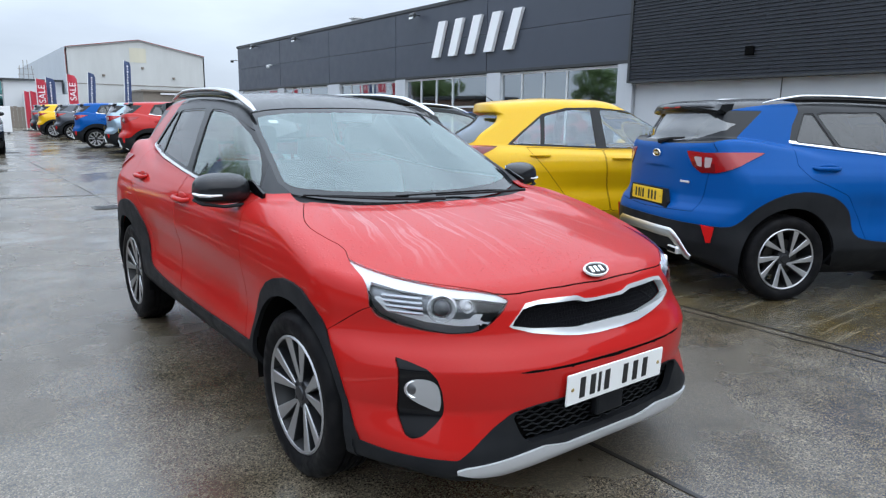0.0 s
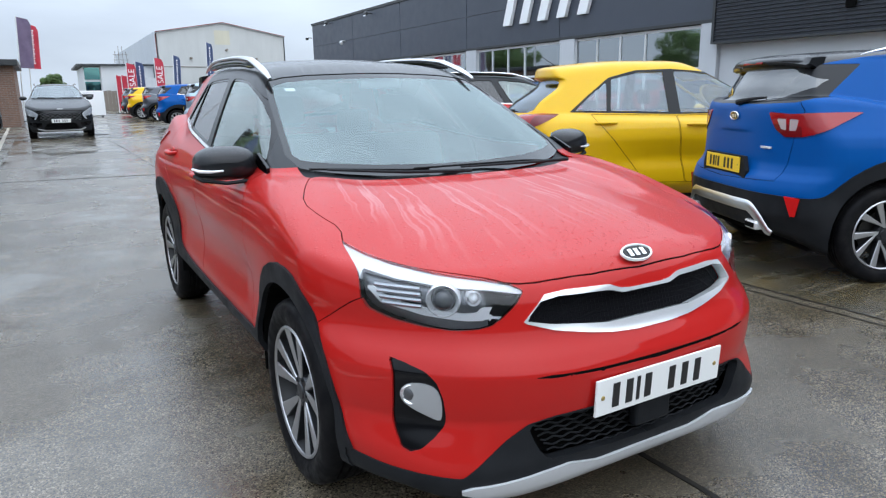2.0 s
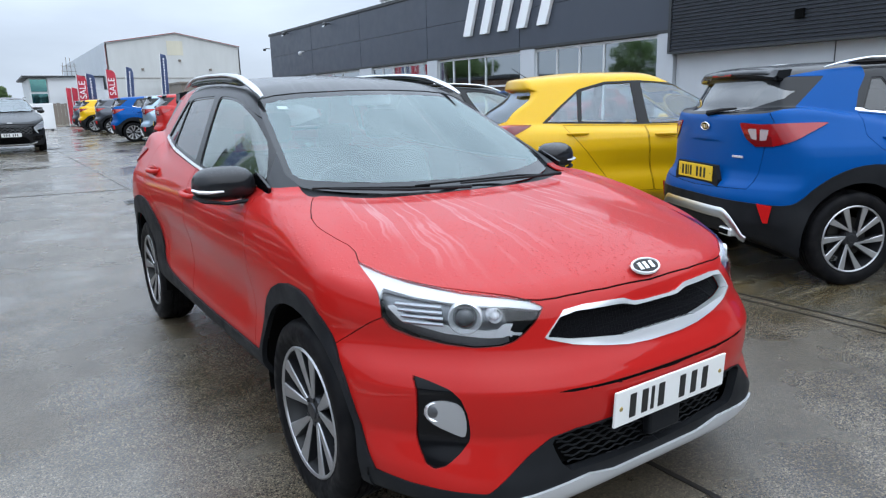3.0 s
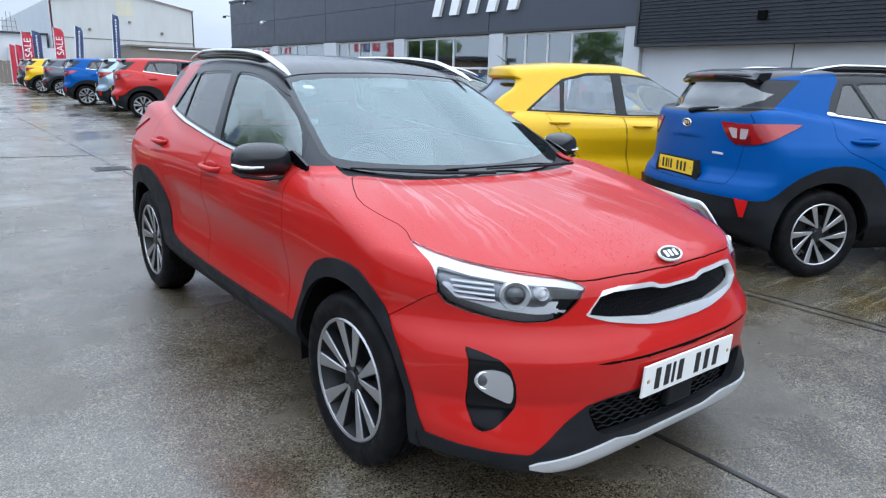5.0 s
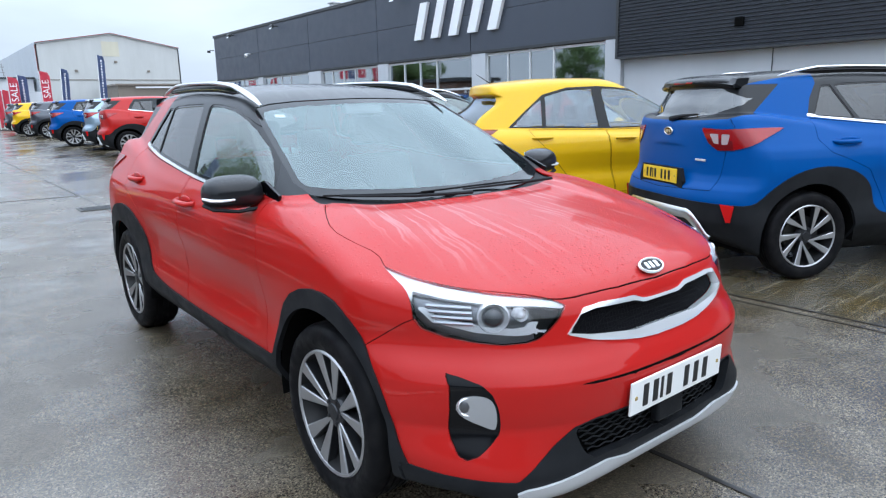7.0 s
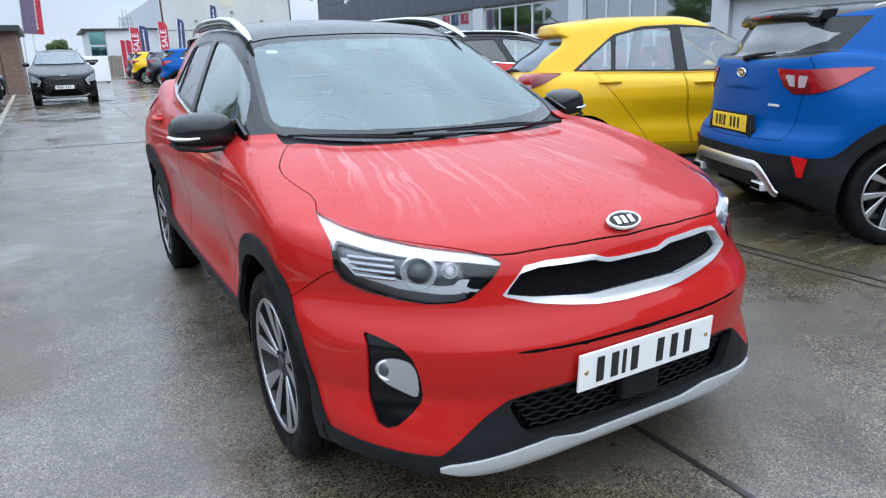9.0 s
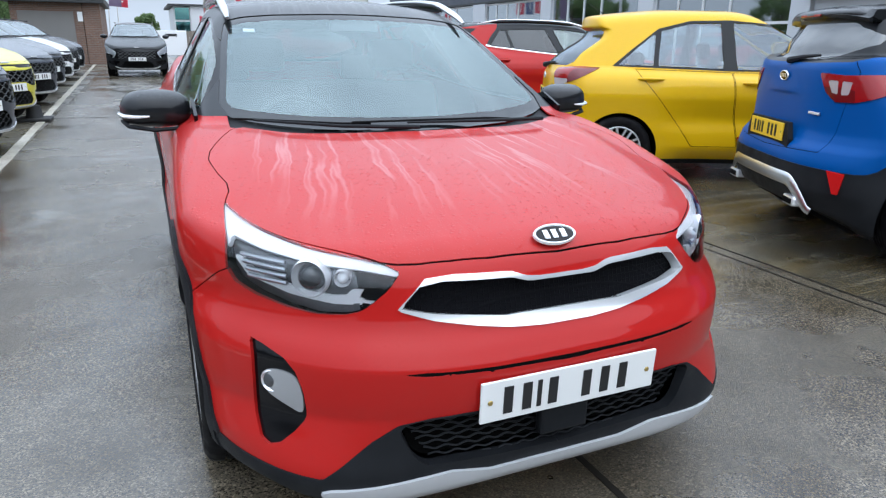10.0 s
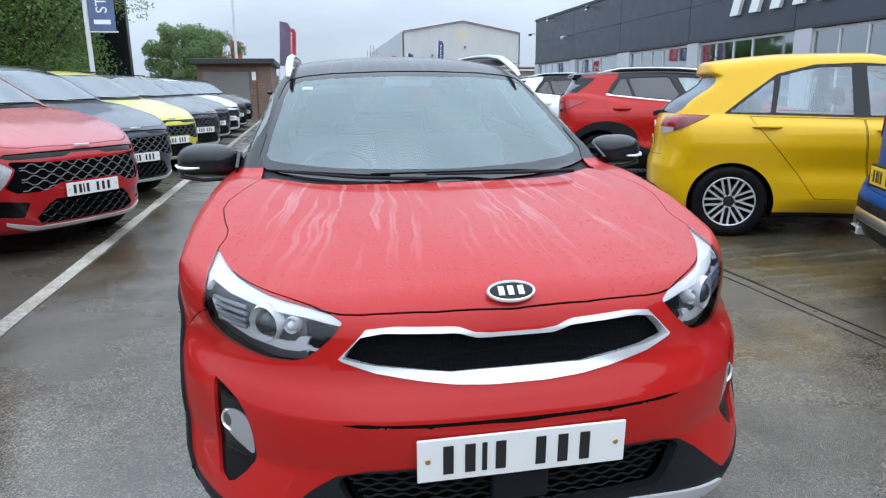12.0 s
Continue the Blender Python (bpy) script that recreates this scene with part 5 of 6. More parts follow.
def oval_badge(parent, m, w=.062, h=.032):
    """An oval badge: chrome rim, black field, three plain pale bars."""
    b = bmesh.new()
    def ell(bm, pts):
        loops = []
        for k, d in pts:
            loops.append([bm.verts.new(m @ Vector((w * k * math.cos(a), d, h * (1 - (1 - k) * w / h) * math.sin(a)))) for a in np.linspace(0, 2 * math.pi, 40, endpoint=False)])
        for la, lb in zip(loops, loops[1:]):
            for j in range(40):
                bm.faces.new((la[j], la[(j + 1) % 40], lb[(j + 1) % 40], lb[j]))
        return loops
    ell(b, [(1.0, .002), (1.0, -.003), (.96, -.006), (.92, -.006), (.88, -.002)])
    bmesh.ops.recalc_face_normals(b, faces=b.faces)
    badge = part("badge", b, M_CHROME, parent, "oval chrome and black badge", smooth=True)
    b = bmesh.new()
    lp = ell(b, [(.9, -.0025), (.5, -.003)])
    b.faces.new(lp[-1])
    part("badge_field", b, M_GLOSSBLACK, badge)
    for x, sl in ((-.026, .0), (-.002, 0), (.024, 0)):
        part("badge_bar", solid((x - .007, -.006, -.013), (x + .007, -.002, .013), 0, m), M_CHROME, badge)
    return badge


def seat(parent, x, y, z, wide=.25):
    b = bmesh.new()
    box(b, (x - wide, y - .05, z), (x + wide, y + .45, z + .14), .05)
    part("seat_cushion", b, M_SEAT, parent, smooth=True)
    b = bmesh.new()
    box(b, (x - wide * .95, -.06, 0), (x + wide * .95, .07, .58), .05, Matrix.Translation((0, y + .45, z + .08)) @ Matrix.Rotation(radians(-18), 4, "X"))
    part("seat_back", b, M_SEAT, parent, smooth=True)
    b = bmesh.new()
    box(b, (x - .13, -.045, 0), (x + .13, .045, .17), .04, Matrix.Translation((0, y + .66, z + .69)) @ Matrix.Rotation(radians(-12), 4, "X"))
    part("headrest", b, M_SEAT, parent, smooth=True)


def cabin(parent, dash_y, seat_y, rear_y, half=.68, floor=.35, dash=.93):
    b = bmesh.new()
    box(b, (-half, dash_y - .05, dash - .35), (half, dash_y + .42, dash + .01), .06)
    part("dashboard", b, M_DASH, parent, smooth=True)
    part("cabin_floor", solid((-half, dash_y, floor - .05), (half, rear_y + .7, floor)), M_DASH, parent)
    for x in (-.36, .36):
        seat(parent, x, seat_y, floor + .12)
    b = bmesh.new()
    box(b, (-half + .06, rear_y, floor + .1), (half - .06, rear_y + .45, floor + .3), .05)
    box(b, (-half + .06, -.06, 0), (half - .06, .06, .55), .05, Matrix.Translation((0, rear_y + .5, floor + .2)) @ Matrix.Rotation(radians(-20), 4, "X"))
    part("rear_bench", b, M_SEAT, parent, smooth=True)
    for x in (-.42, .42):
        part("rear_headrest", solid((x - .12, rear_y + .64, floor + .72), (x + .12, rear_y + .74, floor + .88), .03), M_SEAT, parent, smooth=True)
    b = bmesh.new()
    m = Matrix.Translation((-.36, seat_y - .28, dash + .0)) @ Matrix.Rotation(radians(-90), 4, "Z") @ Matrix.Rotation(radians(-25), 4, "Y")
    prof = [(.18 + .014 * math.cos(a), .014 * math.sin(a)) for a in np.linspace(0, 2 * math.pi, 8, endpoint=False)]
    ring(b, prof, m, 32, closed=True)
    bmesh.ops.recalc_face_normals(b, faces=b.faces)
    part("steering_wheel", b, M_DASH, parent, smooth=True)
    return parent


def build_crossover(m, h, paint, top, label, glass=None):
    R = crossover
    car = thing("car", m, label, "car")
    A = halves(h)
    half_cuts = {}

    def take(name, g):
        nonlocal A
        half_cuts[name], A = cut(A, g)
        return half_cuts[name]

    def both(name, M, mat, off=0.0, label="", hem=0.0, parent=None):
        return [skin(name, M, mat, parent or car, R, off, label, hem), skin(name, mirrored(M), mat, parent or car, R, off, "", hem)]
    _, A = cut(A, circle(.83, .33, .383))
    _, A = cut(A, circle(3.41, .33, .383))
    # front face
    lamp = take("lamp", inside(LAMP, 0, 2, FRONTAL))
    gr = take("grille", inside(GRILLE, 0, 2, FRONTAL))
    slot = take("slot", inside(SLOT, 0, 2, FRONTAL))
    fog = take("fog", inside(FOG, 0, 2, FRONTAL))
    val = take("valance", inside(VALANCE, 0, 2, lambda P: P[:, 1] < .42))
    # glass and black upper body
    ws = take("screen", inside(SCREEN, 0, 2, lambda P: (P[:, 1] > .9) & (P[:, 1] < 2.3), 1))
    tg = take("tail_glass", lambda P: np.maximum(inside(TAIL_GLASS, 0, 2, REARWARD, 1)(P), 3.81 - P[:, 1] - 1.25 * (P[:, 2] - 1.17)))
    seals = []

    def glazed(pts):
        g = inside(pts, 1, 2, LATERAL)
        rim = take("rim", lambda P: g(P) - .007)
        glass, rim = cut(rim, lambda P: g(P) + .003)
        seals.append(rim)
        return glass
    fw, rw, qw = glazed(FRONT_WINDOW), glazed(REAR_WINDOW), glazed(QUARTER_WINDOW)
    strip = take("strip", inside(BELT_STRIP, 1, 2, LATERAL))
    blk_side = take("blk", inside(BLACKTOP, 1, 2, lambda P: P[:, 2] > 1.0))
    blk_roof = take("blk2", lambda P: np.where(P[:, 2] > 1.34, P[:, 0] - .50, .5))
    # rear
    tl = take("tl", lambda P: np.maximum(inside(TAIL_LAMP, 0, 2, lambda Q: Q[:, 1] > 3.5)(P), inside(TAIL_SWEEP, 1, 2)(P)))
    clad = take("clad", inside(CLADDING, 1, 2, lambda P: (P[:, 0] > .3) | (P[:, 1] > 3.3), 1))
    # panels in body colour
    bon, g1, A = seam(A, inside(BONNET, 0, 1, lambda P: P[:, 2] > .6, 1), .0017)
    cowl, A = cut(A, inside(((-.4, .9), (.5, 1.0), (.66, 1.16), (.655, 1.29), (.4, 1.2), (-.4, 1.1)), 0, 1, lambda P: (P[:, 2] > .9) & (P[:, 2] < 1.2)))
    fd, g2, A = seam(A, inside(FRONT_DOOR, 1, 2, LATERAL), .0019)
    rd, g3, A = seam(A, inside(REAR_DOOR, 1, 2, LATERAL), .0019)
    bum, g4, A = seam(A, inside(((-.1, .1), (-.1, 1.2), (.30, 1.2), (.30, .82), (.44, .745), (.575, .648), (.58, .1)), 1, 2, None), .0015)
    tgate, g5, A = seam(A, inside(((-.4, 1.35), (.62, 1.19), (.68, 1.12), (.64, .95), (.60, .66), (-.4, .62)), 0, 2, REARWARD), .002)
    skin("bonnet_gap", whole(g1), M_GAP, car, R, -.004)
    both("front_door_gap", g2, M_GAP, -.004)
    both("rear_door_gap", g3, M_GAP, -.004)
    for piece in islands(g4):
        both("bumper_gap", piece, M_GAP, -.004)
    skin("tailgate_gap", whole(g5), M_GAP, car, R, -.004)
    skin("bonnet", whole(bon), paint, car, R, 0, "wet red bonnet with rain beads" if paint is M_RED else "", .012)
    skin("front_bumper", whole(bum), paint, car, R, 0, "", .01)
    both("front_door", fd, paint, hem=.008)
    both("rear_door", rd, paint, hem=.008)
    skin("tailgate", whole(tgate), paint, car, R, 0, "", .006)
    both("body_side", A, paint, hem=.006)
    upper = joined(blk_side, blk_roof)
    crown, pillars = cut(upper, lambda P: np.where(P[:, 2] > 1.38, P[:, 0] - .545, .5))
    skin("roof", whole(crown), top, car, R, 0, "wet roof with rain beads", .002)
    both("pillar", pillars, M_PILLAR, 0, "black window pillars", .002)
    skin("cowl", whole(cowl), M_PLASTIC, car, R, -.012, "black plastic cowl below the windscreen")
    # windscreen with its dark ceramic border
    inner, frit = cut(ws, lambda P: inside(SCREEN, 0, 2, None, 1)(P) + .024 + .014 * np.clip((1.10 - P[:, 2]) / .05, 0, 1))
    wsp = skin("windscreen", whole(inner), M_WINDSCREEN, car, R, -.003)
    wsp.visible_shadow = False
    skin("windscreen_border", whole(frit), M_FRIT, car, R, -.003)
    inner, frit = cut(tg, lambda P: inside(TAIL_GLASS, 0, 2, None, 1)(P) + .025 + .075 * np.clip((P[:, 0] - .36) / .22, 0, 1))
    skin("rear_window", whole(inner), M_REARGLASS, car, R, -.003)
    skin("rear_window_border", whole(frit), M_PILLAR, car, R, -.002)
    for ob in both("front_window", fw, M_SIDEGLASS, -.006):
        ob.visible_shadow = False
    both("rear_side_window", rw, M_PRIVACY, -.006)
    both("quarter_window", qw, M_PRIVACY, -.006)
    for sl in seals:
        both("window_seal", sl, M_GLOSSBLACK, -.003, hem=.006)
    both("belt_strip", strip, M_CHROME, .003, hem=.006)
    # cladding
    both("wheel_arch_cladding", clad, M_PLASTIC, .009, "textured black plastic cladding", .02)
    # grille: chrome frame round a recessed mesh
    msh, chrome = cut(gr, inside(MESH, 0, 2, FRONTAL))
    skin("grille_frame", whole(chrome), M_CHROME, car, R, .004, "bright chrome grille surround", .03)
    skin("grille_mesh", whole(msh), M_GRILLE, car, R, -.03, "black upper grille")
    skin("bumper_slot", whole(slot), M_GAP, car, R, -.001)
    # lower valance, intake and silver skid
    sk, val = cut(val, inside(SKID, 0, 2))
    it, val = cut(val, inside(INTAKE, 0, 2, None, 1))
    skin("lower_valance", whole(val), M_PLASTIC, car, R, .004, "textured black lower bumper", .03)
    skin("skid_plate", whole(sk), M_SILVER, car, R, .012, "silver skid plate", .02)
    skin("intake_back", whole(it), M_GAP, car, R, -.05)
    for i in range(8):
        z = .302 + .0185 * i
        w = .35 + .0115 * i
        b = bmesh.new()
        pts = [(x, float(CF0(z) + .79 * abs(x) ** 3.6) + .020, z + .0055 * math.sin(x * 2 * math.pi / .055 + math.pi * i) * .7) for x in np.linspace(-w, w, 97)]
        tube(b, pts, .0035, 6, .8)
        part("intake_bar", b, M_PLASTIC, car, smooth=True)
    part("radar_cover", solid((-.07, .018, .335), (.075, .05, .43), .008), M_PLASTIC, car)
    # fog lamps in glossy black pods
    fl, pod = cut(fog, inside(FOG_LAMP, 0, 2, None, 1))
    both("fog_pod", pod, M_GLOSSBLACK, -.010, hem=.006)
    both("fog_reflector", fl, M_FOGBOWL, -.006, hem=.012)
    for s in (-1, 1):
        b = bmesh.new()
        mm = Matrix.Translation((s * .702, .253, .512)) @ Matrix.Rotation(radians(s * 32 - 90), 4, "Z")
        ring(b, [(.031, -.01), (.031, .006), (.028, .010), (.024, .006)], mm, 28)
        bmesh.ops.recalc_face_normals(b, faces=b.faces)
        part("fog_lamp", b, M_CHROME, car, smooth=True)
        b = bmesh.new()
        ring(b, [(.025, .004), (.016, .009), (.0001, .012)], mm, 24)
        bmesh.ops.recalc_face_normals(b, faces=b.faces)
        part("fog_lens", b, M_BOWL, car, smooth=True)
    # headlamps
    lamp_y = lambda x, z: float(CF0(z) + CFC(z) * abs(x) ** CFE(z))
    both("headlamp_lens", lamp, M_LENS, .001)
    inner_dark, bowl = cut(lamp, lambda P: P[:, 0] - .515)
    both("headlamp_bowl", bowl, M_BOWL, -.034)
    both("headlamp_housing", inner_dark, M_DEEP, -.034)
    drl = inside(((.752, .895), (.68, .86), (.59, .842), (.49, .829), (.40, .80), (.42, .785), (.50, .800), (.60, .808), (.70, .825), (.755, .845), (.782, .80), (.79, .87)), 0, 2)
    low = inside(((.44, .722), (.50, .716), (.57, .712), (.66, .722), (.745, .748), (.772, .80), (.755, .80), (.73, .765), (.65, .742), (.57, .732), (.54, .736), (.525, .752), (.50, .752), (.515, .727)), 0, 2)
    lit, _ = cut(lamp, drl)
    hook, _ = cut(lamp, low)
    both("daylight_strip", lit, M_LENS_WHITE, -.010, "bright daytime running strip", .014)
    both("lamp_trim", hook, M_DRL, -.020, "", .01)
    for s in (-1, 1):
        for x, z, r, d in ((.600, .766, .034, .030), (.532, .772, .015, .030)):
            y = lamp_y(x, z) + d
            nx, ny = (.62, -.78) if x > .58 else (.4, -.92)
            mm = Matrix.Translation((s * x, y, z)) @ Matrix.Rotation(math.atan2(ny, s * nx), 4, "Z")
            b = bmesh.new()
            ring(b, [(r * 1.42, -.02), (r * 1.45, .004), (r * 1.32, .012), (r * 1.02, -.006)], mm, 32)
            bmesh.ops.recalc_face_normals(b, faces=b.faces)
            part("projector_ring", b, M_LENS_WHITE, car, smooth=True)
            b = bmesh.new()
            ring(b, [(r, -.008), (r * .92, .006), (r * .7, .014), (r * .4, .019), (.0001, .021)], mm, 28)
            bmesh.ops.recalc_face_normals(b, faces=b.faces)
            part("projector_lens", b, M_LENSBALL if x > .55 else M_LENS_WHITE, car, smooth=True)
        for row in range(4):
            z = .747 + .0165 * row
            b = bmesh.new()
            tube(b, [(s * x, lamp_y(x, z) + .024, z + .06 * (x - .65)) for x in np.linspace(.650, .728 + .004 * row, 7)], .0052, 6, 1.15)
            part("reflector_rib", b, M_FIN, car, smooth=True)
    # tail lamps, reflectors, silver rear skid
    ta, tr = cut(tl, inside(((.50, 1.07), (.575, 1.068), (.585, .995), (.545, 1.0)), 0, 2))
    tb, tr = cut(tr, inside(((.60, 1.068), (.66, 1.065), (.65, .995), (.605, .99)), 0, 2))
    tw = joined(ta, tb)
    tdark, tr = cut(tr, inside(((.40, 1.03), (.60, 1.035), (.68, 1.02), (.70, .9), (.4, .9)), 0, 2))
    both("tail_lamp_lower", tdark, M_LENS_DARK, .008, "smoked lower lamp", .012)
    both("tail_lamp", tr, M_LENS_RED, .008, "red tail lamp", .012)
    both("tail_lamp_cell", tw, M_LENS_SMOKED, .006, "", .008)
    for s in (-1, 1):
        b = bmesh.new()
        tri = [(-.05, .07), (.05, .06), (.03, -.06), (.0, -.06)]
        plate(b, [(px * s, pz) for px, pz in tri], .012, Matrix.Translation((s * .745, 4.005, .505)) @ Matrix.Rotation(radians(s * -40), 4, "Z") @ Matrix.Translation((0, .0, 0)))
        part("rear_reflector", b, M_REFLECTOR, car)
    b = bmesh.new()
    pts = [(x, 4.148 - .42 * abs(x) ** 3.6, .47 - .16 * min(1, max(0, abs(x) - .42) / .2) ** 1.4) for x in np.linspace(-.64, .64, 41)]
    tube(b, pts, [.006 + .006 * min(1, (.66 - abs(p[0])) / .2) for p in pts], 8, 3.2)
    part("rear_skid", b, M_RAIL, car, "silver rear skid trim", smooth=True)
    for s in (-1, 1):
        ex = part("exhaust_trim", solid((s * .47 - .075, 4.05, .315), (s * .47 + .075, 4.128, .375), .014), M_CHROME, car)
        part("exhaust_mouth", solid((s * .47 - .060, 4.12, .327), (s * .47 + .060, 4.131, .363), .003), M_GAP, ex)
    b = bmesh.new()
    plate(b, [(-.32, .61), (.32, .61), (.33, .70), (.29, .80), (-.29, .80), (-.33, .70)], .03, Matrix.Translation((0, 4.088, 0)))
    part("plate_recess", b, M_PLASTIC, car, "dark plastic panel round the rear plate")
    # wheel housings
    for y in (.83, 3.41):
        for s in (-1, 1):
            b = bmesh.new()
            mm = Matrix.Translation((s * .855, y, .33)) @ Matrix.Diagonal((s, 1, 1, 1))
            ring(b, [(.386, 0), (.386, -.30), (.0001, -.30)], mm, 40)
            trim_low(b, .27)
            part("wheel_housing", b, M_GAP, car)
            stroke_wheel(car, s, y, .326, .856, .326, .228, 5, .27, M_ALLOY_FACE, M_ALLOY_DARK, .19, .031, .45, 0, .008)
    part("underbody", solid((-.70, .35, .19), (.70, 3.85, .30), .02), M_GAP, car)
    # mirrors
    for s in (-1, 1):
        T = Matrix.Translation((s * .885, 1.475, 1.055)) @ Matrix.Rotation(radians(s * 10), 4, "Z")
        b = bmesh.new()
        bmesh.ops.create_uvsphere(b, u_segments=28, v_segments=18, radius=1)
        for v in b.verts:
            x, y, z = v.co
            y = max(y, -1) if y < 0 else min(y, .28)
            sx = .125 * (1 if x * s > 0 else .95)
            v.co = T @ Vector((math.copysign(abs(x) ** .7, x) * sx, y * .085, math.copysign(abs(z) ** .75, z) * (.078 if z > 0 else .058)))
        mir = part("door_mirror", b, top, car, "gloss black door mirror", smooth=True)
        b = bmesh.new()
        pts = [(s * x, y, z) for x, y, z in ((.012, -.088, -.012), (.06, -.084, -.014), (.10, -.066, -.012), (.124, -.03, -.006))]
        tube(b, [T @ Vector(p) for p in pts], [.005, .008, .009, .006], 6, .8)
        part("indicator", b, M_LENS_WHITE, mir, smooth=True)
        b = bmesh.new()
        tube(b, [T @ Vector(p) for p in [(s * x, y, z) for x, y, z in ((-.09, -.05, -.058), (0, -.075, -.062), (.09, -.055, -.05), (.118, -.01, -.035))]], .010, 6, .8)
        part("mirror_lower", b, M_PLASTIC, mir, smooth=True)
        b = bmesh.new()
        plate(b, [(-.105, -.05), (.105, -.045), (.112, .045), (-.09, .062)], .004, T @ Matrix.Translation((0, .026, 0)))
        part("mirror_pane", b, M_MIRROR, mir)
        b = bmesh.new()
        tube(b, [(s * .735, 1.50, 1.03), (s * .78, 1.48, 1.035), (s * .82, 1.475, 1.04)], [.05, .034, .034], 10, .8)
        part("mirror_stalk", b, M_PLASTIC, mir, smooth=True)
        b = bmesh.new()
        plate(b, [(1.31, 1.05), (1.33, .985), (1.56, 1.035), (1.52, 1.085), (1.44, 1.10)], .012, Matrix.Translation((s * .765, 0, 0)) @ Matrix.Rotation(radians(90), 4, "Z") @ Matrix.Diagonal((1, -1, 1, 1)))
        part("mirror_base", b, M_GLOSSBLACK, mir)
        # door handles in body colour with a scoop behind
        for y, z, x in ((2.185, .952, .862), (3.13, 1.003, .835)):
            b = bmesh.new()
            tube(b, [(s * (x - .012), y - .115, z), (s * (x + .018), y - .085, z - .006), (s * (x + .030), y, z - .004), (s * (x + .018), y + .085, z - .004), (s * (x - .012), y + .115, z + .002)], [.012, .016, .017, .016, .012], 10, .9)
            hd = part("door_handle", b, paint, car, smooth=True)
            b = bmesh.new()
            bmesh.ops.create_uvsphere(b, u_segments=16, v_segments=8, radius=1, matrix=Matrix.Translation((s * (x - .004), y - .01, z + .012)) @ Matrix.Diagonal((.008, .07, .020, 1)))
            part("handle_scoop", b, paint, hd, smooth=True)
        # roof rails
        b = bmesh.new()
        ys = np.linspace(0, 1, 41)
        pts, rad = [], []
        for u in ys:
            y = 1.88 + 1.62 * u
            lift = .050 * min(1, (u / .20) ** .8) if u < .20 else (.050 if u < .8 else .050 * ((1 - u) / .2) ** .8)
            x = .560 - .045 * u ** 1.3
            base = float(CTR(y)) - .042 * (x / .55) ** 2.4
            pts.append((s * x, y, base + lift - .006))
            rad.append(.008 + .011 * min(1, u / .06, (1 - u) / .08) - .006 * min(1, max(0, u - .2) / .3))
        tube(b, pts, rad, 10, .75)
        rail = part("roof_rail", b, M_RAIL, car, "silver roof rail", smooth=True)
        b = bmesh.new()
        tube(b, [(s * (.553 - .034 * k / 12), 2.14 + .098 * k, float(CTR(2.14 + .098 * k)) - .042 + .018) for k in range(13)], [.006] + [.016] * 11 + [.006], 8, 1.2)
        part("rail_foot", b, M_GLOSSBLACK, rail, smooth=True)
    # wipers
    for a, c, e in (((-.02, 1.00, 1.018), (-.30, 1.03, 1.028), (-.58, 1.15, 1.045)), ((.52, 1.04, 1.028), (.28, 1.02, 1.030), (-.06, 1.015, 1.034))):
        b = bmesh.new()
        tube(b, [a, c, e], [.008, .006, .004], 8)
        wp = part("wiper", b, M_PLASTIC, car, smooth=True)
        b = bmesh.new()
        tube(b, [(c[0] * .6 + a[0] * .4, c[1] + .02, c[2] + .002), (c[0], c[1] + .035, c[2] + .006), (e[0] - .06 if e[0] < -.3 else e[0] - .2, e[1] + .03, e[2] + .004)], .0036, 6, 1.2)
        part("wiper_blade", b, M_TYRE, wp, smooth=True)
    # badge, plates, aerial
    mm = Matrix.Translation((0, .118, .847)) @ Matrix.Rotation(radians(-52), 4, "X")
    oval_badge(car, mm)
    oval_badge(car, Matrix.Translation((0, 4.062, 1.075)) @ Matrix.Rotation(radians(180), 4, "Z") @ Matrix.Rotation(radians(5), 4, "X"))
    part("model_badge", solid((-.06, -.004, -.008), (.06, .004, .008), .002, Matrix.Translation((-.43, 4.036, .872)) @ Matrix.Rotation(radians(4), 4, "Z")), M_CHROME, car)
    number_plate(car, Matrix.Translation((0, -.004, .482)) @ Matrix.Rotation(radians(3), 4, "X"), M_PLATE_W)
    number_plate(car, Matrix.Translation((0, 4.125, .735)) @ Matrix.Rotation(radians(180), 4, "Z"), M_PLATE_Y, "rear_number_plate")
    b = bmesh.new()
    plate(b, [(3.42, 0), (3.60, 0), (3.60, .055), (3.56, .058)], .02, Matrix.Translation((.01, 0, 1.45)) @ Matrix.Rotation(radians(90), 4, "Z"))
    part("aerial_fin", b, top, car)
    b = bmesh.new()
    loops = []
    for x in np.linspace(-.50, .50, 33):
        k = .05 * abs(x / .56) ** 2.4
        end = 3.955 - .13 * abs(x / .56) ** 2.4
        lows = 1.432 - k - .006 * abs(x / .56) ** 4
        loops.append([b.verts.new((x, y, z)) for y, z in ((3.72, float(CTR(3.72)) - k + .002), (3.82, float(CTR(3.82)) - k + .006), (end - .02, 1.462 - k), (end, 1.452 - k), (end - .006, 1.434 - k), (end - .10, lows), (3.83, lows - .004), (3.74, 1.44 - k))])
    for la, lb in zip(loops, loops[1:]):
        for j in range(8):
            b.faces.new((la[j], lb[j], lb[(j + 1) % 8], la[(j + 1) % 8]))
    b.faces.new(loops[0])
    b.faces.new(loops[-1][::-1])
    bmesh.ops.recalc_face_normals(b, faces=b.faces)
    sp = part("roof_spoiler", b, top if top is M_BLACKPAINT else M_GLOSSBLACK, car, "gloss black roof spoiler", smooth=True)
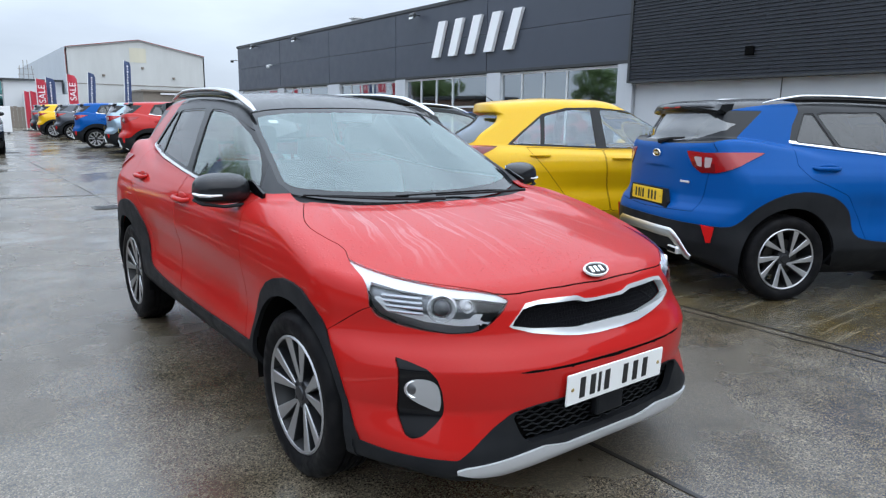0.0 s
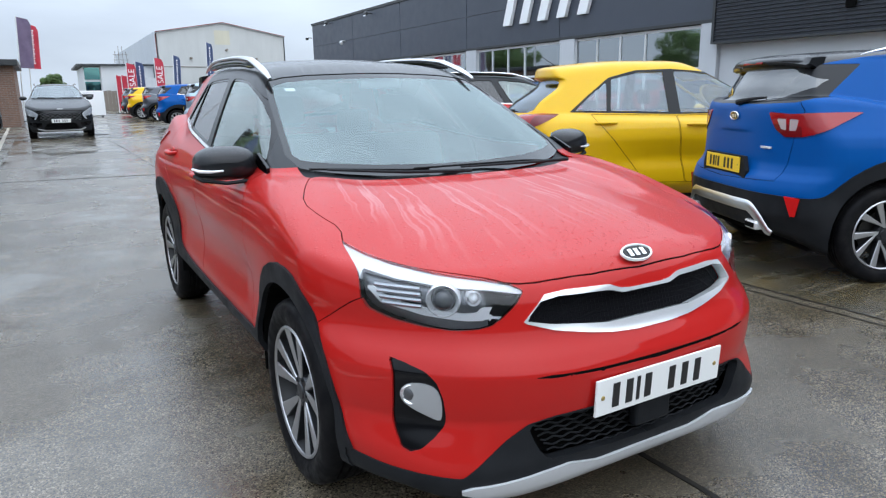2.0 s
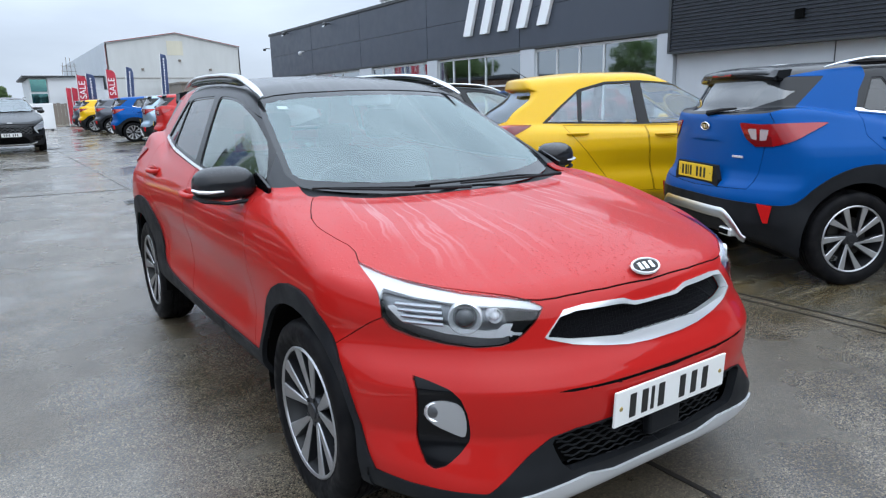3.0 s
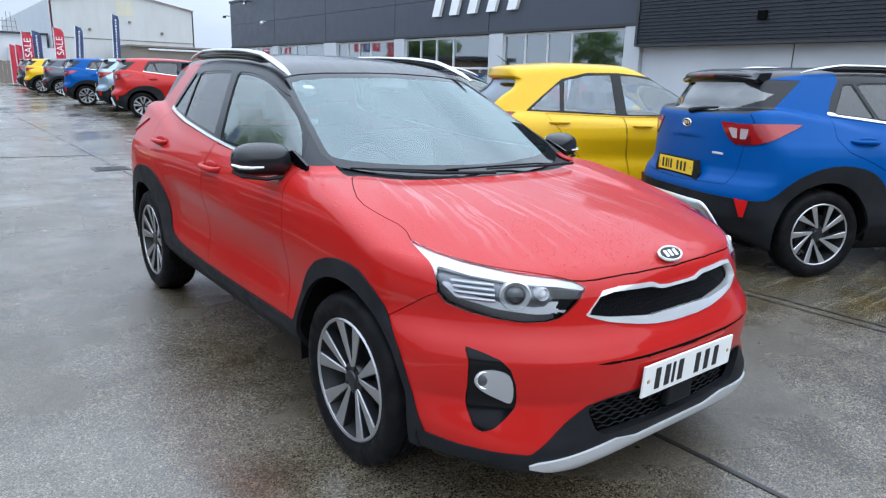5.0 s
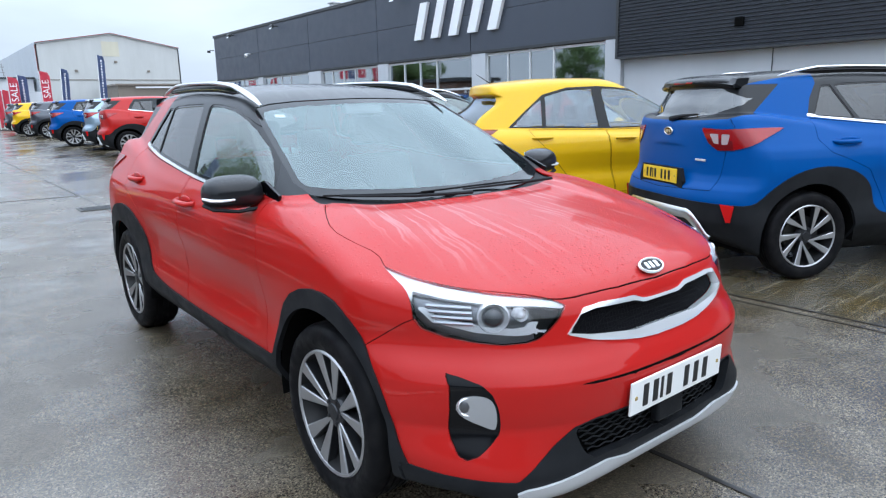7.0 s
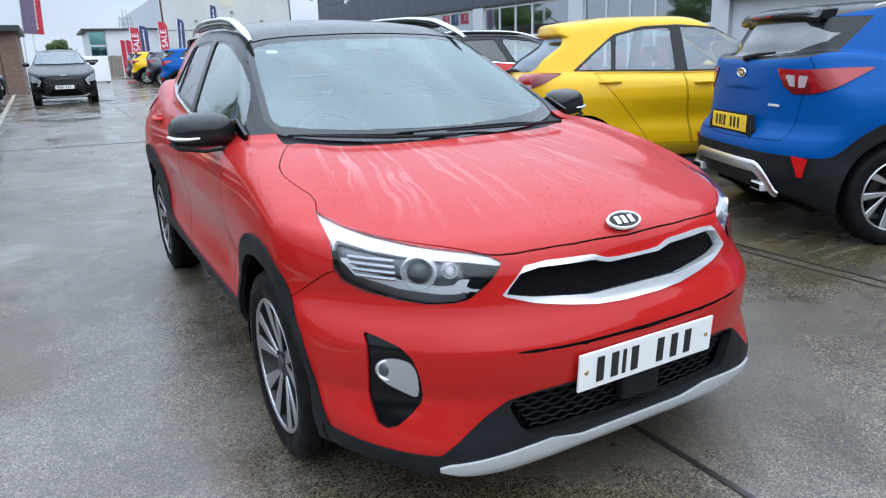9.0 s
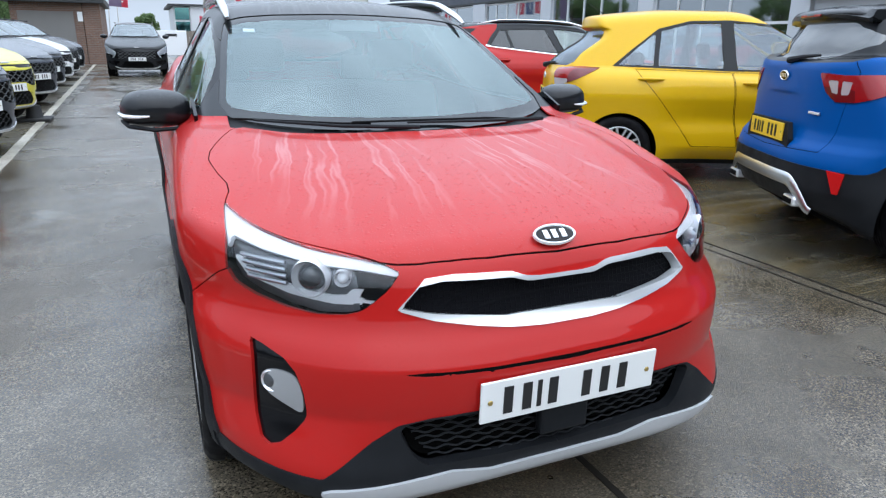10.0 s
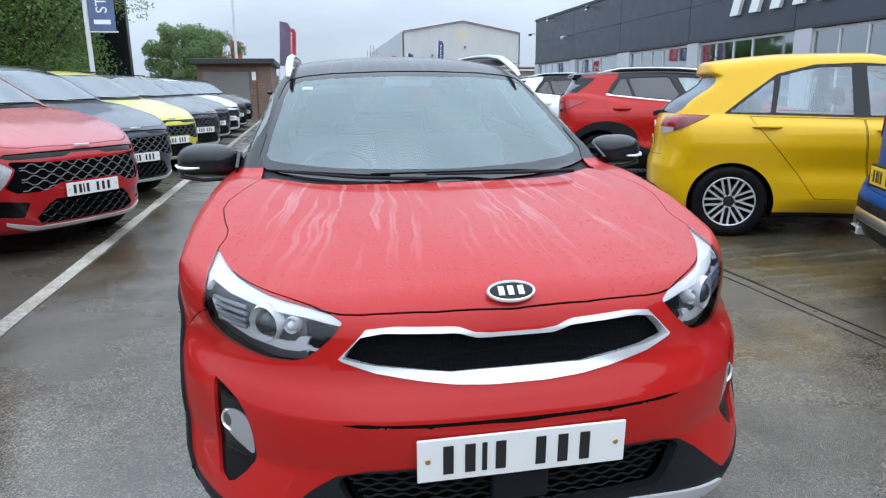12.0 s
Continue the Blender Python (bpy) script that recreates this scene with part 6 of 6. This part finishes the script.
    part("brake_light", solid((-.13, 3.93, 1.434), (.13, 3.958, 1.449), .003), M_LENS_RED, sp)
    b = bmesh.new()
    tube(b, [(.0, 4.045, 1.17), (-.14, 4.02, 1.195), (-.30, 3.995, 1.205)], [.022, .012, .008], 8)
    part("rear_wiper", b, M_PLASTIC, car, smooth=True)
    part("windscreen_sticker", solid((-.024, -.014, -.001), (.024, .014, .001), 0, Matrix.Translation((-.475, 1.862, 1.352)) @ Matrix.Rotation(radians(26), 4, "X")), M_SIGN, car, "small white windscreen sticker")
    # cabin
    cabin(car, 1.12, 1.72, 2.55)
    b = bmesh.new()
    box(b, (-.115, 1.86, 1.352), (.115, 1.90, 1.405), .015)
    part("rear_view_mirror", b, M_MIRRORBACK, car, smooth=True)
    return car

def shell(form, h, length):
    H = net(form, (-.06, -.06, .12), (1.02, length + .1, 1.72), h)
    return cut(H, lambda P: -P[:, 0])[0]


def build_hatch(m, paint, label):
    form = car_form(HATCH)
    car = thing("car", m, label, "car")
    A = shell(form, .018, 4.07)

    def take(g):
        nonlocal A
        a, A = cut(A, g)
        return a

    def both(name, M, mat, off=0.0, label="", hem=0.0):
        return [skin(name, M, mat, car, form, off, label, hem), skin(name, mirrored(M), mat, car, form, off, "", hem)]
    for y in (.80, 3.38):
        take(circle(y, .30, .352))
    lateral = lambda P: P[:, 0] > .4
    rear = lambda P: P[:, 1] > 3.45
    screen = ((-.4, .955), (.6, .99), (.66, 1.02), (.56, 1.33), (.5, 1.365), (-.4, 1.39))
    ws = take(inside(screen, 0, 2, lambda P: (P[:, 1] > .85) & (P[:, 1] < 2.2)))
    tg = take(inside(((-.4, 1.395), (.46, 1.38), (.54, 1.30), (.60, 1.09), (.54, 1.06), (-.4, 1.05)), 0, 2, rear))
    fw = take(inside(((2.35, 1.045), (2.37, 1.454), (2.2, 1.448), (2.0, 1.418), (1.85, 1.365), (1.70, 1.29), (1.52, 1.16), (1.36, 1.05)), 1, 2, lateral))
    rw = take(inside(((2.47, 1.05), (2.48, 1.451), (2.75, 1.444), (3.02, 1.378), (3.06, 1.07)), 1, 2, lateral, 0))
    qw = take(inside(((3.10, 1.07), (3.07, 1.358), (3.25, 1.22), (3.42, 1.075)), 1, 2, lateral))
    surround = take(inside(((1.28, 1.032), (1.70, 1.315), (2.0, 1.442), (2.4, 1.476), (2.76, 1.467), (3.05, 1.395), (3.28, 1.22), (3.47, 1.062), (2.4, 1.03)), 1, 2, lateral))
    tl_rear = inside(((.46, 1.035), (.62, 1.045), (.92, 1.09), (.92, .86), (.70, .875), (.54, .885)), 0, 2, lambda P: P[:, 1] > 3.4)
    tl_side = inside(((3.58, 1.045), (4.3, 1.075), (4.3, .85), (3.93, .885), (3.78, .95)), 1, 2)
    tl = take(lambda P: np.maximum(tl_rear(P), tl_side(P)))
    low = take(inside(((-.4, .44), (.56, .42), (.74, .36), (.78, .1), (-.4, .1)), 0, 2, rear))
    bottom = take(lambda P: P[:, 2] - .235)
    fd, g1, A = seam(A, inside(((1.33, 1.02), (1.28, .7), (1.27, .36), (2.30, .36), (2.36, .7), (2.39, 1.02)), 1, 2, lateral))
    rd, g2, A = seam(A, inside(((2.40, 1.02), (2.37, .7), (2.31, .36), (2.72, .36), (2.86, .56), (3.06, .80), (3.22, .98), (3.26, 1.04)), 1, 2, lateral))
    tgate, g3, A = seam(A, inside(((-.4, 1.32), (.60, 1.12), (.62, 1.0), (.60, .70), (-.4, .66)), 0, 2, rear), .002)
    both("front_door_gap", g1, M_GAP, -.004)
    both("rear_door_gap", g2, M_GAP, -.004)
    skin("tailgate_gap", whole(g3), M_GAP, car, form, -.004)
    both("body_side", A, paint, hem=.006)
    both("front_door", fd, paint, hem=.006)
    both("rear_door", rd, paint, hem=.006)
    skin("tailgate", whole(tgate), paint, car, form, 0, "", .006)
    both("window_frame", surround, M_GLOSSBLACK, .001)
    skin("windscreen", whole(ws), M_WINDSCREEN, car, form, -.003).visible_shadow = False
    skin("rear_window", whole(tg), M_HATCHGLASS, car, form, -.003)
    for ob in both("front_window", fw, M_HATCHGLASS, -.005) + both("rear_side_window", rw, M_HATCHGLASS, -.005):
        ob.visible_shadow = False
    both("quarter_window", qw, M_HATCHGLASS, -.005)
    cell, red = cut(tl, inside(((.50, .945), (.72, .945), (.72, .88), (.55, .87)), 0, 2))
    duller, red = cut(red, inside(((.72, 1.1), (1.0, 1.1), (1.0, .8), (.72, .8)), 0, 2))
    both("tail_lamp_outer", duller, M_LENS_DARK, .007, "", .01)
    both("tail_lamp", red, M_LENS_RED, .007, "red tail lamp", .01)
    both("tail_lamp_cell", cell, M_LENS_SMOKED, .006, "", .008)
    skin("lower_bumper", whole(low), M_PLASTIC, car, form, .004, "grey-black lower bumper", .01)
    skin("sill", whole(bottom), M_PLASTIC, car, form, 0)
    for y in (.80, 3.38):
        for s in (-1, 1):
            b = bmesh.new()
            ring(b, [(.354, 0), (.354, -.28), (.0001, -.28)], Matrix.Translation((s * .84, y, .30)) @ Matrix.Diagonal((s, 1, 1, 1)), 40)
            trim_low(b, .20)
            part("wheel_housing", b, M_GAP, car)
            stroke_wheel(car, s, y, .312, .838, .312, .212, 9, .22, M_ALLOY_SILVER, M_ALLOY_DARK, .19, .012, -.9)
    for s in (-1, 1):
        for y, z, x in ((2.20, .93, .852), (3.13, .955, .84)):
            b = bmesh.new()
            tube(b, [(s * (x - .012), y - .11, z), (s * (x + .012), y - .08, z + .001), (s * (x + .018), y, z + .002), (s * (x + .012), y + .08, z + .002), (s * (x - .012), y + .11, z + .002)], [.011, .015, .016, .015, .011], 10, .9)
            part("door_handle", b, paint, car, smooth=True)
        b = bmesh.new()
        bmesh.ops.create_uvsphere(b, u_segments=20, v_segments=12, radius=1, matrix=Matrix.Translation((s * .90, 1.42, 1.03)) @ Matrix.Diagonal((.11, .07, .065, 1)))
        part("door_mirror", b, paint, car, smooth=True)
    part("underbody", solid((-.68, .35, .20), (.68, 3.75, .30), .02), M_GAP, car)
    b = bmesh.new()
    tube(b, [(.0, 4.02, 1.05), (-.14, 3.985, 1.075), (-.3, 3.95, 1.085)], [.028, .012, .008], 8)
    part("rear_wiper", b, M_PLASTIC, car, smooth=True)
    b = bmesh.new()
    tube(b, [(0, 3.40, 1.50), (0, 3.62, 1.64)], [.006, .003], 6)
    part("aerial", b, M_PLASTIC, car)
    number_plate(car, Matrix.Translation((0, 4.03, .78)) @ Matrix.Rotation(radians(180), 4, "Z"), M_PLATE_Y, "rear_number_plate")
    oval_badge(car, Matrix.Translation((0, 4.015, .95)) @ Matrix.Rotation(radians(180), 4, "Z"))
    cabin(car, 1.08, 1.66, 2.5, .66, .30, .89)
    return car


def build_suv(m, paint, label, dark_bumper=False):
    form = car_form(SUV)
    car = thing("car", m, label, "car")
    A = shell(form, .02, 4.52)

    def take(g):
        nonlocal A
        a, A = cut(A, g)
        return a

    def both(name, M, mat, off=0.0, label="", hem=0.0):
        return [skin(name, M, mat, car, form, off, label, hem), skin(name, mirrored(M), mat, car, form, off, "", hem)]
    for y in (.905, 3.585):
        take(circle(y, .30, .43))
    ahead = lambda P: P[:, 1] < .7
    lateral = lambda P: P[:, 0] > .4
    rear = lambda P: P[:, 1] > 3.7
    lip = take(inside(((-.4, .802), (.40, .802), (.62, .792), (.66, .765), (.60, .748), (.40, .750), (.20, .752), (.14, .775), (-.4, .780)), 0, 2, ahead))
    lamp = take(inside(((.95, .895), (.84, .845), (.74, .785), (.64, .715), (.60, .675), (.63, .60), (.68, .52), (.72, .51), (.82, .58), (.92, .66), (.96, .75)), 0, 2, lambda P: P[:, 1] < .9))
    gr = take(inside(((-.4, .715), (.30, .715), (.60, .735), (.62, .715), (.585, .675), (.62, .60), (.66, .53), (.60, .485), (.45, .485), (.34, .515), (.28, .545), (-.4, .545)), 0, 2, ahead))
    low = take(inside(((-.4, .415), (.33, .415), (.39, .38), (.48, .27), (.44, .215), (-.4, .20)), 0, 2, ahead))
    duct = take(inside(((.52, .405), (.66, .425), (.84, .44), (.86, .36), (.76, .30), (.56, .285)), 0, 2, ahead))
    skid = take(inside(((-.4, .195), (.46, .20), (.60, .235), (.66, .255), (.66, .23), (.5, .168), (-.4, .162)), 0, 2, ahead))
    bumper = take(inside(((-.4, .47), (.60, .47), (1.0, .56), (1.0, .1), (-.4, .1)), 0, 2, lambda P: P[:, 1] < .5)) if dark_bumper else None
    ws = take(inside(((-.4, 1.155), (.62, 1.18), (.73, 1.205), (.60, 1.50), (.53, 1.545), (-.4, 1.57)), 0, 2, lambda P: (P[:, 1] > 1.0) & (P[:, 1] < 2.5)))
    tg = take(inside(((-.4, 1.47), (.5, 1.45), (.62, 1.2), (-.4, 1.17)), 0, 2, rear))
    win = take(inside(((1.62, 1.16), (1.92, 1.36), (2.2, 1.49), (2.6, 1.53), (3.2, 1.525), (3.7, 1.43), (4.0, 1.27), (2.4, 1.165)), 1, 2, lateral, 1))
    clad = take(inside(((.36, .1), (.42, .42), (.52, .64), (.72, .815), (.92, .855), (1.12, .81), (1.30, .64), (1.40, .40), (3.08, .40), (3.18, .64), (3.38, .80), (3.6, .85), (3.8, .80), (3.98, .64), (4.06, .5), (4.6, .5), (4.6, .1)), 1, 2, lambda P: (P[:, 0] > .35) | (P[:, 1] > 3.5)))
    bon, g1, A = seam(A, inside(((-.4, .075), (.4, .10), (.62, .21), (.78, .45), (.80, .8), (.76, 1.15), (.68, 1.33), (.3, 1.16), (-.4, 1.12)), 0, 1, lambda P: P[:, 2] > .70, 1))
    cowl = take(inside(((-.4, 1.06), (.5, 1.14), (.70, 1.30), (.70, 1.42), (.4, 1.37), (-.4, 1.27)), 0, 1, lambda P: (P[:, 2] > 1.0) & (P[:, 2] < 1.3)))
    skin("bonnet_gap", whole(g1), M_GAP, car, form, -.004)
    skin("bonnet", whole(bon), paint, car, form, 0, "", .01)
    both("body_side", A, paint, hem=.006)
    skin("cowl", whole(cowl), M_PLASTIC, car, form, -.01)
    skin("windscreen", whole(ws), M_SUVSCREEN, car, form, -.003).visible_shadow = False
    skin("rear_window", whole(tg), M_PRIVACY, car, form, -.003)
    both("side_window", win, M_PRIVACY, -.004)
    both("cladding", clad, M_PLASTIC, .006, "", .015)
    skin("bonnet_lip", whole(lip), M_GLOSSBLACK, car, form, -.012)
    skin("grille_back", whole(gr), M_GAP, car, form, -.03)
    skin("lower_intake", whole(low), M_GAP, car, form, -.03)
    both("side_duct", duct, M_GLOSSBLACK, -.015)
    skin("skid_plate", whole(skid), M_SILVER, car, form, .008, "silver skid plate", .02)
    if dark_bumper:
        skin("front_bumper", whole(bumper), M_BLACKPAINT, car, form, 0, "glossy black front bumper", .006)
    # hexagonal lattice in the grille and the lower intake
    F0 = curve(*SUV["front"])
    for name, z0, rows, wide, mat in (("grille_lattice", .512, 5, .56, M_GUNMETAL), ("intake_lattice", .235, 4, .44, M_GLOSSBLACK)):
        b = bmesh.new()
        for r in range(rows):
            n = 17
            pts = []
            for k in range(n * 2 + 1):
                x = -wide + wide * k / n
                zz = z0 + .046 * r + (.013 if (k // 2 + r) % 2 else -.013)
                pts.append((x, float(F0(zz)) + SUV["nose"] * abs(x) ** 3.6 + .004, zz))
                if k % 2 and (k // 2 + r) % 2 and r < rows - 1:
                    xm = x - wide / n / 2
                    ym = float(F0(zz)) + SUV["nose"] * abs(xm) ** 3.6 + .004
                    tube(b, [(xm, ym, zz), (xm + .001, ym, zz + .026)], .005, 4)
            tube(b, pts, .005, 5)
        part(name, b, mat, car)
    # headlamps with their bent daylight strip
    both("headlamp_lens", lamp, M_LENS, .002)
    bright, dark = cut(lamp, inside(((.5, 1.0), (1.0, 1.0), (1.0, .68), (.82, .635), (.72, .60), (.5, .60)), 0, 2))
    both("headlamp_bowl", bright, M_SILVER, -.012)
    both("headlamp_housing", dark, M_GLOSSBLACK, -.03)
    strip, _ = cut(lamp, inside(((.97, .92), (.84, .855), (.74, .795), (.64, .725), (.585, .675), (.63, .59), (.68, .50), (.74, .51), (.685, .60), (.65, .675), (.70, .715), (.78, .768), (.86, .812), (.95, .855)), 0, 2))
    both("daylight_strip", strip, M_DRL, -.006, "", .01)
    for s in (-1, 1):
        b = bmesh.new()
        mm = Matrix.Translation((s * .82, float(F0(.66)) + SUV["nose"] * .82 ** 3.6 + .02, .655)) @ Matrix.Rotation(math.atan2(-.75, s * .66), 4, "Z")
        ring(b, [(.035, -.01), (.034, .006), (.02, .014), (.0001, .018)], mm, 20)
        part("projector_lens", b, M_LENS_WHITE, car, smooth=True)
    for y in (.905, 3.585):
        for s in (-1, 1):
            b = bmesh.new()
            ring(b, [(.432, 0), (.432, -.3), (.0001, -.3)], Matrix.Translation((s * .90, y, .30)) @ Matrix.Diagonal((s, 1, 1, 1)), 32)
            trim_low(b, .16)
            part("wheel_housing", b, M_GAP, car)
            stroke_wheel(car, s, y, .278, .905, .358, .235, 5, .26, M_ALLOY, M_ALLOY_DARK)
    for s in (-1, 1):
        b = bmesh.new()
        bmesh.ops.create_uvsphere(b, u_segments=20, v_segments=12, radius=1, matrix=Matrix.Translation((s * .965, 1.92, 1.17)) @ Matrix.Diagonal((.11, .075, .07, 1)))
        part("door_mirror", b, M_BLACKPAINT, car, smooth=True)
        b = bmesh.new()
        tube(b, [(s * .60, 2.1 + .19 * k, 1.585 + .03 * math.sin(math.pi * k / 9) + .02) for k in range(10)], .016, 8, .8)
        part("roof_rail", b, M_GLOSSBLACK, car, smooth=True)
    for a, e in (((-.05, 1.17, 1.165), (-.55, 1.27, 1.19)), ((.5, 1.24, 1.18), (.0, 1.18, 1.175))):
        b = bmesh.new()
        tube(b, [a, e], [.010, .006], 6)
        part("wiper", b, M_PLASTIC, car)
    part("underbody", solid((-.72, .4, .21), (.72, 4.1, .32), .02), M_GAP, car)
    number_plate(car, Matrix.Translation((0, -.016, .475)), M_PLATE_W)
    part("badge", solid((-.075, .052, .822), (.075, .068, .842), .004), M_CHROME, car, "small chrome badge")
    cabin(car, 1.3, 1.9, 2.75, .72, .42, 1.04)
    return car

def repaint(car, old, fresh):
    """The same car in another paint: the meshes stay shared."""
    for ob in car.children_recursive:
        if ob.type == "MESH" and ob.data.materials and ob.data.materials[0] is old:
            ob.material_slots[0].link = "OBJECT"
            ob.material_slots[0].material = fresh


def parked(x, y, deg, hx=.86, hy=3.41):
    """The pose of a car whose right rear hub stands at x, y; deg turns its nose from minus y."""
    return Matrix.Translation((x, y, float(level(x, y)) + .003)) @ Matrix.Rotation(radians(deg), 4, "Z") @ Matrix.Translation((hx, -hy, 0))


hero = build_crossover(pose(0, 0, 0), .013, M_RED, M_BLACKPAINT, "wet red crossover with a black roof on the yard")


def another(x, y, paint, label, deg=63):
    big = 1.07 if y > 15 else 1.0
    c = copy_thing(hero, parked(x, y, deg, .86 * big, 3.41 * big) @ Matrix.Scale(big, 4))
    tagged(c, label, "", "cars beside the showroom")
    repaint(c, M_RED, paint)
    if y > 15:
        for ob in list(c.children):
            kind = ob.name.split(".")[0]
            if kind == "roof":
                ob.material_slots[0].link = "OBJECT"
                ob.material_slots[0].material = paint
                ob["label"] = "wet roof in body colour"
            elif kind == "roof_rail":
                for q in ob.children_recursive + [ob]:
                    bpy.data.objects.remove(q)
    for ob in c.children:
        if "label" in ob and "red" in ob["label"] and ob.name.startswith("bonnet"):
            ob["label"] = "rain-beaded bonnet"
    return c


blue = another(3.13, .92, M_BLUE, "bright blue crossover with black cladding, parked")
for ob in [o for o in blue.children if o.name.split(".")[0] == "wheel"]:
    for q in ob.children_recursive + [ob]:
        bpy.data.objects.remove(q)
for y in (FRONT_AXLE, REAR_AXLE):
    for s in (-1, 1):
        stroke_wheel(blue, s, y, .326, .856, .326, .228, 5, .30, M_ALLOY_FACE, M_ALLOY_DARK, .19, .026, -.3, .62 * s, .012)
another(3.42, 7.35, M_RED, "red crossover with a black roof, parked beside a yellow hatchback")
another(3.42, 10.5, M_WHITE, "white crossover with silver roof rails, parked")
another(2.98, 18.8, M_RED, "red crossover parked in the far row", 78)
another(3.2, 22.0, M_SILVERBLUE, "pale silver-blue crossover parked in the far row", 78)
another(2.82, 25.6, M_BLUE, "blue crossover parked in the far row", 78)
another(3.25, 33.6, M_GREY, "graphite crossover parked in the far row", 78)
another(2.94, 37.0, M_YELLOW, "yellow crossover parked in the far row", 78)
another(3.0, 40.5, M_GREY, "dark crossover at the end of the far row", 78)
hatch = build_hatch(parked(3.07, 3.79, 63, .845, 3.38), M_YELLOW, "bright yellow hatchback parked nose to the showroom")
hatch["group"] = "cars beside the showroom"


def nose_at(x, y, deg):
    return Matrix.Translation((x, y, float(level(x, y)) + .084)) @ Matrix.Rotation(radians(deg), 4, "Z")


first = build_suv(nose_at(-2.37, 4.83, 57), M_SUVRED, "red sports utility car with a black honeycomb grille")
first["group"] = "cars along the white line"
nearest = build_suv(nose_at(-2.49, 1.87, 57), M_SUVRED, "dark red sports utility car with a glossy black bumper", True)
nearest["group"] = "cars along the white line"
for x, y, paint, label in ((-2.55, 7.43, M_GREY, "dark grey sports utility car beside a red one"),
                           (-2.69, 10.43, M_LIME, "lime yellow sports utility car with a black grille"),
                           (-2.67, 13.34, M_GREY, "dark grey sports utility car beside a lime one"),
                           (-2.77, 16.16, M_GREY, "graphite sports utility car parked in the row"),
                           (-2.81, 18.98, M_WHITE, "white sports utility car parked in the row"),
                           (-2.86, 21.80, M_BLACKPAINT, "black sports utility car parked in the row"),
                           (-2.90, 24.62, M_GREY, "dark car at the end of the row")):
    c = copy_thing(first, nose_at(x, y, 57))
    tagged(c, label)
    repaint(c, M_SUVRED, paint)
c = copy_thing(first, nose_at(-1.03, 22.9, 0))
tagged(c, "black sports utility car standing in the lane")
c["group"] = ""
repaint(c, M_SUVRED, M_BLACKPAINT)
